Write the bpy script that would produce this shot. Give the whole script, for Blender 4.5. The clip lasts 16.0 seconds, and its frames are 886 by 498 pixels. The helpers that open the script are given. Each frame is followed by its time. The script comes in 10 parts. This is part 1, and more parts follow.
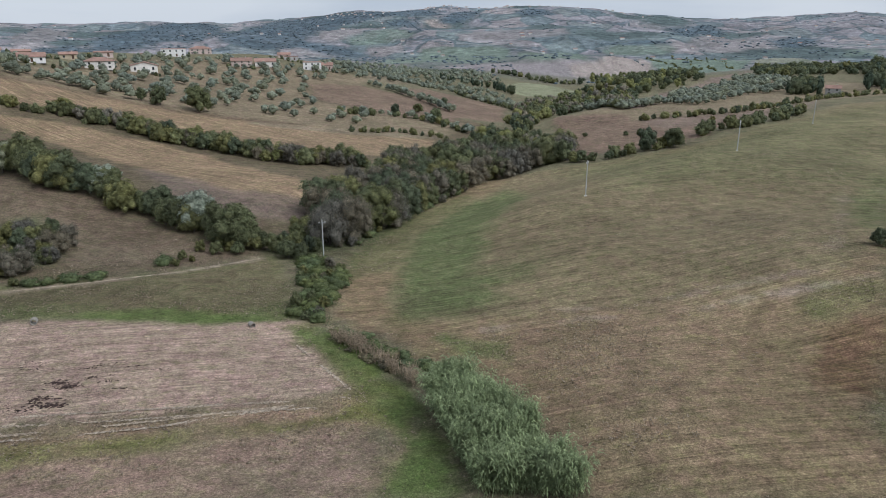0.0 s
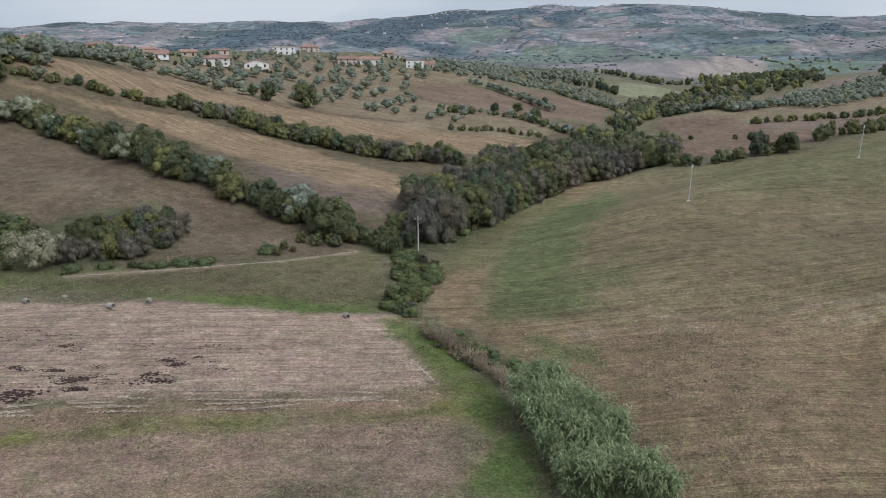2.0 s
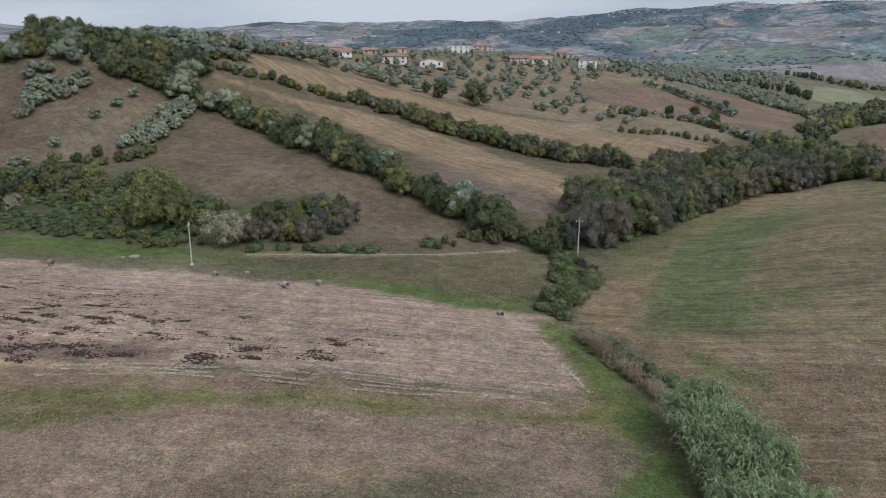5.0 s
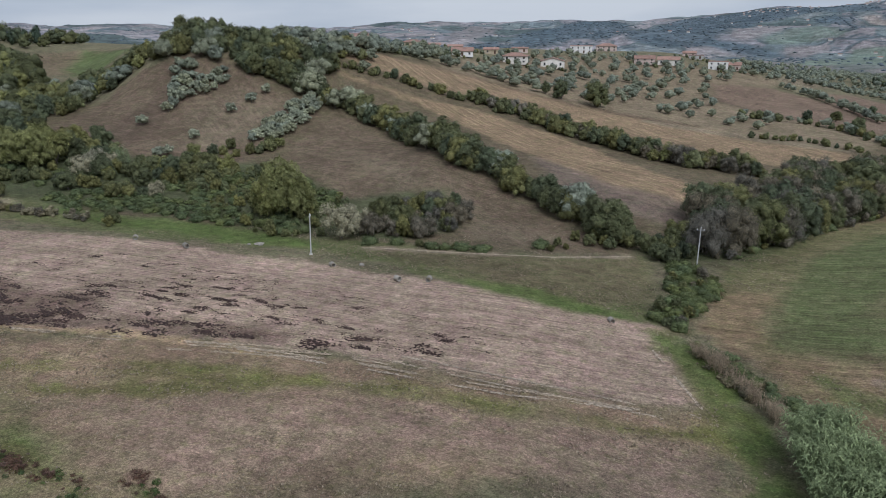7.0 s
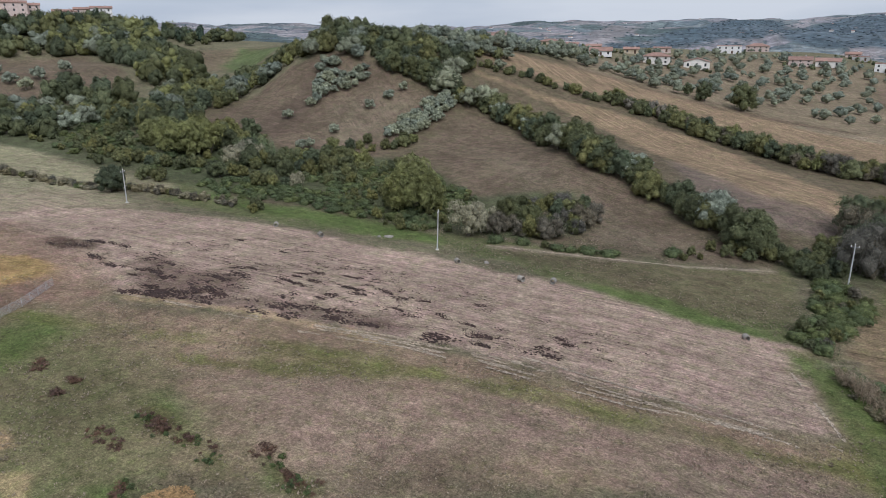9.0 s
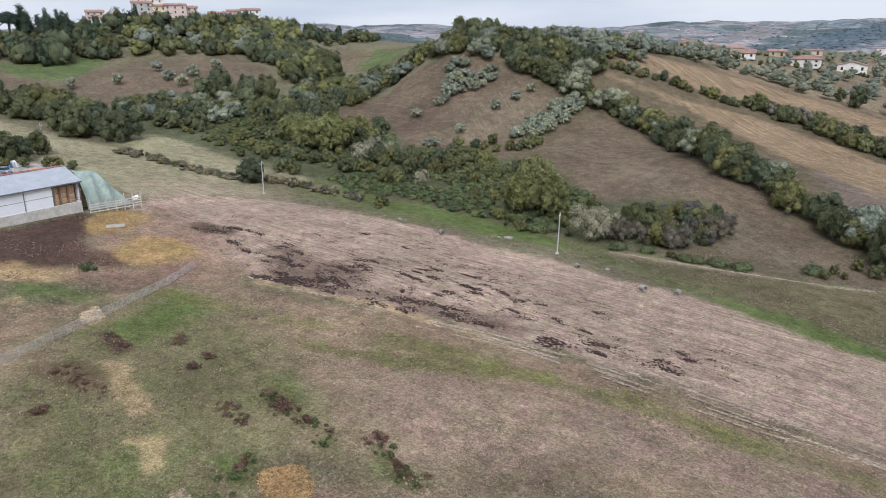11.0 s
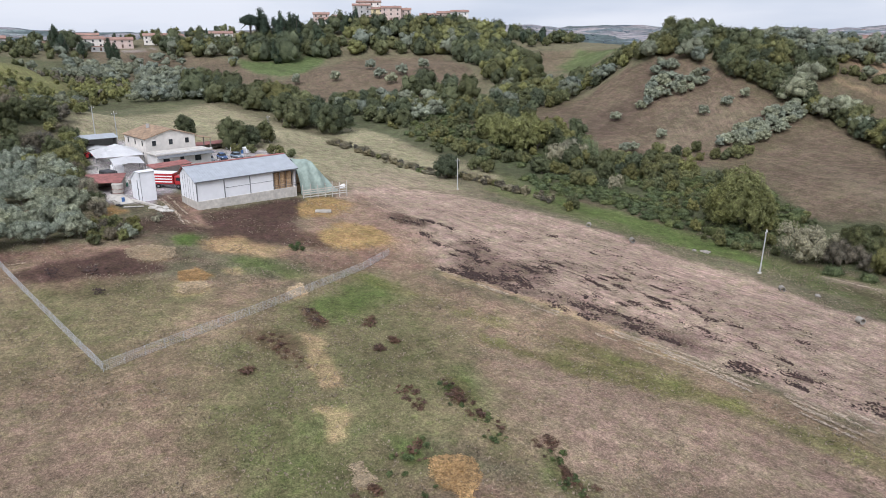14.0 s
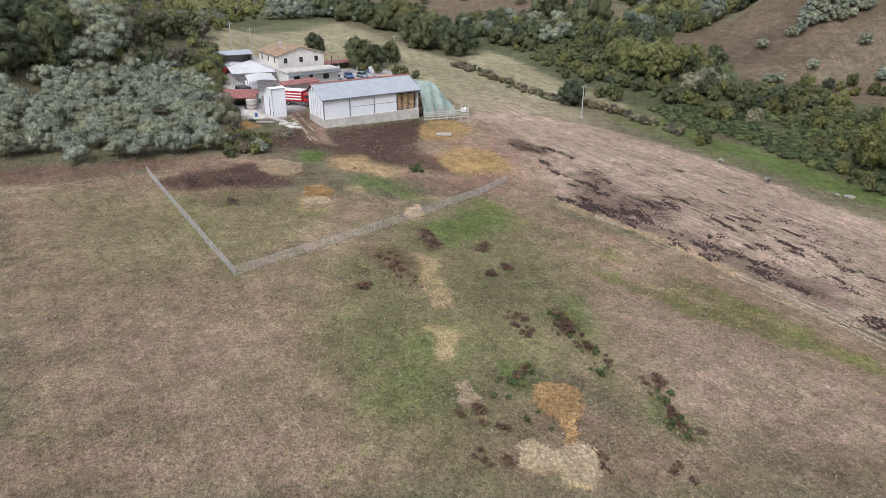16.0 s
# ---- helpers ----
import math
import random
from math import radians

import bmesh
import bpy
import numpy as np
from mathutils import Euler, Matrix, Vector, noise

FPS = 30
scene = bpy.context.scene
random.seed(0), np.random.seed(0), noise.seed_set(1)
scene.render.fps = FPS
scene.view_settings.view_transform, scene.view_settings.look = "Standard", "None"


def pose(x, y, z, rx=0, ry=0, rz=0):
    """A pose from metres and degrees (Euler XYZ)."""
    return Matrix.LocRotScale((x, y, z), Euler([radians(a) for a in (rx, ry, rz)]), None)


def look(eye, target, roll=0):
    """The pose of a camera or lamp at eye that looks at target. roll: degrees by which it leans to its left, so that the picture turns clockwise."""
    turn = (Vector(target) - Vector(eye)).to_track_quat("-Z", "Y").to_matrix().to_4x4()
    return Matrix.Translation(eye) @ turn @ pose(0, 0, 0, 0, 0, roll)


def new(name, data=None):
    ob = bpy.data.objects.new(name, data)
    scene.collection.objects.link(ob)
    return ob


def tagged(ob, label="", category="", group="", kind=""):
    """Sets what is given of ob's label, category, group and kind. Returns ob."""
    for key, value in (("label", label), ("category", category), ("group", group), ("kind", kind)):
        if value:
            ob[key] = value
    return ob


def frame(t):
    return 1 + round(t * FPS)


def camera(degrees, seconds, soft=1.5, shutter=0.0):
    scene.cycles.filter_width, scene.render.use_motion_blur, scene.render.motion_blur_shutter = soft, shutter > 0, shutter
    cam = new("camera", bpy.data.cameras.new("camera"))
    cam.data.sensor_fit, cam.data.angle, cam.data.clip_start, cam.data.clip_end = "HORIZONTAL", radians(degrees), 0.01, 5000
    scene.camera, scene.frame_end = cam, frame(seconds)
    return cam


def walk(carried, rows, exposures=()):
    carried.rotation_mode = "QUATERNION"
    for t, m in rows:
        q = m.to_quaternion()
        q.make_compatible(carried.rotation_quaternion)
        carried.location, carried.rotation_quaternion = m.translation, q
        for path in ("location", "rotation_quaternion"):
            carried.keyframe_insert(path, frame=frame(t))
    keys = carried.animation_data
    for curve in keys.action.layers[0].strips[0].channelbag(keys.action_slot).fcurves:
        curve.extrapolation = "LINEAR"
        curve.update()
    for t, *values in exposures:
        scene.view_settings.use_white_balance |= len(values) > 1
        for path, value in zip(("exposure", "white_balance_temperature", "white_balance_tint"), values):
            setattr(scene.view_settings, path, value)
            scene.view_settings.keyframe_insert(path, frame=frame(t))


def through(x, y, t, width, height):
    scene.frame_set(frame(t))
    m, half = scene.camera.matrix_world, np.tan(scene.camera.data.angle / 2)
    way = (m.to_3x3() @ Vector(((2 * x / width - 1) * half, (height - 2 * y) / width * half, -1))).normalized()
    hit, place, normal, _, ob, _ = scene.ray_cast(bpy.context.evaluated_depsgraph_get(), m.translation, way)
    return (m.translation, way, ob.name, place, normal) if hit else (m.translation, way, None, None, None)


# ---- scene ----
cam = camera(64.7, 16.0, soft=0.85)
EYE = 37.0  # height over the home field

# seconds, heading (degrees to the left of the first view), tilt
TURN = [
    (0, 0, -17.29),
    (0.5, 2.47, -17.32),
    (1, 5.23, -17.34),
    (1.5, 6.41, -17.37),
    (2, 8.03, -17.38),
    (2.5, 10.23, -17.39),
    (3, 12.58, -17.41),
    (3.5, 14.89, -17.42),
    (4, 17.16, -17.42),
    (6.5, 28.55, -17.47),
    (7, 31.12, -17.46),
    (7.5, 33.78, -17.46),
    (8, 36.46, -17.49),
    (8.5, 39.15, -17.51),
    (9, 41.85, -17.53),
    (11.5, 54.59, -17.45),
    (12, 57.18, -17.45),
    (12.5, 59.87, -17.43),
    (13, 62.56, -17.41),
    (13.5, 65.26, -17.41),
    (14, 67.95, -17.39),
    (14.5, 70.66, -17.41),
    (15, 73.15, -19.04),
    (15.5, 75.8, -22.28),
    (16, 78.02, -23.4),
]
walk(cam, [(t, pose(0, 0, EYE, 90 + tilt, 0, heading)) for t, heading, tilt in TURN],
     exposures=[(0, 0.10, 6130, 9), (4, 0.03, 6100, 9), (7, -0.06, 6050, 10), (8.5, 0.0, 6080, 11), (11.5, 0.42, 6200, 13), (14.5, 0.44, 6300, 14), (16, 0.42, 6400, 13)])

# ---- sky and light ----
world = bpy.data.worlds.new("overcast_sky")
scene.world = world
world.use_nodes = True
wn, wl = world.node_tree.nodes, world.node_tree.links
wn.clear()
sky = wn.new("ShaderNodeTexSky")
sky.sky_type, sky.sun_disc = "NISHITA", False
sky.sun_elevation, sky.sun_rotation = radians(48), radians(123)
sky.air_density, sky.dust_density = 1.0, 3.0
wcoord = wn.new("ShaderNodeTexCoord")
wmap = wn.new("ShaderNodeMapping")
wmap.inputs["Scale"].default_value = (1.2, 1.2, 7.0)
cloud = wn.new("ShaderNodeTexNoise")
cloud.inputs["Scale"].default_value, cloud.inputs["Detail"].default_value = 2.2, 5.0
ramp = wn.new("ShaderNodeValToRGB")
ramp.color_ramp.elements[0].position, ramp.color_ramp.elements[0].color = 0.36, (0.50, 0.555, 0.635, 1)
ramp.color_ramp.elements[1].position, ramp.color_ramp.elements[1].color = 0.62, (0.65, 0.685, 0.735, 1)
scale_sky = wn.new("ShaderNodeMixRGB")
scale_sky.blend_type = "MULTIPLY"
scale_sky.inputs[0].default_value, scale_sky.inputs[2].default_value = 1.0, (0.1, 0.1, 0.1, 1)
veil = wn.new("ShaderNodeMixRGB")
veil.inputs[0].default_value = 0.88
back = wn.new("ShaderNodeBackground")
back.inputs["Strength"].default_value = 1.0
wout = wn.new("ShaderNodeOutputWorld")
wl.new(wcoord.outputs["Generated"], wmap.inputs["Vector"])
wl.new(wmap.outputs["Vector"], cloud.inputs["Vector"])
wl.new(cloud.outputs["Fac"], ramp.inputs["Fac"])
wl.new(sky.outputs["Color"], scale_sky.inputs[1])
wl.new(scale_sky.outputs["Color"], veil.inputs[1])
wl.new(ramp.outputs["Color"], veil.inputs[2])
wl.new(veil.outputs["Color"], back.inputs["Color"])
wl.new(back.outputs["Background"], wout.inputs["Surface"])

sun = new("sun", bpy.data.lights.new("sun", "SUN"))
sun.data.energy, sun.data.angle, sun.data.color = 2.1, radians(35), (0.97, 0.97, 1.0)
sun.matrix_world = look((0, 0, 0), (-0.56, 0.365, -0.74))

# ---- materials ----


def nodes_of(name):
    m = bpy.data.materials.new(name)
    m.use_nodes = True
    n, l = m.node_tree.nodes, m.node_tree.links
    return m, n, l, n["Principled BSDF"]


def add_noise(n, l, coord, scale, detail=4.0, rough=0.6):
    t = n.new("ShaderNodeTexNoise")
    t.inputs["Scale"].default_value, t.inputs["Detail"].default_value, t.inputs["Roughness"].default_value = scale, detail, rough
    l.new(coord, t.inputs["Vector"])
    return t.outputs["Fac"]


def remap(n, l, value, a, b, c, d):
    r = n.new("ShaderNodeMapRange")
    for key, v in zip(("From Min", "From Max", "To Min", "To Max"), (a, b, c, d)):
        r.inputs[key].default_value = v
    l.new(value, r.inputs["Value"])
    return r.outputs["Result"]


def arith(n, l, op, a, b):
    m = n.new("ShaderNodeMath")
    m.operation = op
    for k, v in enumerate((a, b)):
        if isinstance(v, (int, float)):
            m.inputs[k].default_value = v
        else:
            l.new(v, m.inputs[k])
    return m.outputs[0]


def tinted(n, l, colour, value):
    """colour (a socket) brightened by value."""
    m = n.new("ShaderNodeVectorMath")
    m.operation = "SCALE"
    l.new(colour, m.inputs[0])
    l.new(value, m.inputs["Scale"])
    return m.outputs["Vector"]


def land_material():
    m, n, l, p = nodes_of("farmland")
    pos = n.new("ShaderNodeNewGeometry").outputs["Position"]
    tone = n.new("ShaderNodeAttribute")
    tone.attribute_name = "land_cover"
    till = n.new("ShaderNodeAttribute")
    till.attribute_name = "tilth"
    fine = add_noise(n, l, pos, 3.2, 5.0, 0.8)
    grit = add_noise(n, l, pos, 8.0, 3.0, 0.7)
    mid = add_noise(n, l, pos, 0.42, 4.0, 0.65)
    wide = add_noise(n, l, pos, 0.055, 3.0)
    v = arith(n, l, "MULTIPLY", remap(n, l, fine, 0.36, 0.64, 0.64, 1.36), remap(n, l, mid, 0.32, 0.68, 0.75, 1.25))
    v = arith(n, l, "MULTIPLY", v, remap(n, l, grit, 0.38, 0.62, 0.7, 1.3))
    v = arith(n, l, "MULTIPLY", v, remap(n, l, wide, 0.3, 0.7, 0.86, 1.14))
    # distant land is mottled by trees, banks and tilth
    away = n.new("ShaderNodeVectorMath")
    away.operation = "LENGTH"
    l.new(pos, away.inputs[0])
    mottle = arith(n, l, "MULTIPLY", remap(n, l, add_noise(n, l, pos, 0.05, 6.0, 0.8), 0.36, 0.64, 0.58, 1.42), remap(n, l, add_noise(n, l, pos, 0.009, 4.0, 0.65), 0.35, 0.65, 0.8, 1.2))
    k = remap(n, l, away.outputs["Value"], 750, 1500, 0.0, 1.0)
    v = arith(n, l, "MULTIPLY", v, arith(n, l, "ADD", arith(n, l, "MULTIPLY", arith(n, l, "SUBTRACT", mottle, 1.0), k), 1.0))
    # drill rows and wheel streaks along the way of each field
    drill = n.new("ShaderNodeAttribute")
    drill.attribute_name = "drill"
    streaks = []
    for scale in ((4.2, 0.09, 1), (1.5, 0.025, 1)):
        stretch = n.new("ShaderNodeMapping")
        stretch.inputs["Scale"].default_value = scale
        l.new(drill.outputs["Vector"], stretch.inputs["Vector"])
        streaks.append(add_noise(n, l, stretch.outputs["Vector"], 1.0, 4.0, 0.65))
    rows = arith(n, l, "SUBTRACT", arith(n, l, "ADD", streaks[0], streaks[1]), 1.0)
    rows = arith(n, l, "MULTIPLY", rows, arith(n, l, "ADD", till.outputs["Fac"], 0.12))
    v = arith(n, l, "MULTIPLY", v, remap(n, l, rows, -0.14, 0.14, 0.62, 1.38))
    # clods, stubs and small bare spots
    spots = add_noise(n, l, pos, 1.5, 6.0, 0.85)
    v = arith(n, l, "MULTIPLY", v, remap(n, l, spots, 0.4, 0.6, 0.78, 1.2))
    # far country: a patchwork of small fields with hedges between, distance haze in the colours
    far = n.new("ShaderNodeAttribute")
    far.attribute_name = "far_country"
    warp = n.new("ShaderNodeTexNoise")
    warp.inputs["Scale"].default_value = 0.004
    l.new(pos, warp.inputs["Vector"])
    bend = n.new("ShaderNodeVectorMath")
    bend.operation = "MULTIPLY_ADD"
    bend.inputs[1].default_value = (160, 160, 0)
    l.new(warp.outputs["Color"], bend.inputs[0])
    l.new(pos, bend.inputs[2])
    squeeze = n.new("ShaderNodeMapping")
    squeeze.inputs["Scale"].default_value = (1 / 95, 1 / 150, 0)
    squeeze.inputs["Rotation"].default_value = (0, 0, 0.5)
    l.new(bend.outputs["Vector"], squeeze.inputs["Vector"])
    plots = [n.new("ShaderNodeTexVoronoi"), n.new("ShaderNodeTexVoronoi")]
    plots[1].feature = "DISTANCE_TO_EDGE"
    for plot in plots:
        plot.voronoi_dimensions = "2D"
        plot.inputs["Scale"].default_value = 1.0
        l.new(squeeze.outputs["Vector"], plot.inputs["Vector"])
    split = n.new("ShaderNodeSeparateColor")
    l.new(plots[0].outputs["Color"], split.inputs["Color"])
    crops = n.new("ShaderNodeValToRGB")
    crops.color_ramp.interpolation = "CONSTANT"
    # crop colours greyed and blued to stand in for aerial haze
    hazed_tones = ((0.254, 0.232, 0.250), (0.286, 0.254, 0.262), (0.174, 0.202, 0.208), (0.236, 0.221, 0.244), (0.196, 0.212, 0.220), (0.266, 0.241, 0.254), (0.162, 0.190, 0.208), (0.226, 0.212, 0.232))
    while len(crops.color_ramp.elements) < len(hazed_tones):
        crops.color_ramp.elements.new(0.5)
    for k, tone_k in enumerate(hazed_tones):
        crops.color_ramp.elements[k].position = k / len(hazed_tones)
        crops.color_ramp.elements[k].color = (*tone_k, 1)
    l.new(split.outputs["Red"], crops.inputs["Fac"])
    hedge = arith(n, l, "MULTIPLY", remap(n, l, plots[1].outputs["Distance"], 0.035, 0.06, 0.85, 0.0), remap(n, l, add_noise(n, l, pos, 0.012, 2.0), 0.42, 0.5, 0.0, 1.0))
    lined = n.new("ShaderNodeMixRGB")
    # hedge green with the same haze blue mixed in
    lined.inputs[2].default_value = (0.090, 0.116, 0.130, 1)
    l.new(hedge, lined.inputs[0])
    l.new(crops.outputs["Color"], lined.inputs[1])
    # copses, gullies and single trees that break up the far fields, blued like them for haze
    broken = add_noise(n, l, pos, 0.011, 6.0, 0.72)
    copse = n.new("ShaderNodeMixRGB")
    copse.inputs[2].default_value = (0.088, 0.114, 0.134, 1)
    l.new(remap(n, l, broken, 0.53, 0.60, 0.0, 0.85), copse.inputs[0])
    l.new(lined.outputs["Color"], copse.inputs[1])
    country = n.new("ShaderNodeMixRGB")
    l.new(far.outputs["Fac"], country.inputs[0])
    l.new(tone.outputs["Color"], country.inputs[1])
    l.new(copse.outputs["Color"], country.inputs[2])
    # dry and green blades mixed at the scale of tufts
    hue = n.new("ShaderNodeMixRGB")
    hue.blend_type = "MULTIPLY"
    hue.inputs[2].default_value = (0.80, 1.02, 0.62, 1)
    l.new(remap(n, l, add_noise(n, l, pos, 0.9, 5.0, 0.7), 0.5, 0.72, 0.0, 0.55), hue.inputs[0])
    l.new(country.outputs["Color"], hue.inputs[1])
    # wide patches that are greener or drier than the rest
    patch = n.new("ShaderNodeMixRGB")
    patch.inputs[1].default_value, patch.inputs[2].default_value = (0.955, 1.02, 0.94, 1), (1.045, 0.985, 1.03, 1)
    l.new(remap(n, l, add_noise(n, l, pos, 0.3, 6.0, 0.78), 0.4, 0.6, 0.0, 1.0), patch.inputs[0])
    dry = n.new("ShaderNodeMixRGB")
    dry.blend_type = "MULTIPLY"
    dry.inputs[0].default_value = 1.0
    l.new(hue.outputs["Color"], dry.inputs[1])
    l.new(patch.outputs["Color"], dry.inputs[2])
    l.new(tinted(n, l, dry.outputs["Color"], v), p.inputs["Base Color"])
    p.inputs["Roughness"].default_value = 0.95
    p.inputs["Specular IOR Level"].default_value = 0.1
    bump = n.new("ShaderNodeBump")
    bump.inputs["Strength"].default_value, bump.inputs["Distance"].default_value = 1.0, 0.22
    l.new(arith(n, l, "ADD", arith(n, l, "MULTIPLY", rows, 0.6), arith(n, l, "ADD", fine, spots)), bump.inputs["Height"])
    l.new(bump.outputs["Normal"], p.inputs["Normal"])
    return m


LAND = land_material()


def leaf_material(name, dark, light, through=0.2, vary=1.0):
    """Leaves that vary from spray to spray, from clump to clump and from plant to plant."""
    m, n, l, p = nodes_of(name)
    geo, info = n.new("ShaderNodeNewGeometry"), n.new("ShaderNodeObjectInfo")
    mix = n.new("ShaderNodeMixRGB")
    mix.inputs[1].default_value, mix.inputs[2].default_value = (*dark, 1), (*light, 1)
    clump = add_noise(n, l, geo.outputs["Position"], 0.8, 2.0)
    l.new(arith(n, l, "ADD", remap(n, l, geo.outputs["Random Per Island"], 0, 1, 0.1, 0.55), remap(n, l, clump, 0.3, 0.7, 0.0, 0.4)), mix.inputs[0])
    # each plant has its own hue and depth of green
    plant_tone = n.new("ShaderNodeAttribute")
    plant_tone.attribute_name = "plant_tone"
    tone = arith(n, l, "FRACT", arith(n, l, "ADD", info.outputs["Random"], plant_tone.outputs["Fac"]), 0)
    hue = n.new("ShaderNodeMixRGB")
    hue.inputs[1].default_value = (1 - 0.2 * vary, 1 - 0.1 * vary, 1 + 0.08 * vary, 1)
    hue.inputs[2].default_value = (1 + 0.14 * vary, 1 + 0.08 * vary, 1 - 0.1 * vary, 1)
    l.new(tone, hue.inputs[0])
    own = n.new("ShaderNodeMixRGB")
    own.blend_type = "MULTIPLY"
    own.inputs[0].default_value = 1.0
    l.new(mix.outputs["Color"], own.inputs[1])
    l.new(hue.outputs["Color"], own.inputs[2])
    depth = arith(n, l, "FRACT", arith(n, l, "MULTIPLY", tone, 7.31), 0)
    v = arith(n, l, "MULTIPLY", remap(n, l, depth, 0, 1, 1 - 0.24 * vary, 1 + 0.2 * vary),
              remap(n, l, add_noise(n, l, geo.outputs["Position"], 0.2, 2.0), 0.3, 0.7, 0.8, 1.2))
    v = arith(n, l, "MULTIPLY", v, remap(n, l, add_noise(n, l, geo.outputs["Position"], 2.4, 4.0, 0.85), 0.38, 0.62, 0.62, 1.72))
    col = tinted(n, l, own.outputs["Color"], v)
    l.new(col, p.inputs["Base Color"])
    p.inputs["Roughness"].default_value = 0.7
    p.inputs["Specular IOR Level"].default_value = 0.25
    # the sprays are open: gaps between their leaflets
    leafy = n.new("ShaderNodeAttribute")
    leafy.attribute_name = "leafy"
    gaps = remap(n, l, add_noise(n, l, geo.outputs["Position"], 3.4, 3.0, 0.75), 0.49, 0.52, 0.0, 1.0)
    clear = n.new("ShaderNodeBsdfTransparent")
    glow = n.new("ShaderNodeBsdfTranslucent")
    l.new(col, glow.inputs["Color"])
    both = n.new("ShaderNodeMixShader")
    both.inputs[0].default_value = through
    l.new(p.outputs["BSDF"], both.inputs[1])
    l.new(glow.outputs["BSDF"], both.inputs[2])
    whole = n.new("ShaderNodeMixShader")
    l.new(arith(n, l, "MULTIPLY", leafy.outputs["Fac"], gaps), whole.inputs[0])
    l.new(both.outputs["Shader"], whole.inputs[1])
    l.new(clear.outputs["BSDF"], whole.inputs[2])
    l.new(whole.outputs["Shader"], n["Material Output"].inputs["Surface"])
    bump = n.new("ShaderNodeBump")
    bump.inputs["Strength"].default_value, bump.inputs["Distance"].default_value = 1.0, 0.3
    l.new(add_noise(n, l, geo.outputs["Position"], 3.0, 4.0, 0.75), bump.inputs["Height"])
    l.new(bump.outputs["Normal"], p.inputs["Normal"])
    return m


LEAF = {
    "olive": leaf_material("olive_leaves", (0.126, 0.142, 0.096), (0.375, 0.392, 0.280), 0.15, vary=0.5),
    "orchard": leaf_material("orchard_olive_leaves", (0.076, 0.090, 0.062), (0.262, 0.280, 0.204), 0.1, vary=0.5),
    "oak": leaf_material("oak_leaves", (0.053, 0.066, 0.034), (0.142, 0.151, 0.076)),
    "hedge": leaf_material("hedge_leaves", (0.078, 0.085, 0.037), (0.206, 0.203, 0.088)),
    "willow": leaf_material("willow_leaves", (0.118, 0.126, 0.046), (0.270, 0.270, 0.104), vary=0.3),
    "grey": leaf_material("grey_leaves", (0.200, 0.190, 0.128), (0.385, 0.362, 0.258), vary=0.3),
    "twig": leaf_material("bare_twigs", (0.060, 0.055, 0.040), (0.215, 0.188, 0.140), 0.1, vary=0.6),
    "bramble": leaf_material("bramble_leaves", (0.050, 0.070, 0.029), (0.150, 0.174, 0.072), vary=0.7),
    "cane": leaf_material("cane_leaves", (0.048, 0.076, 0.032), (0.325, 0.388, 0.210), vary=0.4),
    "drycane": leaf_material("dry_cane_leaves", (0.168, 0.123, 0.079), (0.448, 0.350, 0.242), vary=0.4),
    "drybrush": leaf_material("dry_brush_stalks", (0.090, 0.082, 0.048), (0.260, 0.225, 0.140), vary=0.5),
    "dock": leaf_material("red_dock_leaves", (0.085, 0.048, 0.036), (0.200, 0.122, 0.084), vary=0.5),
    "weed": leaf_material("green_weed_leaves", (0.062, 0.090, 0.036), (0.140, 0.180, 0.072), vary=0.5),
    "conifer": leaf_material("conifer_needles", (0.029, 0.046, 0.030), (0.080, 0.106, 0.067), vary=0.6),
}


def rough_material(name, colour, rough=0.85, spread=0.25, scale=3.0, metal=0.0, bump=0.3):
    m, n, l, p = nodes_of(name)
    coord = n.new("ShaderNodeNewGeometry").outputs["Position"]
    v = arith(n, l, "MULTIPLY", remap(n, l, add_noise(n, l, coord, scale, 5.0), 0.3, 0.7, 1 - spread, 1 + spread),
              remap(n, l, add_noise(n, l, coord, scale * 0.16, 3.0), 0.3, 0.7, 1 - spread * 0.7, 1 + spread * 0.7))
    info = n.new("ShaderNodeObjectInfo")
    v = arith(n, l, "MULTIPLY", v, remap(n, l, info.outputs["Random"], 0, 1, 1 - spread * 0.4, 1 + spread * 0.4))
    rgb = n.new("ShaderNodeRGB")
    rgb.outputs[0].default_value = (*colour, 1)
    l.new(tinted(n, l, rgb.outputs[0], v), p.inputs["Base Color"])
    p.inputs["Roughness"].default_value, p.inputs["Metallic"].default_value = rough, metal
    b = n.new("ShaderNodeBump")
    b.inputs["Strength"].default_value, b.inputs["Distance"].default_value = bump, 0.03
    l.new(add_noise(n, l, coord, scale * 4, 4.0), b.inputs["Height"])
    l.new(b.outputs["Normal"], p.inputs["Normal"])
    return m


BARK = rough_material("bark", (0.10, 0.085, 0.068), 0.9, 0.35, 4.0)
LANDFORMS = []


def landform(*spots):
    """A crest, a slope foot or a stream bed: plan places with their heights."""
    LANDFORMS.append(np.array(spots, float))


landform((-290, -10, 8.5), (-261, 27, 5.5), (-221, 55, 2), (-178, 79, -1), (-140, 89, -2), (-103, 98, -3.4), (-65, 117, -4.6), (-38, 125, -5.6), (-23, 128, -6.4), (-6, 178, -8.2), (12, 225, -9.5), (34, 273, -11), (52, 397, -13.5), (63, 556, -15.5), (153, 785, -18), (303, 1057, -20), (964, 1149, -20))  # stream upper
landform((-23, 126, -6.5), (-20, 103, -6.2), (-4, 75, -4.8), (3, 58, -3.6), (8, 43, -2.2), (26, 15, 1))  # ditch
landform((33, 266, -10.3), (88, 287, -7), (137, 322, -4), (215, 372, -1))  # side ditch
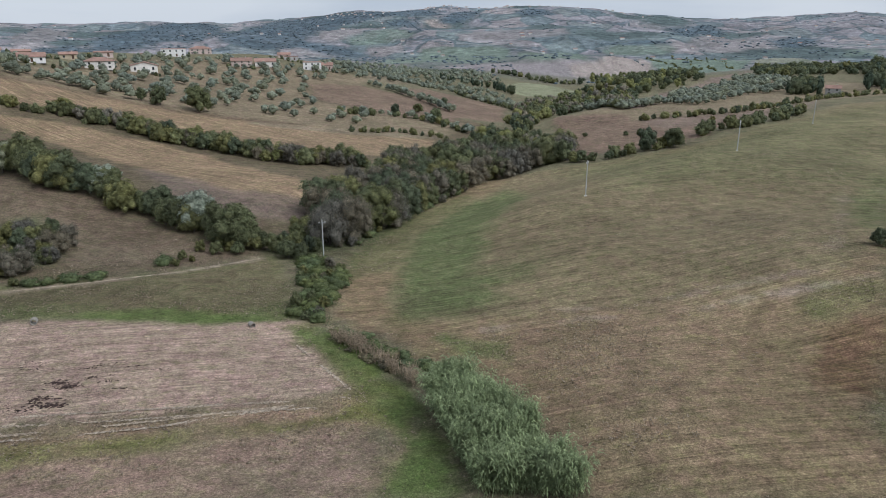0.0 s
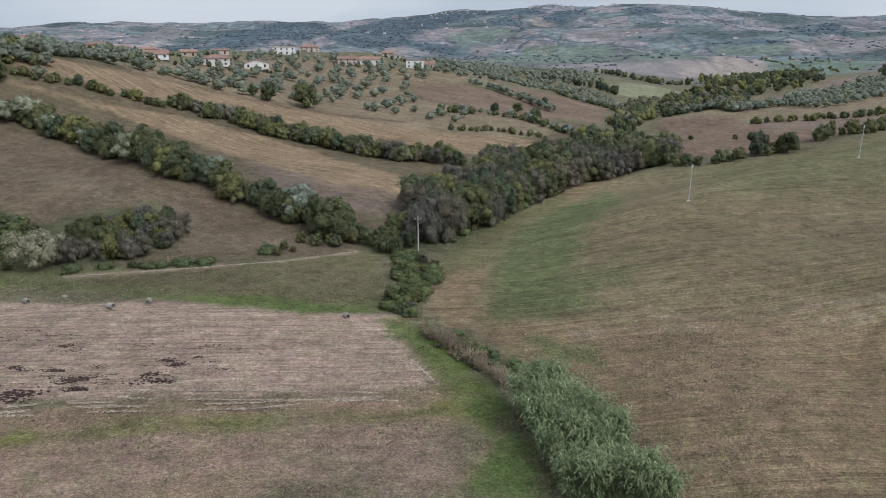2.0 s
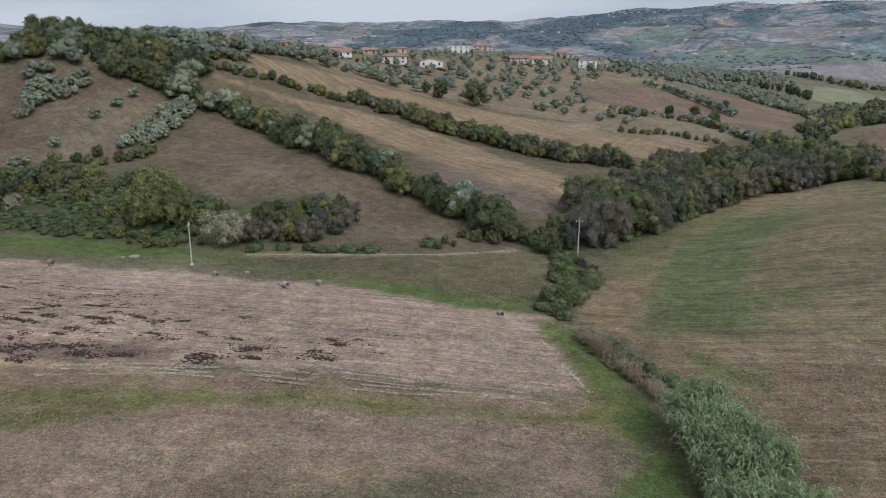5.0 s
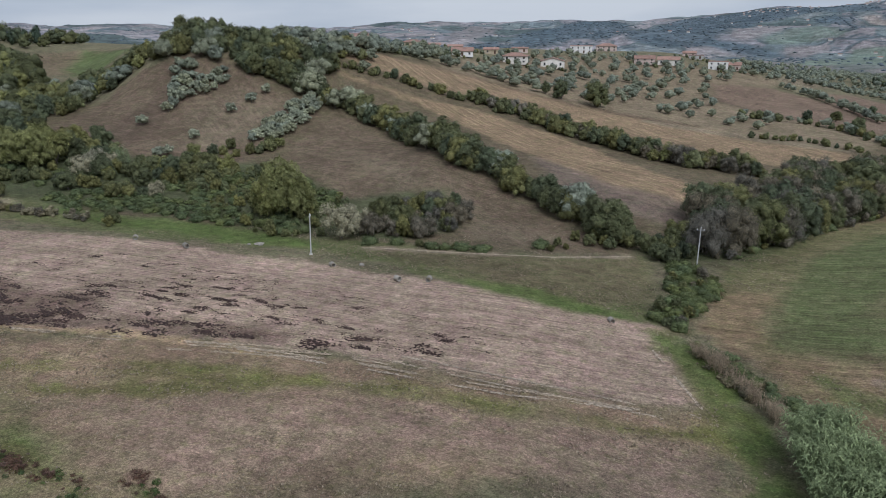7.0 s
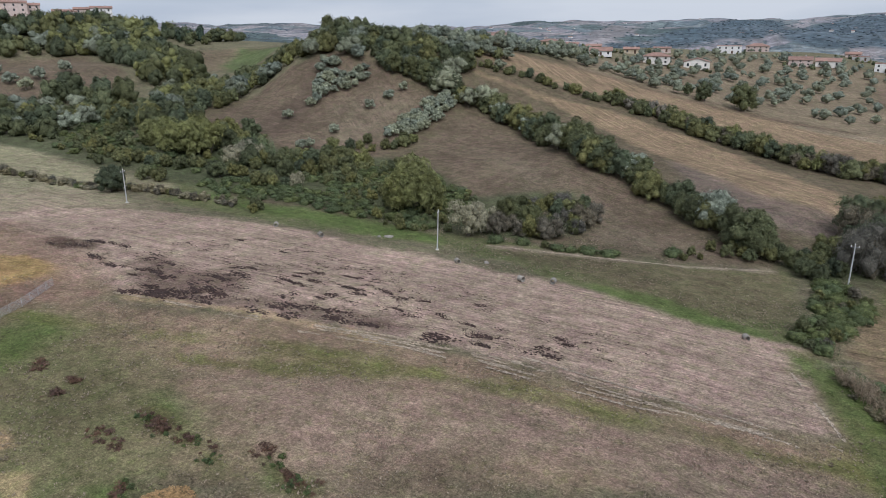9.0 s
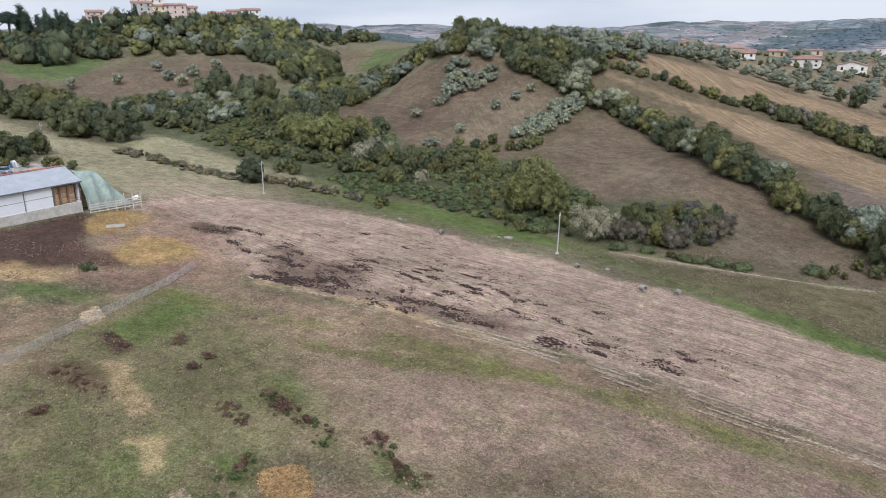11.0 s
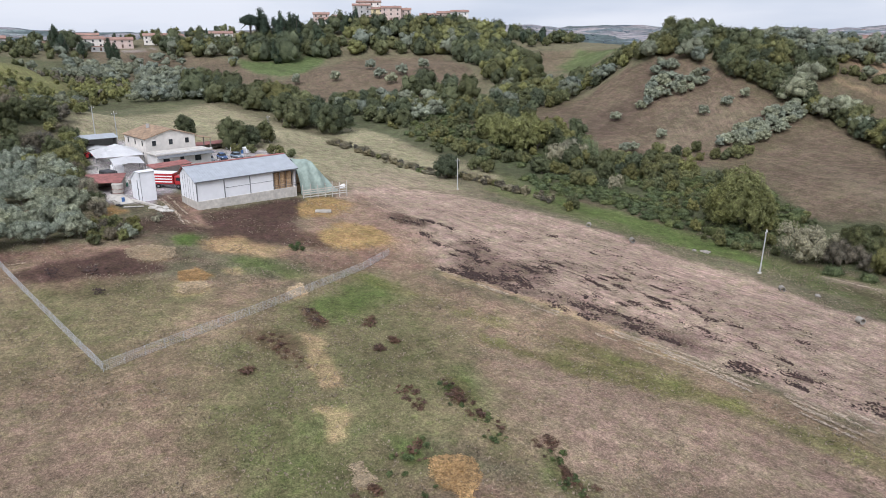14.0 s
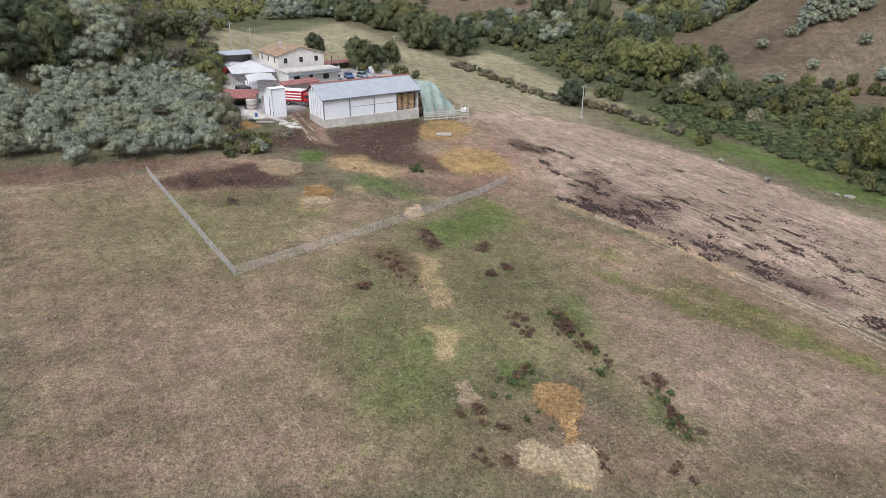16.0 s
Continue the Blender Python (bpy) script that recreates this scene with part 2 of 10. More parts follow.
landform((-116, -47, 2.4), (-78, -8, 1.8), (-46, 20, 0.8), (-22, 39, -0.4), (-1, 40, -2.2))  # home field
landform((-17, 10, 1.2), (20, -3, 2.2))  # home field low
landform((-138, 7, 3), (-108, 29, 1.4), (-92, 53, -0.3), (-69, 69, -1.6), (-46, 81, -3.2), (-27, 93, -5))  # lower field
landform((-146, 53, 0.5), (-115, 80, -1.3), (-85, 93, -2.9), (-49, 105, -4.3))  # field rim
landform((-140, -22, 4), (-150, -5, 4.4), (-150, 10, 3.8), (-149, 29, 3))  # farm yard
landform((-175, -3, 6), (-182, 13, 6))  # farm house
landform((-275, -14, 10), (-228, 32, 6.8), (-194, 48, 3.4))  # meadow
landform((22, 87, -1), (27, 53, 1), (43, 25, 4))  # right low
landform((36, 112, 2), (64, 102, 6.4), (95, 55, 12))  # right mid
landform((31, 151, 2.3), (75, 179, 7.8), (123, 234, 7.8), (176, 243, 10))  # right poles
landform((14, 206, -6.3), (44, 221, -2.7), (74, 230, 0.4), (103, 244, 4.4), (151, 288, 6.4), (203, 327, 6.6))  # right rim
landform((-434, 287, 27.5), (-319, 241, 29.3), (-234, 196, 32.2), (-226, 234, 35), (-244, 317, 30), (-232, 403, 25.5), (-185, 507, 22.2), (-137, 548, 19.6), (-92, 583, 12.5), (-53, 608, -0.8), (0, 615, -9.7), (45, 638, -13.4))  # ridge
landform((-342, 308, 20), (-382, 489, 6), (-321, 689, -2), (-177, 831, -8), (-46, 879, -14))  # ridge back
landform((-175, 93, -0.6), (-260, 150, 10), (-341, 209, 19))  # gully
landform((-457, 203, 33), (-494, 163, 43.5), (-528, 112, 41), (-557, 59, 33), (-559, -34, 29), (-485, -121, 27))  # village hill
landform((-256, 125, 5), (-263, 96, 4.5), (-278, 64, 5), (-319, 22, 10), (-329, -29, 12))  # village foot
landform((-357, 144, 20), (-375, 107, 19))  # village knoll
landform((-238, -33, 15), (-224, -52, 20), (-188, -68, 20), (-156, -90, 22))  # left bank
landform((-326, -52, 26), (-301, -75, 31), (-230, -122, 33))  # left crest
landform((-159, -17, 5.5), (-157, -31, 6), (-146, -53, 6.5))  # grove
landform((58, 365, -2), (110, 385, -2), (203, 435, -2))  # brown slope
landform((135, 543, -3), (240, 593, 0), (391, 651, 2))  # olive slope
landform((37, 1049, -2), (146, 1040, 2), (261, 1048, 1), (431, 1066, -4), (654, 1006, -8))  # middle hill
landform((-1149, 964, -10), (-634, 1359, -20), (-139, 1594, -25), (312, 1467, -24), (999, 1375, -22))  # far valley
landform((-1478, 1762, 12), (-935, 2101, 20), (-495, 2144, 30), (-38, 2200, 52), (320, 2278, 46), (711, 2187, 18), (1185, 1971, 12))  # foothills
landform((-3002, 1596, 34), (-2342, 2601, 45), (-1803, 3000, 48), (-1424, 3197, 70), (-994, 3356, 66), (-787, 3410, 92), (-92, 3499, 141), (232, 3492, 150), (572, 3453, 132), (823, 3402, 101), (1214, 3389, 78), (1854, 3086, 94), (2758, 2314, 90))  # range
landform((-4070, 2350, 20), (-1607, 4417, 30), (816, 4629, 60), (3600, 3021, 40))  # range back
landform((-70, -121, 6), (70, -121, 9), (148, 26, 16))  # behind
landform((-460, -386, 30), (0, -700, 20), (536, -450, 25), (591, 104, 20))  # behind far
landform((-2500, 0, 30), (-1607, -1915, 40), (855, -2349, 50), (2462, -434, 40), (2165, 1250, 20))  # behind range
landform((-96, 166, 5), (-58, 179, -0.5), (-28, 198, -3))  # lower slope


def ground_height(x, y):
    """The lie of the land: heights carried over from the landform lines, the nearer the stronger."""
    x, y = np.asarray(x, float), np.asarray(y, float)
    top, low = np.zeros_like(x), np.zeros_like(x)
    for line in LANDFORMS:
        for (ax, ay, az), (bx, by, bz) in zip(line[:-1], line[1:]):
            span = (bx - ax) ** 2 + (by - ay) ** 2
            k = np.clip(((x - ax) * (bx - ax) + (y - ay) * (by - ay)) / span, 0, 1)
            gap = (x - ax - k * (bx - ax)) ** 2 + (y - ay - k * (by - ay)) ** 2
            w = (gap + 160.0) ** -1.5
            top, low = top + w * (az + k * (bz - az)), low + w
    r = np.sqrt(x * x + y * y)
    swell = np.sin(x * 0.021 + 1.3) * np.sin(y * 0.017 + 0.4) + 0.5 * np.sin(x * 0.047 + y * 0.039)
    return top / low + 0.5 * swell * np.clip(r / 200 - 0.3, 0, 6)


def lattice(x, y, cell, salt=0):
    """Smooth value noise, 0 to 1, with the given cell size in metres."""
    gx, gy = x / cell, y / cell
    ix, iy = np.floor(gx), np.floor(gy)
    fx, fy = gx - ix, gy - iy
    fx, fy = fx * fx * (3 - 2 * fx), fy * fy * (3 - 2 * fy)

    def corner(a, b):
        v = np.sin(a * 127.1 + b * 311.7 + salt * 74.7) * 43758.5453
        return v - np.floor(v)

    low = corner(ix, iy) * (1 - fx) + corner(ix + 1, iy) * fx
    high = corner(ix, iy + 1) * (1 - fx) + corner(ix + 1, iy + 1) * fx
    return low * (1 - fy) + high * fy


def inside(x, y, poly):
    """Metres inside (+) or outside (-) of an outline."""
    best, within = np.full_like(x, 1e9), np.zeros(x.shape, bool)
    for (ax, ay), (bx, by) in zip(poly, poly[1:] + poly[:1]):
        span = (bx - ax) ** 2 + (by - ay) ** 2 + 1e-9
        k = np.clip(((x - ax) * (bx - ax) + (y - ay) * (by - ay)) / span, 0, 1)
        best = np.minimum(best, (x - ax - k * (bx - ax)) ** 2 + (y - ay - k * (by - ay)) ** 2)
        if ay != by:
            within ^= ((ay > y) != (by > y)) & (x < (bx - ax) * (y - ay) / (by - ay) + ax)
    return np.where(within, 1, -1) * np.sqrt(best)


# base colours of what covers the land; the last number is how tilled it is
SOILS = {
    "opposite_slope": (0.141, 0.111, 0.073, 0),
    "tilled": (0.214, 0.170, 0.104, 0.4),
    "stubble_tan": (0.251, 0.181, 0.112, 0.38),
    "stubble_light": (0.311, 0.236, 0.148, 0.45),
    "wheat_green": (0.111, 0.140, 0.058, 0.5),
    "dark_plough": (0.164, 0.115, 0.080, 0.6),
    "track_earth": (0.303, 0.236, 0.177, 0),
    "home_meadow": (0.289, 0.207, 0.142, 0),
    "lush": (0.105, 0.150, 0.042, 0),
    "fresh_grass": (0.118, 0.160, 0.056, 0),
    "orange_plough": (0.190, 0.118, 0.072, 0.6),
    "pink_dry": (0.339, 0.245, 0.188, 0.1),
    "pale_soil": (0.386, 0.281, 0.222, 0.35),
    "yard_dirt": (0.325, 0.212, 0.156, 0),
    "grass_meadow": (0.298, 0.262, 0.168, 0.15),
    "verge_grass": (0.137, 0.142, 0.067, 0),
    "dark_meadow": (0.152, 0.121, 0.076, 0),
    "strip_green": (0.155, 0.158, 0.052, 0),
    "wheel_pale": (0.364, 0.290, 0.238, 0),
    "straw_gold": (0.375, 0.245, 0.112, 0),
    "straw_pale": (0.551, 0.393, 0.226, 0),
    "straw_orange": (0.448, 0.259, 0.104, 0),
    "manure_soil": (0.095, 0.057, 0.046, 0),
    "red_weeds": (0.128, 0.076, 0.052, 0),
    "yard_concrete": (0.475, 0.430, 0.436, 0),
    "red_earth": (0.185, 0.112, 0.086, 0),
    "slope_brown": (0.157, 0.117, 0.083, 0.15),
    "slope_dark": (0.117, 0.084, 0.064, 0.15),
    "slope_purple": (0.188, 0.141, 0.117, 0),
    "gold_stubble": (0.267, 0.189, 0.122, 0.55),
    "strip_pale": (0.231, 0.187, 0.132, 0.4),
    "plough_red": (0.194, 0.136, 0.102, 0.5),
    "plough_tan": (0.218, 0.163, 0.135, 0.4),
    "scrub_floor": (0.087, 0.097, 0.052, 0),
    "yellow_green": (0.223, 0.213, 0.090, 0.2),
    # the next four carry distance haze: blue mixed into the land's own colour
    "hazed_wood": (0.084, 0.113, 0.140, 0),
    "hazed_green": (0.156, 0.192, 0.158, 0.2),
    "hazed_mauve": (0.250, 0.220, 0.226, 0.3),
    "hazed_tan": (0.300, 0.252, 0.236, 0.3),
    "field_green": (0.235, 0.235, 0.150, 0.3),
    "grove_floor": (0.225, 0.175, 0.120, 0.3),
}
COVERS = []


def cover(soil, strength, feather, *outline, run=None):
    """An area of the land, from its outline in plan; feather: how softly it ends, in metres; run: the way of its rows, in degrees."""
    COVERS.append((SOILS[soil], strength, feather, list(outline), run))

# ---- land cover: what grows or lies where, in plan ----
cover("opposite_slope", 1, 4, (-150.9, 72.4), (-257.1, 129.6), (-242.3, 152), (-217.7, 176), (-177.3, 288.6), (-151.1, 397.9), (-67.1, 462.5), (32.9, 353.2), (49.2, 280.8), (12, 221.5), (-6.4, 176.1), (-21.1, 135.3), (-34.4, 133.6), (-56.4, 118.3), (-92.4, 103.3))
cover("tilled", 1, 2, (-18.1, 98.8), (-19.6, 124.4), (-17, 139.4), (-6.4, 174.1), (13.6, 217), (44, 219.4), (72.7, 226.7), (99.6, 235.3), (145.8, 278.4), (243.9, 392.3), (35.8, 48.1), (13.6, 51.6), (12.4, 62.3), (7.7, 73.5), (-1.8, 83), (-8.5, 93.4), run=3)
cover("stubble_tan", 0.75, 3, (-8.1, 98.7), (3, 95.6), (17.7, 94.2), (41.8, 94.1), (63.2, 95), (35.8, 48.1), (13.6, 51.6), (12.4, 62.3), (7.7, 73.5), (-0.3, 82.8), (-7.6, 91.1), run=3)
cover("stubble_light", 0.5, 2, (1.3, 94.9), (17.6, 93.4), (41.5, 93.4), (61.2, 91.8), (58.3, 86.7), (40, 89.1), (24.4, 88.4), (9, 88.7), (1.3, 91.7), run=3)
cover("wheat_green", 0.75, 4, (-8, 99.6), (-9.4, 116.6), (-7.9, 147.5), (2.3, 176.6), (18.7, 195.4), (23.3, 180.7), (9, 141), (6.6, 116.7), (10.1, 101), (4.7, 97.2), run=3)
cover("wheat_green", 0.36, 10, (37.9, 215), (71.6, 222.9), (97.9, 231.1), (143, 272.8), (191.6, 307.8), (74.8, 114.1), (88.2, 149.7), (65.9, 155.5), (40, 153.3), run=3)
cover("wheat_green", 0.5, 3, (81.4, 137.1), (107.5, 168), (71.9, 109.4), (68.9, 113.4), run=3)
cover("fresh_grass", 0.7, 1.5, (-0.3, 90.7), (7.3, 85.9), (7.8, 82.5), (2.7, 84.7))
cover("fresh_grass", 0.35, 2, (47.3, 85.5), (51.2, 90.9), (59.2, 88.2), (56.1, 82.9), (48.1, 82.8))
cover("wheat_green", 0.5, 4, (7.7, 119.3), (17.4, 116.1), (13.7, 109.5), (9, 109.3), run=3)
cover("wheat_green", 0.6, 1.2, (-19, 127.9), (-11.2, 159.6), (0.9, 181.8), (11, 201.3), (7.3, 190.7), (-5.9, 158.8), (-10.2, 126.8), (-14.9, 120.6), run=3)
cover("stubble_tan", 0.6, 2, (-16.2, 101.2), (-17.4, 124.3), (-10.2, 126.8), (-8.2, 100.1), (-10.8, 91.5), run=3)
cover("orange_plough", 0.8, 2, (54.3, 79.5), (48.1, 79.9), (41.2, 73.9), (40.5, 67.3), (45, 63.1))
cover("track_earth", 0.5, 1.2, (58.7, 101.1), (84.8, 145.7), (86, 145.6), (59.5, 100.7))
cover("track_earth", 0.4, 0.8, (32.4, 92), (60.2, 89.9), (59.5, 88.7), (32.1, 90.7))
cover("home_meadow", 1, 3, (-11.2, 74.7), (-25, 68.6), (-44.8, 63), (-65.5, 55.2), (-82.8, 46.5), (-101.2, 32.7), (-99.1, 24.2), (-94.5, 12.2), (-104.7, 29.2), (-98.1, 39.9), (-99.5, 27), (-105, -2.9), (-117.6, -22.7), (-115.2, -45.6), (-43.9, -22.6), (-32.5, 40.4), (-58.3, 11.7), (-6, 67.1), (-1.2, 61.8), (-7.2, 52.7), (-3.8, 64.5), (-9.7, 74), run=19)
cover("lush", 0.47, 6, (-78.2, 1), (-89.6, 12.3), (-98.2, 27.6), (-87.9, 33.2), (-70, 32.5), (-52.8, 26.4), (-44.5, 14.9), (-37.4, 11.9), (-38.3, 7.1), (-51.4, 3.6), (-63.5, 0.3))
cover("lush", 0.75, 3, (-89.4, 13.9), (-97, 27.3), (-88.1, 29.8), (-82.8, 21.1), (-84.2, 16))
cover("lush", 0.7, 2, (-112.1, 7.2), (-113.3, 13.9), (-103.2, 17.9), (-97, 16.8), (-103.9, 10.9))
cover("lush", 0.95, 0.7, (-124.9, -0.3), (-127, 3.3), (-123.6, 5.1), (-118, 3.3), (-118.6, 0))
cover("lush", 0.4, 4, (-61.3, 0.2), (-59.5, 11.2), (-48.4, 11.1), (-48.3, 3.3))
cover("lush", 0.4, 3, (-64.6, 26.9), (-67.1, 30.6), (-51.7, 27.1), (-47.9, 27.6), (-41.9, 30.2), (-41.5, 28), (-48.4, 24.5))
cover("pink_dry", 0.3, 8, (-71.3, -31.4), (-73.6, -15.2), (-56.9, -3.1), (-39.9, -0.8), (-43.9, -22.6), run=19)
cover("pink_dry", 0.6, 6, (-69.5, 33.7), (-54, 47.2), (-39.1, 57), (-26.6, 61.7), (-25.5, 59.7), (-39.5, 29.1), (-50.5, 30.3), run=19)
cover("pink_dry", 0.5, 5, (-37.9, 55.8), (-21.3, 59.5), (-8.6, 64.4), (-8.2, 52.6), (-38, 51), run=19)
cover("pale_soil", 1, 1.2, (-22.8, 98.6), (-10.6, 75.5), (-11, 75.6), (-19.2, 71.4), (-31.8, 67.8), (-45.7, 64.4), (-66.5, 56), (-82.8, 46.5), (-98, 39.5), (-107.6, 38.3), (-100.8, 34), (-116.5, 31.9), (-144.1, 32.1), (-155.8, 40.1), (-159.8, 49.7), (-147.7, 63.5), (-132, 74.8), (-107.2, 83.3), (-83.6, 90.4), (-105.5, 83.6), (-78.8, 90.5), (-57.2, 94.1), (-30.4, 96.9), (-24.3, 99), run=17)
cover("yard_dirt", 0.8, 5, (-139.9, 26.3), (-147.4, 40.5), (-130.6, 44.1), (-108.5, 41.8), (-99.5, 33.6), (-102.1, 26.9), (-113.2, 17.1))
cover("grass_meadow", 1, 3, (-206.4, -21.1), (-271.8, -19.5), (-299.4, -2.6), (-297.2, 16.6), (-281.1, 28.1), (-241.3, 38.8), (-221.1, 53.6), (-198.3, 63.5), (-172.7, 73), (-147.7, 63.9), (-159.8, 49.7), (-156, 41.6), (-173.6, 33.1), (-195, 21.7), (-202.9, 4.3))
cover("pale_soil", 0.5, 12, (-155.3, 34.6), (-174.8, 46.7), (-171.3, 62.7), (-147.7, 63.5), (-151.4, 47), run=17)
cover("grass_meadow", 1, 2, (-244.5, 59.4), (-218.7, 68.1), (-197.6, 75.9), (-184, 70.7), (-197.8, 61.6), (-221.1, 53.6))
cover("verge_grass", 1, 1.5, (-177.7, 86.6), (-147.6, 88.9), (-127.8, 95.9), (-110.7, 100.9), (-96.7, 101.4), (-76.7, 108.8), (-60.9, 114.9), (-46.2, 122.2), (-33.6, 132.2), (-23, 100.6), (-36, 96.5), (-56.5, 96.5), (-80.9, 96.4), (-101.3, 90.5), (-118.1, 81.7), (-153.6, 73.8))
cover("lush", 0.7, 2, (-152.9, 85.6), (-131.6, 93), (-113.4, 98.7), (-99.5, 101.1), (-86.8, 96.9), (-102.6, 91.8), (-124.2, 86.2))
cover("dark_meadow", 0.75, 3, (-78.7, 104), (-60.3, 113.9), (-46.1, 121.9), (-33.2, 130.5), (-25.7, 107.2), (-37.5, 100.1), (-53.4, 101), (-70.5, 99.9))
cover("lush", 0.6, 1.5, (-52.7, 97.7), (-41.9, 101.2), (-31.5, 99.4), (-27.9, 99.5), (-35.4, 94.9), (-47.1, 95))
cover("track_earth", 0.7, 0.6, (-80.9, 103.3), (-60.3, 113.9), (-46.2, 122.2), (-35.8, 131.8), (-35.4, 130.4), (-45.7, 120.9), (-59.6, 112.6), (-79.9, 102))
cover("track_earth", 0.6, 0.6, (-72.7, 107.6), (-61.6, 113.2), (-49.7, 120.1), (-37.9, 129.5), (-37, 128.2), (-49.1, 118.5), (-60.9, 111.7), (-71.8, 106.1))
cover("strip_green", 0.6, 1.2, (-83.9, 37.3), (-73.1, 44.6), (-60.9, 51), (-47.9, 56.1), (-35.1, 60.1), (-23.2, 63.8), (-9.7, 70.4), (-9.2, 67.9), (-22.1, 61.1), (-33.8, 57.8), (-46.4, 54.2), (-59.5, 49.7), (-71.3, 43.4), (-81.6, 36.1))
cover("strip_green", 0.55, 1.2, (-102.1, 25.2), (-87.5, 33.6), (-74.5, 42), (-61.1, 49.2), (-58.8, 47.3), (-72.2, 40.6), (-84.8, 32.5), (-97.1, 23.6))
cover("strip_green", 0.6, 1, (-43.8, 60.2), (-31, 62.9), (-17.4, 67), (-9.3, 71.1), (-6, 69.8), (-16.8, 64.4), (-30.1, 60.8), (-42.5, 58.2))
cover("lush", 0.8, 1.5, (-18.7, 95.2), (-13.3, 91.7), (-6.6, 78.6), (-2.9, 73.9), (-0.8, 62.1), (2.8, 53), (-6.7, 52.8), (-3.6, 61), (-2.7, 68.3), (-6.2, 72.6), (-10.5, 82))
cover("strip_green", 0.7, 2, (-21.4, 96.3), (-14.6, 89.7), (-6.4, 75.5), (-3.9, 65.7), (-8.2, 67), (-11, 74))
cover("manure_soil", 0.62, 2.5, (-113.5, 48.5), (-112.4, 53.4), (-101.5, 51.5), (-93.9, 56), (-88.4, 52.5), (-92.1, 46.4), (-98.2, 42.5))
cover("manure_soil", 0.45, 2, (-96.9, 43.2), (-85.1, 52.8), (-74.8, 56.6), (-61.8, 63.2), (-60.1, 60.8), (-70.9, 53.8), (-80.7, 48.3), (-92.2, 41.2))
cover("manure_soil", 0.35, 2, (-86.8, 52.4), (-78.1, 59.2), (-61.5, 63.6), (-60.7, 61.6), (-73.1, 55.2))
cover("manure_soil", 0.9, 3, (-135, 6.3), (-140.5, 12.9), (-144.7, 25.9), (-138.9, 27.8), (-130.5, 22.8), (-120.5, 20.5), (-114.6, 15), (-114.9, 8.3), (-124.9, 6.2), (-124.3, -4.7), (-141.4, -2.7), (-145.8, 0.7))
cover("manure_soil", 0.8, 1.5, (-112.9, -21.2), (-116.2, -13.7), (-119.8, -7.5), (-114.1, -5.6), (-109.8, -0.2), (-107.3, -1.2), (-109.7, -11.5), (-109.9, -20))
cover("manure_soil", 0.5, 2, (-107.1, -17.2), (-106.4, -4.6), (-100.5, -3.8), (-100.2, -9.4), (-101.8, -15))
cover("manure_soil", 0.7, 1, (-158.3, -0.2), (-153.2, 2.7), (-131.2, 7.7), (-131.3, 3.5), (-155.7, -2.7))
cover("manure_soil", 0.85, 0.8, (-132.7, 40.5), (-134.2, 44.6), (-124.7, 47.9), (-122.2, 45.2), (-125.3, 40.6))
cover("straw_gold", 0.85, 1.2, (-138.8, 24), (-145.4, 28.5), (-145.9, 33), (-140.4, 37.2), (-133.3, 32.4), (-131, 28.5), (-130.4, 23.9))
cover("straw_gold", 0.6, 2, (-126.4, 19.9), (-120.3, 23), (-116.9, 26.4), (-123.7, 35.6), (-114.6, 37.8), (-109.3, 34.6), (-111.2, 27.1), (-114.2, 20.9))
cover("yard_dirt", 0.6, 3, (-114.6, 16), (-111.2, 21.3), (-107.9, 30.2), (-106.9, 37.8), (-98.9, 40.8), (-99.1, 31.5), (-105.7, 20.2))
cover("red_earth", 0.6, 2.5, (-125.6, -19.1), (-122.2, -14.4), (-120.7, -7.9), (-125.4, -4.6), (-119, 0.1), (-110.8, 6.4), (-110.5, 0.4), (-107.3, -6.5), (-103.3, -12.1), (-103.1, -16.9))
cover("red_earth", 0.5, 2.5, (-122.7, 9), (-116, 15.6), (-107.9, 21.5), (-109.1, 29.5), (-115.4, 36.4), (-105.2, 33.7), (-101.8, 25.9), (-104.2, 19.3), (-110.7, 13.3), (-115.8, 7.5))
cover("straw_pale", 0.85, 0.8, (-118.9, -7), (-120.2, -3.8), (-118, 0.5), (-113, -0.1), (-112.1, -3.8), (-115, -6.5))
cover("straw_gold", 0.6, 2, (-121, 4.9), (-122.2, 11), (-115.2, 15.1), (-113.4, 11), (-115.6, 5.5))
cover("straw_orange", 0.9, 0.5, (-106.7, 0.1), (-107.5, 3.2), (-104.3, 4.8), (-102, 2.9), (-103.3, 0.4))
cover("straw_pale", 0.85, 0.5, (-101.9, -0), (-102.5, 2.9), (-100, 4.6), (-97.4, 2.7), (-98.1, 0.3))
cover("straw_pale", 0.5, 0.5, (-106.8, 6.7), (-106.6, 9.4), (-104.5, 9), (-104.7, 6.7))
cover("straw_pale", 0.7, 0.5, (-95, 14.3), (-97.8, 16.9), (-93, 16.9), (-91.9, 14.7))
cover("straw_pale", 0.6, 0.6, (-79.5, 13.7), (-78.2, 15.7), (-71.6, 14.9), (-66.1, 14.9), (-66.1, 13.1), (-71.2, 13))
cover("straw_pale", 0.6, 0.6, (-61, 12.1), (-60.5, 13.5), (-55.9, 12.8), (-55.9, 11.6))
cover("straw_pale", 0.7, 0.3, (-51.5, 12.2), (-51.8, 13.4), (-49.1, 13.6), (-48, 13), (-48, 11.9))
cover("straw_pale", 0.6, 0.3, (-46.7, 12.5), (-47.2, 13.7), (-46.2, 14.1), (-45.8, 12.9))
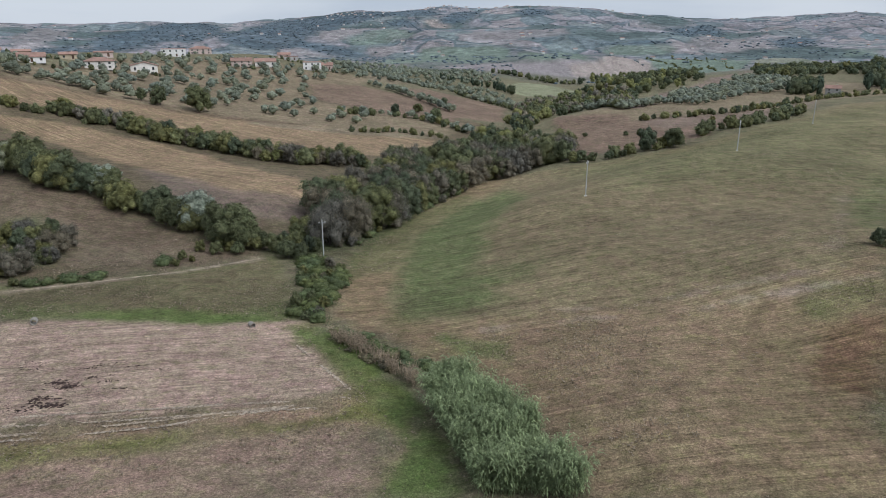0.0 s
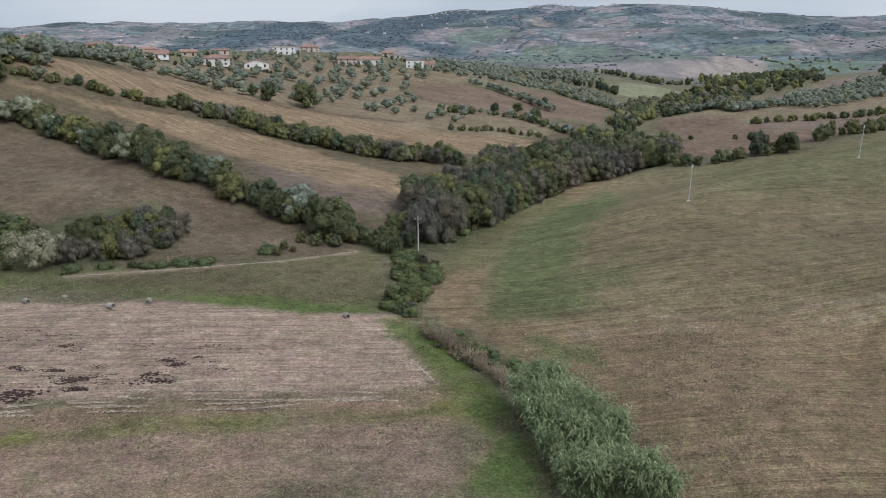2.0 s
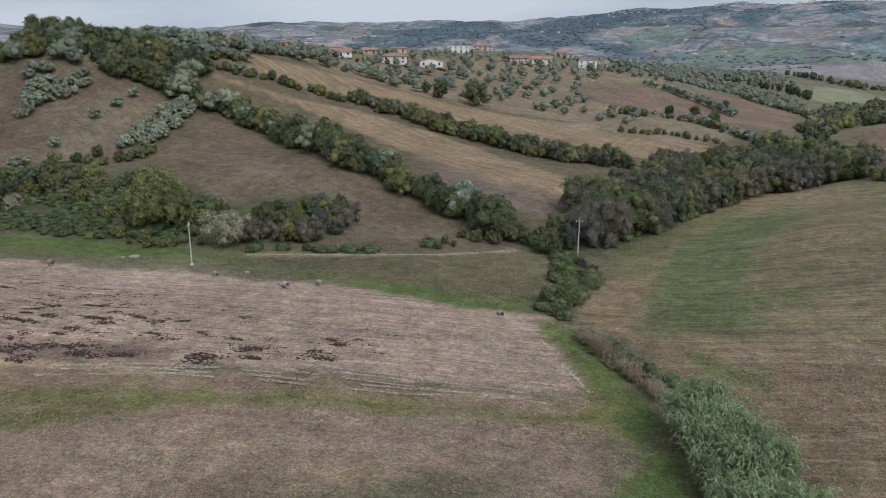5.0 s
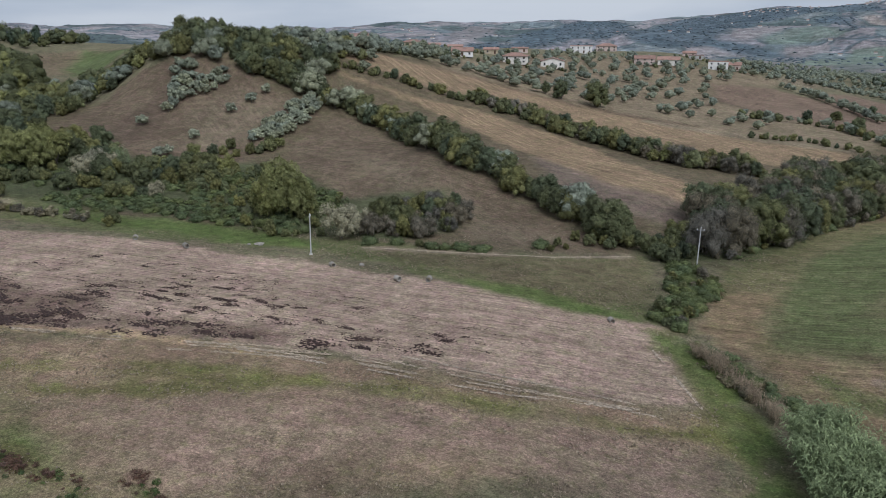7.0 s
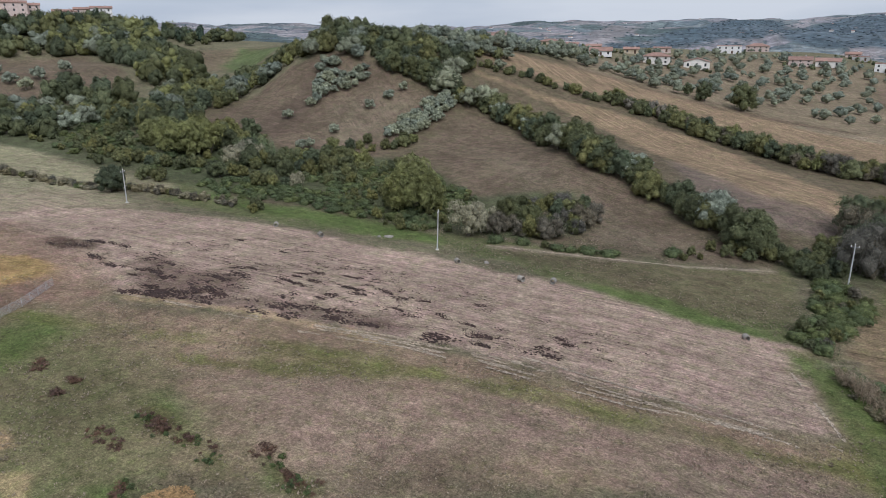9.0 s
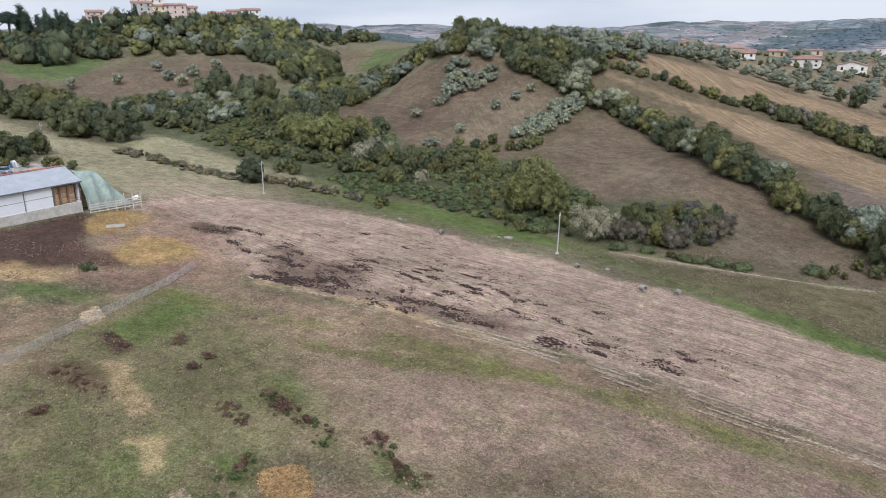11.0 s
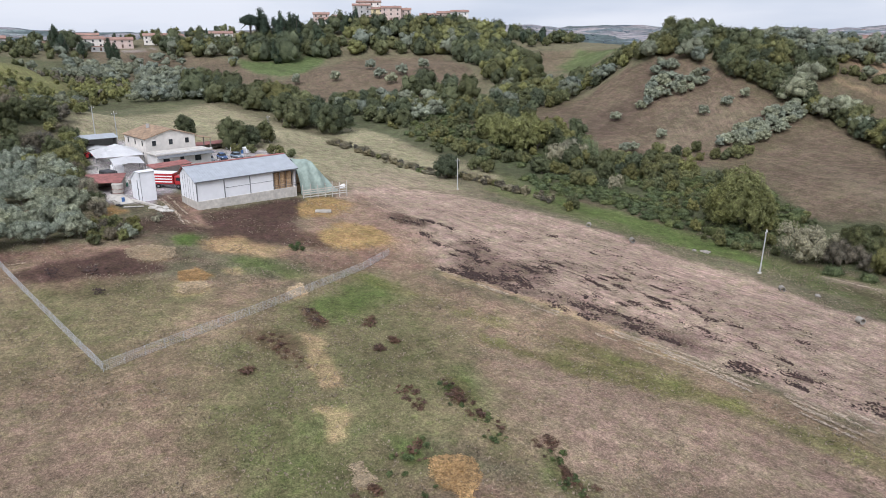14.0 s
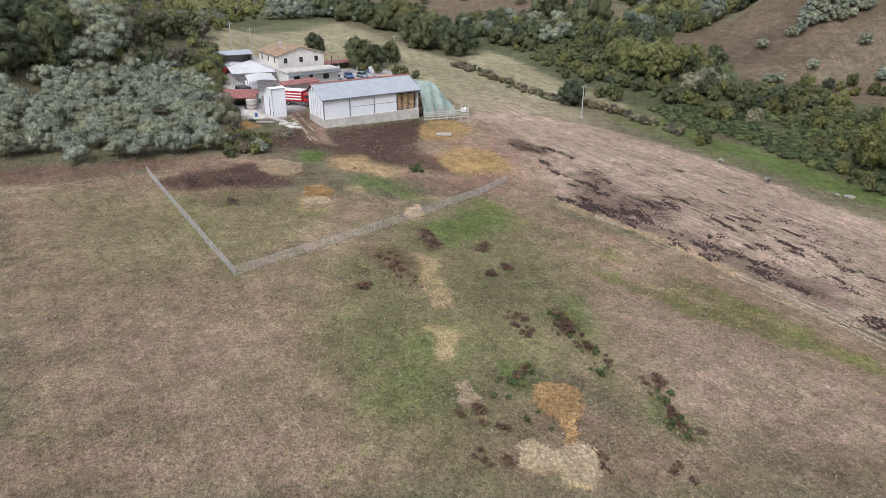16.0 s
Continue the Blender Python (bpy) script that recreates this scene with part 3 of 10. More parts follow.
cover("straw_orange", 0.95, 0.25, (-49.9, 19.1), (-50, 21.1), (-48.7, 22.4), (-46.1, 22.1), (-44.1, 20.5), (-42, 19.3), (-42.3, 19), (-44.2, 19.7), (-45.8, 18.3), (-47.6, 18.4))
cover("straw_pale", 0.95, 0.25, (-42.4, 15), (-42.7, 16.5), (-41.4, 17.5), (-41.6, 20.1), (-40.1, 21), (-37.9, 20.4), (-36.9, 18.6), (-37.2, 17.2), (-38.8, 17.2), (-39.2, 15.5), (-40.4, 14.6))
cover("red_weeds", 0.6, 1, (-82.5, 6.2), (-83.8, 10.7), (-76.5, 13.1), (-72, 11.7), (-77.2, 7.7))
cover("manure_soil", 0.6, 0.5, (-88.3, 14.5), (-88.8, 15.7), (-82.2, 16.8), (-81.4, 15.9))
cover("red_weeds", 0.6, 0.6, (-64.1, 19.9), (-63.4, 20.7), (-59.5, 21.6), (-58.9, 20.5))
cover("yard_concrete", 0.9, 1, (-206.5, -18.1), (-209.1, -10), (-202.9, 10), (-201.6, 27.3), (-191.6, 33.7), (-184.6, 26.4), (-179.1, 5.7), (-158.3, 2.3), (-145.8, -2.7), (-148.8, -12.3), (-174.4, -15))
cover("straw_orange", 0.75, 0.8, (-146.6, -13.3), (-148.6, -9.5), (-141.5, -7.1), (-137.8, -12.3))
cover("manure_soil", 0.8, 0.8, (-136.5, -11.7), (-137.2, -2.7), (-126.9, -2.8), (-129.7, -9.8))
cover("lush", 0.3, 6, (-111, -36.5), (-105.2, -19.4), (-78.4, -9.5), (-74.2, -18.2), (-90.6, -31.1))
cover("red_earth", 0.9, 1.5, (-122.9, -48), (-122.2, -35), (-122.9, -21.6), (-122.3, -12.3), (-118.3, -13), (-116.7, -24.3), (-114.6, -45.5))
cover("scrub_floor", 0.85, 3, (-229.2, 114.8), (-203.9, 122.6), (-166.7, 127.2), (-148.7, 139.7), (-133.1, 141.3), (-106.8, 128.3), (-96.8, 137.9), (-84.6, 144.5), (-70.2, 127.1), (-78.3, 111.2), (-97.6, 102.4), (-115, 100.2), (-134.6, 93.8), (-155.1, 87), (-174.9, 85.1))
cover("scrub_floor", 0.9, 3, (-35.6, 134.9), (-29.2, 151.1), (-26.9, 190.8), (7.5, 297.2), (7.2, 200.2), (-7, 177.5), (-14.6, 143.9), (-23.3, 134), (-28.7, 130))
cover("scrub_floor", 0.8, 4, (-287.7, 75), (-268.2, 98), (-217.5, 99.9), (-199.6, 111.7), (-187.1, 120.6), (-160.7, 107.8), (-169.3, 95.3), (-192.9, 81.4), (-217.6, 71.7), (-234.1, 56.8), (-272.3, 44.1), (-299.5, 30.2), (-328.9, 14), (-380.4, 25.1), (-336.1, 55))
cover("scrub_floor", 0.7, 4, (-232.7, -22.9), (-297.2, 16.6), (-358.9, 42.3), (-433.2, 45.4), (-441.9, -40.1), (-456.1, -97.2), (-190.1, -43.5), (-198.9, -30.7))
cover("slope_brown", 1, 2.5, (-147.8, 155), (-157.5, 188.1), (-148, 191.6), (-91.9, 156.8), (-72.2, 150.3), (-53.7, 140.9), (-37.4, 133.5), (-56.4, 118.3), (-70.2, 124.7), (-85.8, 146.4), (-97.4, 138.7), (-104.4, 129.6), (-123.7, 139.8), run=-4)
cover("slope_brown", 1, 2.5, (-237.5, 142.4), (-219.8, 175.2), (-200.5, 186.8), (-174.3, 187.3), (-164.1, 187.2), (-159.1, 159.6), (-149.9, 140.9), (-167.9, 128.2), (-194.5, 125.5), run=-4)
cover("slope_dark", 0.6, 3, (-235.5, 143.1), (-220.5, 173.1), (-207.9, 174.9), (-199, 154.2), (-187.6, 130), (-200.9, 128), run=-4)
cover("gold_stubble", 1, 1.5, (-204.9, 210.2), (-192, 213.8), (-169.1, 218.7), (-155.8, 225.2), (-126.2, 240.8), (-97, 235.2), (-76.3, 224.3), (-52.8, 202.6), (-30.9, 186.1), (-30.9, 169.5), (-41.5, 164.7), (-59.4, 174.1), (-82.9, 191.5), (-111.5, 211.6), (-138.4, 222.1), (-159.4, 220.6), (-181.6, 214.6), run=-26)
cover("gold_stubble", 1, 1.5, (-199.1, 228.4), (-187.6, 248.3), (-169.4, 275), (-139.6, 300.5), (-105.5, 311.7), (-52.9, 313.4), (-3, 303.8), (-0.5, 290.8), (-21.8, 252.8), (-42, 250.6), (-62.8, 249.2), (-88.1, 259.6), (-113.3, 263.7), (-136.4, 251.6), (-164.1, 238.4), (-182.2, 227.6), run=-26)
cover("slope_purple", 0.8, 3, (-83.1, 190.5), (-68.2, 183.2), (-51.4, 171.1), (-32.3, 174), (-29.6, 166.4), (-33.1, 155.7), (-41, 156.6), (-52.7, 156.6), (-68.5, 164.7), run=-26)
cover("dark_plough", 0.6, 3, (-396.1, 206.1), (-372.6, 238.8), (-326.8, 234), (-297.1, 202.9), (-322.8, 196.6), (-327, 183.1), (-355.2, 183.6))
cover("wheat_green", 0.9, 3, (-369, 236.4), (-315.9, 229.3), (-304.3, 208.1), (-315.8, 194.9), (-335.5, 201.9))
cover("yellow_green", 0.6, 5, (-456.1, -97.2), (-312.4, -52.1), (-337, -31.8), (-293, -28.4), (-282.9, -48.4), (-276.4, -60.1))
cover("lush", 0.6, 0.8, (-54.4, 16.8), (-53.8, 20), (-49.4, 18.5), (-49.1, 15.8))
cover("lush", 0.6, 1, (-64.6, 26.9), (-63.8, 27.9), (-52.8, 26.4), (-50.8, 26.4), (-51.9, 25.5))
cover("lush", 0.6, 0.8, (-50.4, 29.4), (-48.4, 30.1), (-41.2, 29.9), (-41, 28.7), (-45.3, 27.9))
cover("red_weeds", 0.5, 0.8, (-64.7, 26.3), (-63.9, 27.3), (-51.8, 26.3), (-51.9, 25.5))
cover("red_weeds", 0.5, 0.8, (-50.9, 29.3), (-49.8, 30.2), (-41.6, 29.8), (-41.7, 28.9))
cover("red_weeds", 0.6, 0.6, (-88.9, 14.6), (-89.2, 16.2), (-81.3, 17), (-80.6, 15.3))
cover("slope_brown", 0.95, 3, (-357.4, 55.6), (-376.1, 73.9), (-418.8, 109.8), (-414.8, 131.9), (-403.1, 162.6), (-335.3, 150.3), (-305.1, 142.2), (-302.6, 110.5), (-302, 70.6), (-327.7, 55.1), run=-4)
cover("slope_brown", 0.85, 3, (-471.1, -10.6), (-461.6, 19.4), (-442.5, 43.5), (-388.4, 52.9), (-356.7, 60.6), (-337.6, 52.1), (-402.5, 25.7), (-395.4, 12.7), (-422.8, -10.9), run=-4)
cover("wheat_green", 1, 2, (-447.9, 44.2), (-427.8, 59), (-424.3, 73.4), (-432.6, 86), (-426.3, 98.8), (-373.8, 75.4), (-371.4, 63.4), (-395.4, 51.2))
cover("lush", 0.5, 2, (-246.3, 91.6), (-217.2, 86.4), (-215.6, 95.8), (-257.9, 116.2), (-272.8, 109))
cover("slope_brown", 1, 2, (-228.2, 129), (-239.4, 164.3), (-224.9, 175.4), (-222.6, 187.3), (-214.6, 191.9), (-213.3, 164.2), (-208.3, 136.1), run=-4)
cover("manure_soil", 0.9, 1.5, (-138.3, 5.4), (-140.9, 13), (-146.2, 25.8), (-131.2, 22.7), (-123.6, 22.6), (-116.2, 26.3), (-111.4, 25.2), (-114.3, 19.9), (-117.6, 15.5), (-124.8, 11.3), (-126.9, 7.4), (-131.2, 6.1))
cover("yard_dirt", 0.9, 1, (-153.2, -2.1), (-155.3, 2.2), (-141.3, 5.1), (-129.4, 6.5), (-129.1, 3.4), (-141.4, 0.6))
cover("manure_soil", 0.6, 0.8, (-150.6, -0.9), (-153.2, 2.1), (-138.4, 4.3), (-131.3, 4.5), (-137.2, 2.1))
cover("straw_pale", 0.5, 2, (-119.5, 5.8), (-120.9, 10.9), (-114.5, 17.9), (-111.2, 14.6), (-114.4, 8.3))
cover("lush", 0.35, 4, (-106.4, -19.6), (-106.4, -4.6), (-97.1, 5.1), (-82.2, -3), (-79.1, -8.9), (-89.9, -15.3))
cover("strip_pale", 0.5, 6, (-129.5, 161.6), (-106.8, 152.4), (-84.3, 144), (-66, 132.2), (-50.3, 132.4), (-57.2, 120), (-68.3, 123.7), (-85.1, 145.2), (-98.4, 140.1), run=-26)
cover("strip_pale", 0.35, 6, (-192.3, 157.8), (-190.5, 176.6), (-172.9, 179.9), (-163.7, 162), (-160.8, 142.7), (-173.8, 139.3), run=-26)
cover("yellow_green", 0.6, 8, (-297.7, -63.6), (-440, -67.7), (-339, -29.8), (-283.1, -24), (-213.3, -32.2), (-206.2, -46.2))
cover("pink_dry", 0.7, 4, (-25.4, 63.5), (-11.2, 66.2), (-5.4, 62.1), (-7.2, 52.7), (-23.5, 51), run=19)
cover("grass_meadow", 0.85, 1.5, (-244.4, 59.2), (-238.3, 68.2), (-215.4, 74), (-195.1, 77.3), (-178.8, 84.4), (-163, 83.5), (-165.3, 77.9), (-180.5, 71.4), (-204.5, 66.6), (-226, 60.7))
cover("yard_dirt", 0.8, 3, (-122.2, -18.1), (-123.8, -12.3), (-120.9, -5.2), (-115.1, -3.4), (-110.1, -9.9), (-106.8, -14.3), (-111.8, -22.4))
cover("manure_soil", 0.55, 2.5, (-119.2, -17), (-120.6, -11.3), (-116.8, -6), (-112.1, -10), (-109.5, -14.6), (-112.9, -20.3))
cover("fresh_grass", 0.75, 2, (-13.7, 83.8), (-7, 74.1), (-3.3, 65.7), (-0.2, 57.9), (1.3, 53), (-4.7, 52.9), (-3.9, 61), (-6, 69.8), (-10, 77.1))
cover("fresh_grass", 0.6, 1.5, (-21.2, 95.1), (-16.5, 91.8), (-10.5, 82), (-11.8, 80.3), (-17.8, 89.7))
cover("dark_meadow", 0.6, 4, (-39.6, 26.9), (-41.2, 35.1), (-37.6, 41.4), (-35.3, 42.9), (-32.5, 40.4), (-34.8, 26.5))
cover("strip_green", 0.7, 1.2, (-74.7, 35.3), (-69.6, 39), (-60.4, 46.1), (-50.1, 56.7), (-47.4, 54.2), (-57.3, 44), (-66.7, 36.8), (-72.3, 33.5))
cover("dark_meadow", 0.25, 10, (-91.5, -38), (-94.9, -21.7), (-67.2, -7.7), (-40.5, -3.9), (-43.9, -22.6))
cover("straw_gold", 1.0, 0.8, (-139.6, 24.7), (-145.4, 28.5), (-145.9, 33), (-140.7, 33.3), (-132.5, 28.8), (-130.4, 24.4))
cover("straw_gold", 0.9, 1.0, (-121.8, 24.9), (-125.9, 30.7), (-123.7, 36.2), (-116.2, 37.5), (-111.3, 33.2), (-112, 25.4))
cover("manure_soil", 1.0, 1.5, (-113, -21.7), (-116.2, -13.7), (-118.9, -7.5), (-114.1, -5.6), (-109.8, -0.2), (-107.1, -1.2), (-108.5, -11.5), (-108.9, -19.9))
cover("stubble_tan", 0.75, 2, (-16.3, 100.7), (-18.1, 122.7), (-12.8, 146.4), (-3.6, 178), (13.6, 217.1), (26.9, 224.9), (19.9, 209.1), (2.4, 177), (-6.1, 146.9), (-9.1, 121.7), (-8.3, 101.7), (-12.2, 96.7))
cover("slope_brown", 0.8, 3, (-483, -31.8), (-484, 4.3), (-458, 3.5), (-445.9, -10.7), (-450.9, -31.9))
cover("slope_brown", 0.7, 4, (-416.2, -38.3), (-407.9, -10.4), (-415.3, 24.8), (-361.4, 21), (-334.4, -7), (-310.1, -29.5))
cover("yellow_green", 0.9, 3, (-294.9, -62.7), (-298.2, -53.5), (-307.8, -44.7), (-303.1, -38.4), (-295.1, -28.6), (-284.5, -29.6), (-287.9, -42.3), (-285.3, -51.9), (-282.1, -60.6))
cover("hazed_tan", 0.9, 1.5, (-479.7, -15.6), (-488, 4.4), (-484, 4.3), (-473.8, -13.9))
cover("scrub_floor", 0.8, 2, (-206.4, -46.2), (-210.3, -39.5), (-216.1, -32.5), (-219.6, -24.7), (-213.1, -24.2), (-200.9, -38.2), (-196.5, -44.5))
cover("verge_grass", 0.6, 1.5, (-18.7, 134.7), (-13.3, 155.4), (-6, 173.9), (7.3, 196.9), (7.3, 188.4), (-2.2, 161.5), (-9.5, 123.6), (-17, 119.8))
cover("straw_pale", 0.45, 0.6, (-98.3, 39.7), (-89.9, 44.9), (-79.6, 50.9), (-69.3, 55.1), (-62.5, 56.8), (-59.6, 57.8), (-58.3, 56.3), (-61.1, 55.4), (-67.8, 53.7), (-77.2, 49.1), (-87.4, 43.3), (-95.7, 38.2))
# the big field: warmer near the reeds, duller higher up, with pale wheel tracks across
cover("home_meadow", 0.4, 9, (6.2, 89.3), (21.4, 92), (37.8, 94.2), (30, 63.7), (20, 52), (15.1, 57), (11.3, 70.1))
cover("dark_meadow", 0.3, 14, (29.6, 132.7), (50.5, 155), (95.5, 191.5), (150, 250), (65.8, 110), (40.8, 112))
cover("wheel_pale", 0.42, 0.35, (5.3, 91.3), (17, 90.6), (40.7, 91.4), (59.6, 89.2), (59.6, 88.4), (40.7, 90.6), (17, 89.8), (5.3, 90.5))
cover("wheel_pale", 0.36, 0.35, (5.5, 96.4), (17.7, 94.6), (38.2, 95.4), (57.2, 94.1), (57.2, 93.3), (38.2, 94.6), (17.7, 93.8), (5.5, 95.6))
# the middle distance and the far hills, the hills in colours with haze painted in
cover("hazed_green", 0.8, 12, (-255.8, 1921), (-211, 2041.1), (-151.7, 2094.5), (-71.7, 2020.7), (-77.1, 1954.5), (-125.1, 1921.9), (-194.9, 1873.9), (-236.5, 1881.2))
cover("hazed_mauve", 0.9, 12, (-338.1, 1950.9), (-404.4, 2851.5), (-230.4, 2876.8), (-218.8, 2040.3), (-260.2, 1932.6), (-292.7, 1897.6))
cover("hazed_tan", 0.9, 10, (-89.8, 2998.7), (-18.3, 2981.9), (39.8, 2873.7), (-41.6, 2843.7))
cover("hazed_mauve", 0.9, 10, (-201.9, 1800.7), (-194.3, 1867.9), (-91, 1893.8), (-97.7, 1821.4), (-141.6, 1746.3))
cover("hazed_mauve", 0.8, 10, (-348.1, 1759.9), (-344.4, 1815.6), (-306, 1840.7), (-243.3, 1795.6), (-251.5, 1752))
cover("hazed_green", 0.9, 8, (-95.9, 1005.4), (-55.2, 1823.2), (107.7, 1826.8), (165.7, 1762.2), (92.6, 1023.8), (67.7, 1007.7), (-19.2, 1025.8))
cover("hazed_green", 0.9, 8, (172.4, 1731.4), (294.3, 1751.4), (329.6, 1720.7), (200.7, 1004.1), (132.9, 966.9), (112.7, 989.6))
cover("hazed_mauve", 0.8, 10, (24, 1943.9), (194.5, 2175.3), (342.7, 2059.7), (332.3, 1903.2), (169.1, 1882.4), (52.3, 1877.3))
cover("hazed_tan", 0.6, 10, (-776.9, 1879.8), (-1024, 2743.1), (-920.7, 2886.7), (-862.7, 2766.6), (-691.6, 1970.1), (-720.1, 1844.4))
cover("hazed_mauve", 0.7, 10, (-1366.2, 2314.9), (-1377.1, 2467.8), (-1389.3, 2800.3), (-1192.4, 2287.9), (-979, 1769.2), (-1009.1, 1703.5))
cover("hazed_green", 0.8, 8, (374.1, 1742.3), (425.4, 1792.2), (553, 1801), (564.8, 1747), (512.8, 1662.7), (382.9, 1660.4))
cover("hazed_mauve", 0.8, 8, (596.8, 1805.9), (954.6, 2390.4), (1110.7, 2328.7), (804.4, 1736.7), (615.8, 1697.8))
cover("hazed_green", 0.6, 8, (902.4, 1640.1), (977.3, 1756.4), (1065.2, 1767.9), (981.1, 1622.4))
cover("hazed_mauve", 1, 5, (-10.7, 973.9), (57.9, 974.3), (131.6, 957), (218.2, 1012.8), (206.9, 955.9), (166, 894.7), (78.9, 866.4), (11.8, 941.9), run=3)
cover("hazed_tan", 1, 4, (163.9, 947.9), (218.2, 1012.8), (334.3, 1221.1), (308.9, 1049.5), (279.3, 999.7), (221.6, 921.7), (166, 894.7), run=3)
cover("hazed_green", 1, 4, (339.6, 1219.6), (582.4, 1569.4), (452.7, 1052.8), (364.9, 885.8), (292.6, 800.2), (299.5, 1002.2))
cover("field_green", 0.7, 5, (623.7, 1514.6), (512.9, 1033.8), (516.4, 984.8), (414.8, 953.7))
cover("grove_floor", 1, 4, (-182.5, 297.5), (-170, 275.8), (-155.8, 288.6), (-135.6, 292.6), (-113.2, 293.4), (-100.2, 296), (-82.8, 300.8), (-59.3, 302.8), (-35.1, 303), (1.5, 318), (13.2, 357.8), (1.7, 353.5), (-24.4, 363.7), (-48.9, 374.8), (-72.5, 390.3), (-82.6, 438.3), (-53.7, 473), (-51.1, 503.4), (-73.7, 510.7), (-91.7, 479.3), (-118.3, 498.1), (-148.1, 494.3), (-168.9, 447.2), (-184.1, 404.1), (-184.6, 345.2))
cover("plough_red", 1, 2, (-81.9, 440.4), (-53.1, 467), (-30.8, 463), (-8.6, 451.9), (14.4, 409.7), (3.2, 359), (-24.5, 365.7), (-49.4, 378.3), (-69.8, 392.8), run=3)
cover("plough_red", 1, 2, (-32.2, 484.9), (-9.3, 535.9), (20.6, 541.6), (41.7, 480.2), (35.1, 402.5), (18.8, 384), (-3.1, 430), (-21.4, 457.5), run=3)
cover("strip_pale", 1, 1.5, (-58.7, 518.7), (-31.4, 623.2), (-9.7, 645.9), (-33.7, 508.9), (-52.9, 501.2), run=3)
cover("strip_pale", 1, 2, (-28.1, 731.5), (9.7, 769.9), (58, 767.8), (54.8, 723.9), (9.1, 719.9), run=3)
cover("field_green", 1, 2, (64.3, 715.1), (108.9, 784.5), (121.7, 646.6), (98.7, 537), (73.6, 595.5), (59.3, 619.2))
cover("strip_pale", 1, 1.5, (21.1, 579.6), (53.3, 579.6), (59.7, 532.7), (51.2, 479.3), (38.2, 558.7), run=3)
cover("grove_floor", 0.9, 3, (83.5, 425.9), (98.1, 378), (156.5, 474.9), (265.9, 619.3), (295.4, 590.2), (331.3, 535.9), (275.3, 443.5), (197, 402.4), (146.6, 356), (94.4, 340.7), (70.9, 360.6))
cover("plough_tan", 1, 2, (96.6, 384), (139.8, 482.1), (198.9, 553.4), (321.6, 765.2), (312.9, 727.6), (206.2, 537.8), (147.7, 458.8), (103.9, 377), run=3)
cover("plough_red", 1, 2, (54.3, 408.4), (62.9, 364.6), (91.1, 361.2), (94.4, 340.7), (145.8, 354.2), (193.5, 395.1), (145.5, 333.1), (87.6, 238.4), (55.7, 231.9), (48.9, 278.7), (56.2, 338.9), run=3)
cover("plough_tan", 0.7, 4, (94.4, 340.7), (145.8, 354.2), (193.5, 395.1), (219.6, 415.5), (140.9, 286.7), (136.5, 330.4), (100.1, 314.5), run=3)
cover("strip_pale", 0.8, 1.2, (-82.8, 300.8), (-59.3, 302.8), (-35.8, 308.9), (-1, 314), (-1, 307.5), (-34.4, 297), (-57.3, 292.4), (-80.4, 291.6), run=-26)
cover("dark_plough", 0.8, 1, (-171.7, 278.9), (-156.7, 290.4), (-136.4, 294.5), (-114.7, 297.7), (-92.4, 301.1), (-60.4, 308.7), (-59.3, 302.8), (-90.6, 294.9), (-112.7, 292), (-134.6, 290.3), (-154.7, 286.4), (-168.7, 273.7))
cover("hazed_wood", 0.9, 20, (-835.6, 1695.2), (-879.4, 1834.1), (-1179, 2614.5), (-1163.2, 2895.1), (-976.9, 3082.9), (-881.2, 2917.9), (-597.6, 1875.1), (-633.5, 1799.7), (-698.7, 1833.4), (-710.1, 1712.6), (-751.6, 1668.5))
cover("hazed_wood", 0.9, 20, (-622.8, 2005.5), (-766.6, 2807.2), (-768.9, 3184.5), (-694.9, 3428.3), (-484, 3434.1), (-60.3, 3287.4), (14.2, 3084), (-79.4, 3047), (-222.6, 3088), (-337.1, 3047.4), (-414, 2922.8), (-352.6, 2039.7), (-356, 1898.9), (-368.7, 1810.8), (-422.3, 1786.8), (-509.1, 1801.4), (-564.1, 1829))
cover("hazed_wood", 0.9, 20, (-234.5, 2990.8), (-161.2, 3043.7), (-95.6, 2962.5), (-45.9, 2207.5), (-75.5, 1996.6), (-129.1, 2841.1), (-207.9, 2872.5))
cover("hazed_wood", 0.9, 20, (289.2, 3046.3), (358, 3208.1), (436.7, 3155.9), (459.4, 2982.8), (393.3, 2913.6), (296.7, 2955.1))
cover("hazed_wood", 0.9, 20, (-375.3, 1907.4), (-236.6, 1857), (-185.3, 1802.5), (-205.6, 1733.9), (-314.3, 1802.8), (-370.2, 1841.1))
cover("hazed_wood", 0.9, 20, (39.1, 3191.8), (159.5, 3158), (155.4, 3074.1), (104.6, 2962.2), (35.7, 2897.8), (-20.3, 2939.9))
cover("hazed_wood", 0.9, 20, (857.9, 2743), (1000.3, 2790.1), (1018.1, 2662), (663.1, 1922.9), (597.9, 1906.4))
cover("hazed_wood", 0.9, 20, (1036.2, 2323.4), (1201.2, 2444.9), (1190.3, 2309.3), (922.3, 1839.7), (802.6, 1764))
cover("hazed_wood", 0.9, 20, (389.2, 1818.8), (481.9, 1852.3), (579.6, 1843), (557.7, 1793.3), (453.1, 1791.6), (383.5, 1789.4))
cover("hazed_wood", 0.9, 20, (-952.6, 1694.6), (-898.5, 1771.1), (-825, 1700.4), (-208.5, 403.3), (-226.4, 407.3))
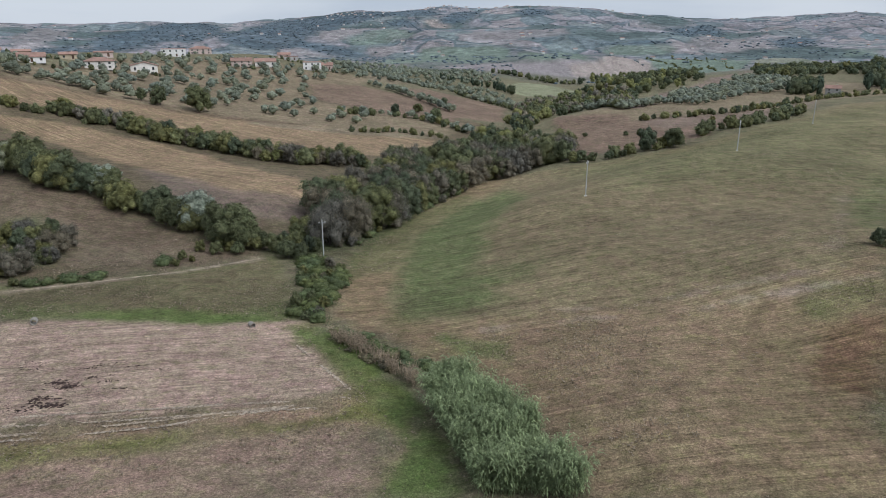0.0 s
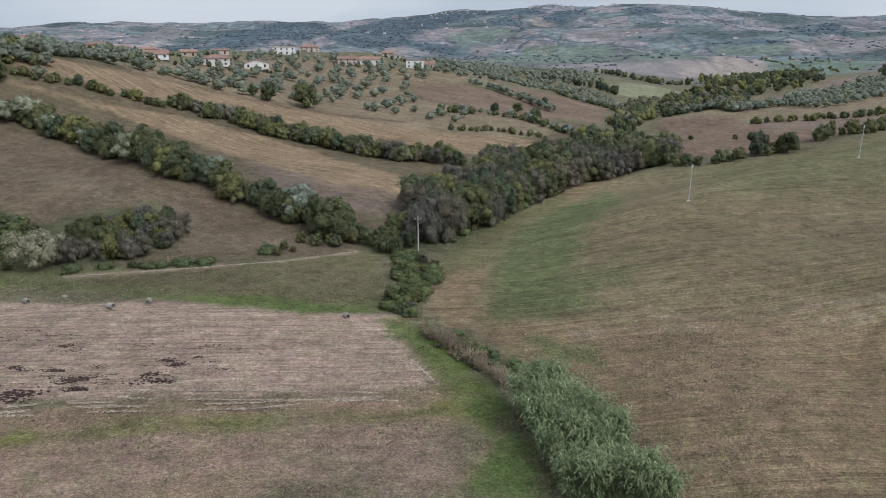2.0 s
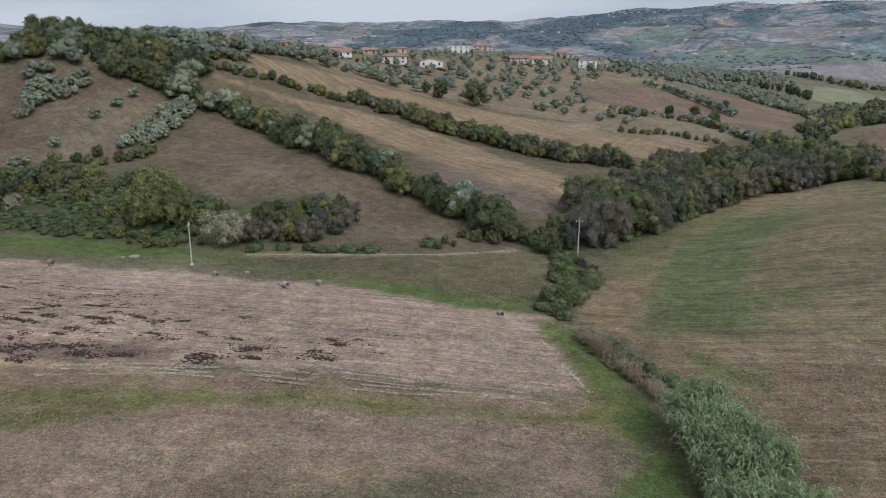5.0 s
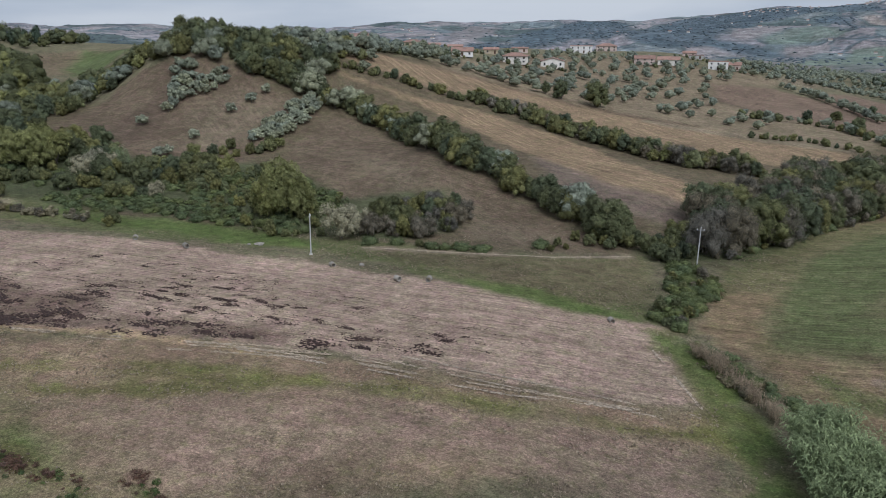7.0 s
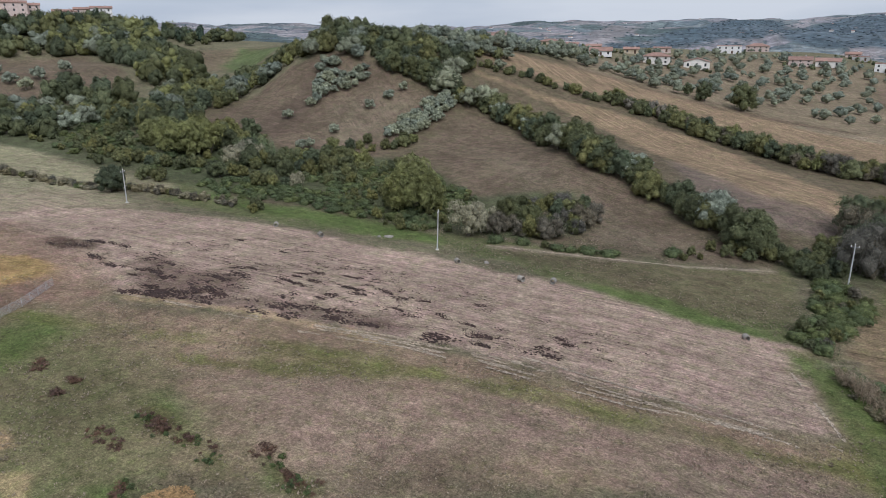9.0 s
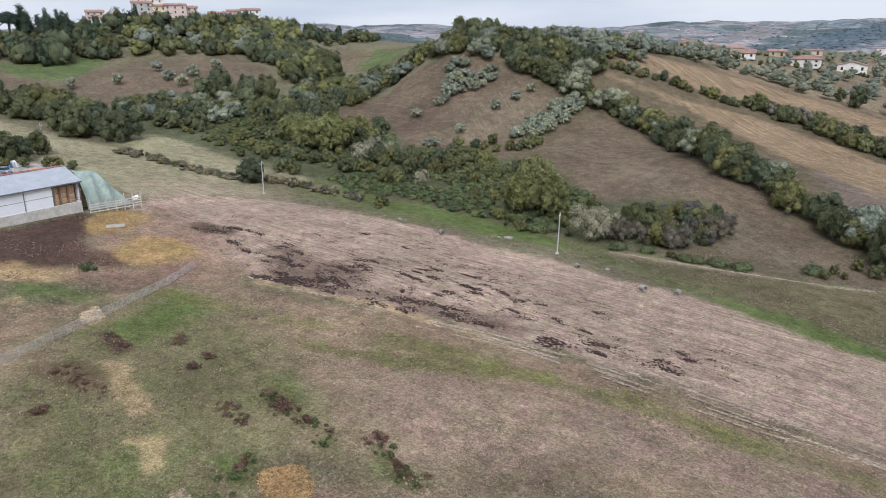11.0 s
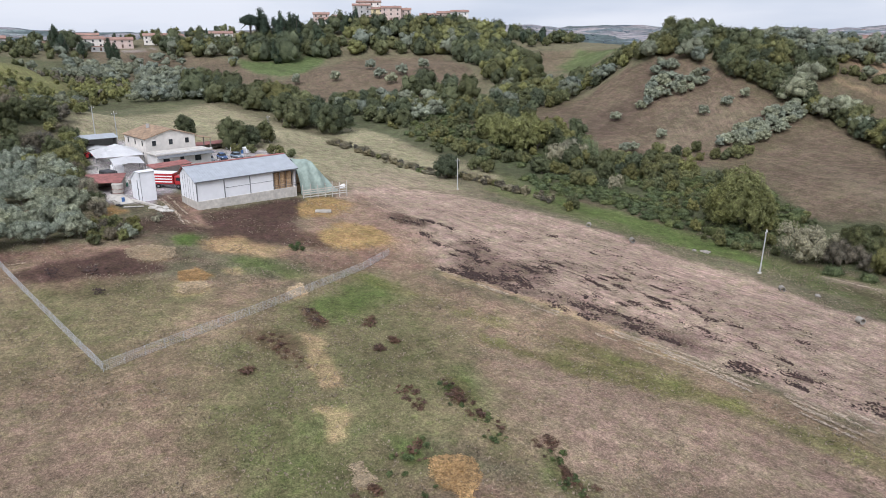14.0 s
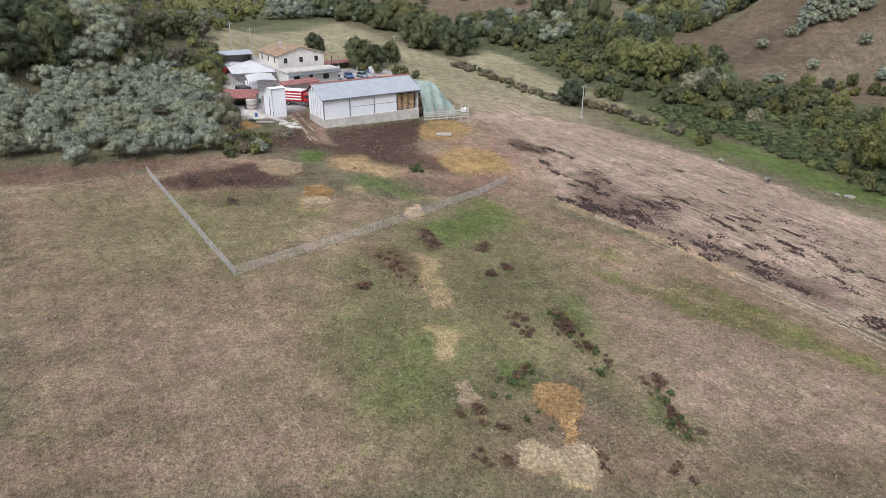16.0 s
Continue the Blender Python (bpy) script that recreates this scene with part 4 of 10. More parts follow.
FAR_WOODS = (
    ((-835.6, 1695.2), (-879.4, 1834.1), (-1179, 2614.5), (-1163.2, 2895.1), (-976.9, 3082.9), (-881.2, 2917.9), (-597.6, 1875.1), (-633.5, 1799.7), (-698.7, 1833.4), (-710.1, 1712.6), (-751.6, 1668.5)),
    ((-622.8, 2005.5), (-766.6, 2807.2), (-768.9, 3184.5), (-694.9, 3428.3), (-484, 3434.1), (-60.3, 3287.4), (14.2, 3084), (-79.4, 3047), (-222.6, 3088), (-337.1, 3047.4), (-414, 2922.8), (-352.6, 2039.7), (-356, 1898.9), (-368.7, 1810.8), (-422.3, 1786.8), (-509.1, 1801.4), (-564.1, 1829)),
    ((-234.5, 2990.8), (-161.2, 3043.7), (-95.6, 2962.5), (-45.9, 2207.5), (-75.5, 1996.6), (-129.1, 2841.1), (-207.9, 2872.5)),
    ((289.2, 3046.3), (358, 3208.1), (436.7, 3155.9), (459.4, 2982.8), (393.3, 2913.6), (296.7, 2955.1)),
    ((-375.3, 1907.4), (-236.6, 1857), (-185.3, 1802.5), (-205.6, 1733.9), (-314.3, 1802.8), (-370.2, 1841.1)),
    ((39.1, 3191.8), (159.5, 3158), (155.4, 3074.1), (104.6, 2962.2), (35.7, 2897.8), (-20.3, 2939.9)),
    ((857.9, 2743), (1000.3, 2790.1), (1018.1, 2662), (663.1, 1922.9), (597.9, 1906.4)),
    ((1036.2, 2323.4), (1201.2, 2444.9), (1190.3, 2309.3), (922.3, 1839.7), (802.6, 1764)),
    ((389.2, 1818.8), (481.9, 1852.3), (579.6, 1843), (557.7, 1793.3), (453.1, 1791.6), (383.5, 1789.4)),
    ((-952.6, 1694.6), (-898.5, 1771.1), (-825, 1700.4), (-208.5, 403.3), (-226.4, 407.3)),
)


def wooded(x, y):
    return lattice(x, y, 420, 8) * 0.55 + lattice(x, y, 150, 9) * 0.45


def land_cover(x, y):
    """Base colour and tillage of the land at plan places."""
    r = np.hypot(x, y)
    col = np.empty((len(x), 4))
    col[:] = (0.168, 0.148, 0.094, 0.1)
    # far country: fields of its own, and woods; haze is put into the colour with distance
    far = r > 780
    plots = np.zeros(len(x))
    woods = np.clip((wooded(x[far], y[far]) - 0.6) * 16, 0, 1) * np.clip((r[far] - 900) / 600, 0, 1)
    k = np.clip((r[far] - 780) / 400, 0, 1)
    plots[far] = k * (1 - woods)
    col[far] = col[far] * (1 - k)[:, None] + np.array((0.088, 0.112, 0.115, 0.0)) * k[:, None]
    wobble = 2.2 * (lattice(x, y, 2.3, 1) - 0.5) + 3.0 * (lattice(x, y, 7.0, 2) - 0.5) + 1.2 * (lattice(x, y, 0.9, 6) - 0.5)
    way = np.full(len(x), radians(20.0))
    for soil, strength, feather, outline, run in COVERS:
        px, py = [p[0] for p in outline], [p[1] for p in outline]
        m = feather + 4
        sel = np.flatnonzero((x > min(px) - m) & (x < max(px) + m) & (y > min(py) - m) & (y < max(py) + m))
        if len(sel) == 0:
            continue
        d = inside(x[sel], y[sel], outline) + wobble[sel] * min(1.0, 0.38 + feather * 0.3)
        k = np.clip(d / (2 * feather) + 0.5, 0, 1)
        k = (k * k * (3 - 2 * k) * strength)[:, None]
        col[sel] = col[sel] * (1 - k) + np.array(soil) * k
        plots[sel] *= 1 - k[:, 0]
        if run is not None:
            way[sel[d > 0]] = radians(run)
    tone = 0.84 + 0.2 * lattice(x, y, 11, 12) + 0.12 * lattice(x, y, 3.1, 13)
    col[:, :3] *= tone[:, None]
    return col, way, plots


def build_ground():
    """One sheet of land out to the horizon, finer where the view lies."""
    fine = np.radians(np.arange(-42, 124.01, 0.33))
    rough = np.radians(np.arange(126, 317, 2.0))
    turn = np.concatenate([fine, rough])
    near = 14 * 1.0102 ** np.arange(0, 310)
    reach = near[-1] * 1.0125 ** np.arange(1, 240)
    ring = np.concatenate([near, reach[reach < 4300], [4600.0]])
    r, a = np.meshgrid(ring, turn, indexing="ij")
    x, y = (-r * np.sin(a)).ravel(), (r * np.cos(a)).ravel()
    z = ground_height(x, y) + 0.25 * (lattice(x, y, 6, 20) - 0.5) + 0.1 * (lattice(x, y, 1.6, 21) - 0.5)
    far = np.clip((np.hypot(x, y) - 900) / 1500, 0, 1)
    z += far * (44 * (lattice(x, y, 520, 30) - 0.5) + 20 * (lattice(x, y, 210, 31) - 0.5) + 6 * (lattice(x, y, 80, 32) - 0.5))
    n, m = len(ring), len(turn)
    i, j = np.meshgrid(np.arange(n - 1), np.arange(m), indexing="ij")
    k = (j + 1) % m
    quads = np.stack([i * m + j, (i + 1) * m + j, (i + 1) * m + k, i * m + k], -1).reshape(-1, 4)
    # the middle of the sheet
    x, y, z = np.append(x, 0), np.append(y, 0), np.append(z, z[:m].mean())
    fan = np.stack([np.full(m, n * m), np.arange(m), (np.arange(m) + 1) % m], -1)
    me = bpy.data.meshes.new("ground")
    me.vertices.add(len(x))
    me.vertices.foreach_set("co", np.stack([x, y, z], -1).ravel())
    me.loops.add(quads.size + fan.size)
    me.loops.foreach_set("vertex_index", np.concatenate([quads.ravel(), fan.ravel()]))
    me.polygons.add(len(quads) + len(fan))
    starts = np.concatenate([np.arange(len(quads)) * 4, quads.size + np.arange(len(fan)) * 3])
    me.polygons.foreach_set("loop_start", starts)
    me.update(calc_edges=True)
    me.polygons.foreach_set("use_smooth", np.ones(len(me.polygons), bool))
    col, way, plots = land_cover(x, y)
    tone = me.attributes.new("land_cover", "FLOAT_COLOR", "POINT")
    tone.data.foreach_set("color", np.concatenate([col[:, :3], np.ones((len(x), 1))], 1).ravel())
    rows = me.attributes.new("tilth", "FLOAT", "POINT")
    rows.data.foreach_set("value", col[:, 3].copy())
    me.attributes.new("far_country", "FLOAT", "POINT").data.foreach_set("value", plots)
    drill = me.attributes.new("drill", "FLOAT_VECTOR", "POINT")
    drill.data.foreach_set("vector", np.stack([y * np.cos(way) - x * np.sin(way), x * np.cos(way) + y * np.sin(way), np.zeros(len(x))], -1).ravel())
    me.materials.append(LAND)
    return tagged(new("ground", me), "rolling farmland of dry meadow, stubble and bare soil", "ground", kind="structure")


build_ground()


def height(x, y):
    return float(ground_height(np.array([x]), np.array([y]))[0])


# ---- building helpers ----
def part(name, bm, material, parent, label=""):
    """Links a bmesh as one mesh under a thing or a part."""
    me = bpy.data.meshes.new(name)
    bmesh.ops.recalc_face_normals(bm, faces=bm.faces)
    bm.to_mesh(me)
    bm.free()
    me.materials.append(material)
    ob = new(name, me)
    ob.parent = parent
    return tagged(ob, label)


def block(bm, x0, y0, z0, x1, y1, z1, bevel=0.0):
    """A box between two corners, its edges broken."""
    made = bmesh.ops.create_cube(bm, size=1)["verts"]
    for v in made:
        v.co = Vector(((x0 + x1) / 2 + v.co.x * (x1 - x0), (y0 + y1) / 2 + v.co.y * (y1 - y0), (z0 + z1) / 2 + v.co.z * (z1 - z0)))
    if bevel:
        bmesh.ops.bevel(bm, geom=list({e for v in made for e in v.link_edges}), offset=bevel, segments=1, affect="EDGES")
    return bm


def boxed(*corners, bevel=0.0):
    return block(bmesh.new(), *corners, bevel=bevel)


def slab(bm, points, thick):
    """A plate on the given outline (3D points), thick metres deep along its normal."""
    low = [bm.verts.new(p) for p in points]
    face = bm.faces.new(low)
    face.normal_update()
    n = face.normal * thick
    top = [bm.verts.new(Vector(p) + n) for p in points]
    bm.faces.new(top[::-1])
    for i in range(len(points)):
        j = (i + 1) % len(points)
        bm.faces.new((low[i], top[i], top[j], low[j]))
    return bm


def rod(bm, a, b, ra, rb=None, sides=8):
    """A tapered round bar from a to b."""
    a, b = Vector(a), Vector(b)
    m = Matrix.Translation((a + b) / 2) @ (b - a).to_track_quat("Z", "Y").to_matrix().to_4x4()
    bmesh.ops.create_cone(bm, cap_ends=True, segments=sides, radius1=ra, radius2=ra if rb is None else rb, depth=(b - a).length, matrix=m)
    return bm


def rest(name, x, y, turn=0.0, z=None, label="", category="", group=""):
    """An Empty on the ground that carries the parts of a thing."""
    ob = tagged(new(name), label, category, group)
    ob.matrix_basis = pose(x, y, height(x, y) if z is None else z, 0, 0, turn)
    return ob


PLASTER = {
    "white": rough_material("white_plaster", (0.72, 0.70, 0.67), 0.9, 0.10, 0.8),
    "cream": rough_material("cream_plaster", (0.70, 0.66, 0.60), 0.9, 0.12, 0.8),
    "pink": rough_material("pink_plaster", (0.55, 0.44, 0.39), 0.9, 0.12, 0.8),
    "yellow": rough_material("yellow_plaster", (0.62, 0.53, 0.32), 0.9, 0.12, 0.8),
    "ochre": rough_material("ochre_plaster", (0.46, 0.38, 0.27), 0.9, 0.12, 0.8),
    "grey": rough_material("grey_plaster", (0.40, 0.39, 0.37), 0.9, 0.12, 0.8),
}
GLASS = rough_material("dark_window_glass", (0.03, 0.035, 0.04), 0.15, 0.2, 0.6, bump=0.0)
WOOD = rough_material("weathered_wood", (0.28, 0.25, 0.21), 0.85, 0.3, 3.0)
BROWN_WOOD = rough_material("brown_shutter_wood", (0.10, 0.055, 0.035), 0.7, 0.25, 3.0)
PALE_WOOD = rough_material("silvered_pale_wood", (0.46, 0.43, 0.38), 0.85, 0.25, 3.0)
CONCRETE = rough_material("concrete", (0.48, 0.45, 0.40), 0.9, 0.2, 1.2)
POLE_CONCRETE = rough_material("pole_concrete", (0.40, 0.40, 0.39), 0.85, 0.12, 1.0)
PANEL = rough_material("white_sheet_panel", (0.78, 0.79, 0.80), 0.55, 0.06, 0.5, bump=0.05)
STEEL = rough_material("grey_steel", (0.22, 0.23, 0.24), 0.5, 0.2, 2.0, metal=0.6)
TILE_RED = rough_material("red_roof_tiles", (0.29, 0.175, 0.135), 0.85, 0.3, 1.6)
WHITE_TARP = rough_material("white_tarpaulin", (0.84, 0.84, 0.84), 0.6, 0.06, 0.6, bump=0.1)
RED_PAINT = rough_material("red_truck_paint", (0.42, 0.03, 0.035), 0.35, 0.12, 1.5, bump=0.05)
WHITE_PAINT = rough_material("white_truck_paint", (0.82, 0.82, 0.81), 0.4, 0.08, 1.0, bump=0.05)
RUBBER = rough_material("black_rubber", (0.02, 0.02, 0.02), 0.85, 0.2, 2.0)
RUST = rough_material("rusty_red_sheet", (0.26, 0.10, 0.085), 0.75, 0.35, 1.2)
STRAW = rough_material("baled_hay", (0.46, 0.31, 0.18), 0.95, 0.35, 4.0, bump=0.8)
MANURE = rough_material("dark_manure", (0.046, 0.027, 0.022), 0.95, 0.45, 3.0, bump=0.9)
STONE = rough_material("pale_field_stone", (0.27, 0.245, 0.21), 0.9, 0.25, 2.0, bump=0.6)


def ribbed_material(name, colour, along, pitch, rough=0.5, metal=0.0, spread=0.12, depth=0.03):
    """Corrugated sheet or rows of tiles: ribs across one of the thing's own axes."""
    m, n, l, p = nodes_of(name)
    coord = n.new("ShaderNodeTexCoord").outputs["Object"]
    split = n.new("ShaderNodeSeparateXYZ")
    l.new(coord, split.inputs[0])
    rib = arith(n, l, "SINE", arith(n, l, "MULTIPLY", split.outputs[along], 2 * math.pi / pitch), 0)
    rgb = n.new("ShaderNodeRGB")
    rgb.outputs[0].default_value = (*colour, 1)
    v = arith(n, l, "MULTIPLY", remap(n, l, rib, -1, 1, 0.97, 1.02), remap(n, l, add_noise(n, l, coord, 0.7, 5.0), 0.3, 0.7, 1 - spread, 1 + spread))
    v = arith(n, l, "MULTIPLY", v, remap(n, l, add_noise(n, l, coord, 5.0, 3.0), 0.3, 0.7, 1 - spread, 1 + spread))
    l.new(tinted(n, l, rgb.outputs[0], v), p.inputs["Base Color"])
    p.inputs["Roughness"].default_value, p.inputs["Metallic"].default_value = rough, metal
    b = n.new("ShaderNodeBump")
    b.inputs["Distance"].default_value = depth
    l.new(rib, b.inputs["Height"])
    l.new(b.outputs["Normal"], p.inputs["Normal"])
    return m


BLUE_SHEET = ribbed_material("blue_grey_roof_sheet", (0.36, 0.385, 0.41), 0, 0.5, 0.45, depth=0.006)
OLD_TILES = ribbed_material("old_clay_tiles", (0.37, 0.255, 0.165), 1, 0.45, 0.9, spread=0.3, depth=0.08)


def net_material():
    m, n, l, p = nodes_of("green_shade_net")
    coord = n.new("ShaderNodeNewGeometry").outputs["Position"]
    rgb = n.new("ShaderNodeRGB")
    rgb.outputs[0].default_value = (0.30, 0.37, 0.32, 1)
    l.new(tinted(n, l, rgb.outputs[0], remap(n, l, add_noise(n, l, coord, 0.8, 5.0), 0.3, 0.7, 0.75, 1.25)), p.inputs["Base Color"])
    p.inputs["Roughness"].default_value = 0.7
    b = n.new("ShaderNodeBump")
    b.inputs["Distance"].default_value = 0.15
    l.new(add_noise(n, l, coord, 1.2, 5.0), b.inputs["Height"])
    l.new(b.outputs["Normal"], p.inputs["Normal"])
    return m


GREEN_NET = net_material()


def wall_with_holes(width, tall, thick, holes):
    """A wall in the xz plane from x = 0, with openings (x, z, w, h) cut right through it."""
    bm = bmesh.new()
    xs = sorted({0.0, width, *[h[0] for h in holes], *[h[0] + h[2] for h in holes]})
    zs = sorted({-0.6, tall, *[h[1] for h in holes], *[h[1] + h[3] for h in holes]})
    for x0, x1 in zip(xs, xs[1:]):
        run = None
        for z0, z1 in zip(zs, zs[1:]):
            cx, cz = (x0 + x1) / 2, (z0 + z1) / 2
            if any(h[0] < cx < h[0] + h[2] and h[1] < cz < h[1] + h[3] for h in holes):
                if run:
                    block(bm, x0, 0, run[0], x1, thick, run[1])
                run = None
            else:
                run = (run[0], z1) if run else (z0, z1)
        if run:
            block(bm, x0, 0, run[0], x1, thick, run[1])
    return bm


def dwelling(name, x, y, w, d, tall, turn, wall, roof=TILE_RED, rise=1.6, hip=False, z=None, label="", category="house", floors=2, group="", flat=False):
    """A plain country house: four walls with windows, a tiled roof, a door and a chimney."""
    ob = rest(name, x, y, turn, z, label, category, group)
    storey = tall / floors
    for k, (px, py, run, rot) in enumerate(((-w / 2, -d / 2, w, 0), (w / 2, -d / 2, d, 90), (w / 2, d / 2, w, 180), (-w / 2, d / 2, d, 270))):
        holes, n = [], max(1, int(run / 3.6))
        for f in range(floors):
            for i in range(n):
                if k == 0 and f == 0 and i == n // 2:
                    holes.append(((i + 0.5) * run / n - 0.55, 0.0, 1.1, min(2.1, storey - 0.5)))
                else:
                    holes.append(((i + 0.5) * run / n - 0.5, f * storey + storey * 0.32, 1.0, storey * 0.45))
        inset = 0.0 if k % 2 == 0 else 0.3
        wallob = part("wall", wall_with_holes(run - 2 * inset, tall, 0.3, [(h[0] - inset, *h[1:]) for h in holes]), wall, ob)
        wallob.matrix_basis = pose(px, py, 0, 0, 0, rot) @ pose(inset, 0, 0)
        for h in holes:
            hx = h[0] - inset
            door = h[1] == 0.0
            fill = part("door" if door else "window", boxed(hx, 0.12, h[1], hx + h[2], 0.16, h[1] + h[3]), BROWN_WOOD if door else GLASS, wallob)
            if not door:
                part("sill", boxed(hx - 0.08, -0.06, h[1] - 0.07, hx + h[2] + 0.08, 0.1, h[1]), CONCRETE, fill)
    e, t = 0.45, 0.16
    bm = bmesh.new()
    if flat:
        block(bm, -w / 2 - 0.15, -d / 2 - 0.15, tall, w / 2 + 0.15, d / 2 + 0.15, tall + 0.35, 0.03)
    elif hip:
        r = max(0.4, w / 2 - d / 2)
        a, b, c, f = (-w / 2 - e, -d / 2 - e, tall), (w / 2 + e, -d / 2 - e, tall), (w / 2 + e, d / 2 + e, tall), (-w / 2 - e, d / 2 + e, tall)
        g, h = (-r, 0, tall + rise), (r, 0, tall + rise)
        for pts in ((a, b, h, g), (b, c, h), (c, f, g, h), (f, a, g)):
            slab(bm, pts, t)
    else:
        for s in (-1, 1):
            pts = [(-w / 2 - e, s * (d / 2 + e), tall - 0.12), (w / 2 + e, s * (d / 2 + e), tall - 0.12), (w / 2 + e, 0, tall + rise), (-w / 2 - e, 0, tall + rise)]
            slab(bm, pts if s < 0 else pts[::-1], t)
        for s in (-1, 1):
            gb = bmesh.new()
            x0 = s * (w / 2 - 0.3)
            slab(gb, [(x0, -d / 2, tall), (x0, d / 2, tall), (x0, 0, tall + rise * 0.97)], 0.3 if s > 0 else -0.3)
            part("gable", gb, wall, ob)
    roofob = part("roof", bm, roof, ob)
    if not flat:
        part("chimney", boxed(w * 0.18, d * 0.1, tall + rise * 0.3, w * 0.18 + 0.7, d * 0.1 + 0.7, tall + rise + 0.7, bevel=0.04), PLASTER["grey"], roofob)
    return ob


# ---- the farm ----
def build_barn():
    """Hay barn, long side along its own x, open bay at the far end, ridge off centre."""
    ob = rest("hay_barn", -140.1, 5.5, math.degrees(math.atan2(0.942, -0.335)), 3.1, "white panelled hay barn with a blue-grey sheet roof", "barn")
    long, deep, crest, eave, back, top, base = 21.8, 7.9, 5.3, 6.1, 6.5, 8.4, 2.1
    part("foundation", boxed(0, 0, -1.2, long, 0.4, base, bevel=0.04), CONCRETE, ob, "stained low concrete wall")
    part("foundation", boxed(0, 0.4, -1.2, 0.4, deep, base, bevel=0.04), CONCRETE, ob, "stained low concrete wall")
    part("foundation", boxed(long - 0.4, 0.4, -1.2, long, deep, base, bevel=0.04), CONCRETE, ob, "stained low concrete wall")
    part("foundation", boxed(0.4, deep - 0.4, -1.2, long - 0.4, deep, base, bevel=0.04), CONCRETE, ob, "stained low concrete wall")
    part("floor_slab", boxed(0.4, 0.4, -0.6, long - 0.4, deep - 0.4, 0.2), CONCRETE, ob)
    cuts = [0.15, 5.75, 11.25, 16.5]
    for a, b in zip(cuts, cuts[1:]):
        sheet = part("panel", boxed(a + 0.06, 0.12, base, b - 0.06, 0.2, eave, bevel=0.01), PANEL, ob)
        if a > 1:
            part("rail", boxed(a + 0.06, 0.085, base + 1.9, b - 0.06, 0.12, base + 1.97), STEEL, sheet)
    for x in (0.08, *cuts[1:], long - 0.08):
        part("post", boxed(x - 0.07, 0.02, base, x + 0.07, 0.16, eave), STEEL, ob, "dark steel post")
    for k in range(2):
        part("post", boxed(17.9 + 1.5 * k, 0.05, base, 17.98 + 1.5 * k, 0.13, eave), STEEL, ob, "dark steel post")
    for z in (base + 0.35, base + 0.75):
        part("rail", boxed(16.6, 0.06, z, long, 0.1, z + 0.07), STEEL, ob)
    # the gable end: tall sheets with dark gaps
    edges = [0.16, 1.7, 3.1, 4.0, 5.3, 6.4, deep - 0.1]

    def roof_at(v):
        return eave + (top - eave) * v / crest if v < crest else top + (back - top) * (v - crest) / (deep - crest)

    for end, x in ((0, 0.06), (1, long - 0.14)):
        for a, b in zip(edges, edges[1:]):
            bm = bmesh.new()
            slab(bm, [(x, a + 0.05, base), (x, b - 0.05, base), (x, b - 0.05, roof_at(b) - 0.1), (x, a + 0.05, roof_at(a) - 0.1)], 0.07)
            part("panel", bm, PANEL, ob)
            part("post", boxed(x - 0.02, b - 0.05, base, x + 0.09, b + 0.05, roof_at(b) - 0.1), STEEL, ob, "dark steel post")
    part("panel", boxed(0.1, deep - 0.16, base, long - 0.1, deep - 0.08, back - 0.15), PANEL, ob)
    for name, va, vb, mat in (("roof", -0.35, crest, BLUE_SHEET), ("roof", crest, deep + 0.3, RUST)):
        bm = bmesh.new()
        za, zb = (eave - 0.12, top) if va < 0 else (top, back - 0.15)
        slab(bm, [(-0.4, va, za), (long + 0.4, va, za), (long + 0.4, vb, zb), (-0.4, vb, zb)], 0.07)
        part(name, bm, mat, ob, "blue-grey ribbed roof sheet" if va < 0 else "rust-red rear roof sheet")
    part("ridge_cap", slab(bmesh.new(), [(-0.42, crest - 0.35, top - 0.02), (long + 0.42, crest - 0.35, top - 0.02), (long + 0.42, crest + 0.25, top + 0.1), (-0.42, crest + 0.25, top + 0.1)], 0.06), RUST, ob, "rust-brown ridge strip")
    part("fascia", boxed(-0.4, -0.4, eave - 0.3, long + 0.4, -0.34, eave - 0.05), STEEL, ob)
    return ob


def build_hay():
    """Round bales piled on end in the open bay of the barn."""
    a = math.atan2(0.942, -0.335)
    for i in range(3):
        for k in range(4):
            bm = bmesh.new()
            rod(bm, (0, 0, 0), (0, 0, 1.3), 0.74, sides=18)
            bmesh.ops.bevel(bm, geom=[e for e in bm.edges if len(e.link_faces) == 2 and e.calc_face_angle(0) > 1], offset=0.08, segments=1, affect="EDGES")
            bale = tagged(new("hay_bale"), "round golden-brown hay bale stacked on end", "hay bale", "bales in the barn")
            u, v = 17.45 + 1.53 * i, 1.35
            bale.matrix_basis = pose(-140.1 + math.cos(a) * u - math.sin(a) * v, 5.5 + math.sin(a) * u + math.cos(a) * v, 3.3 + 1.3 * k, 0, 0, 40 * i + 70 * k)
            part("bale", bm, STRAW, bale)
            part("net_wrap", rod(bmesh.new(), (0, 0, 0.35), (0, 0, 0.95), 0.755, sides=18), STRAW, bale)


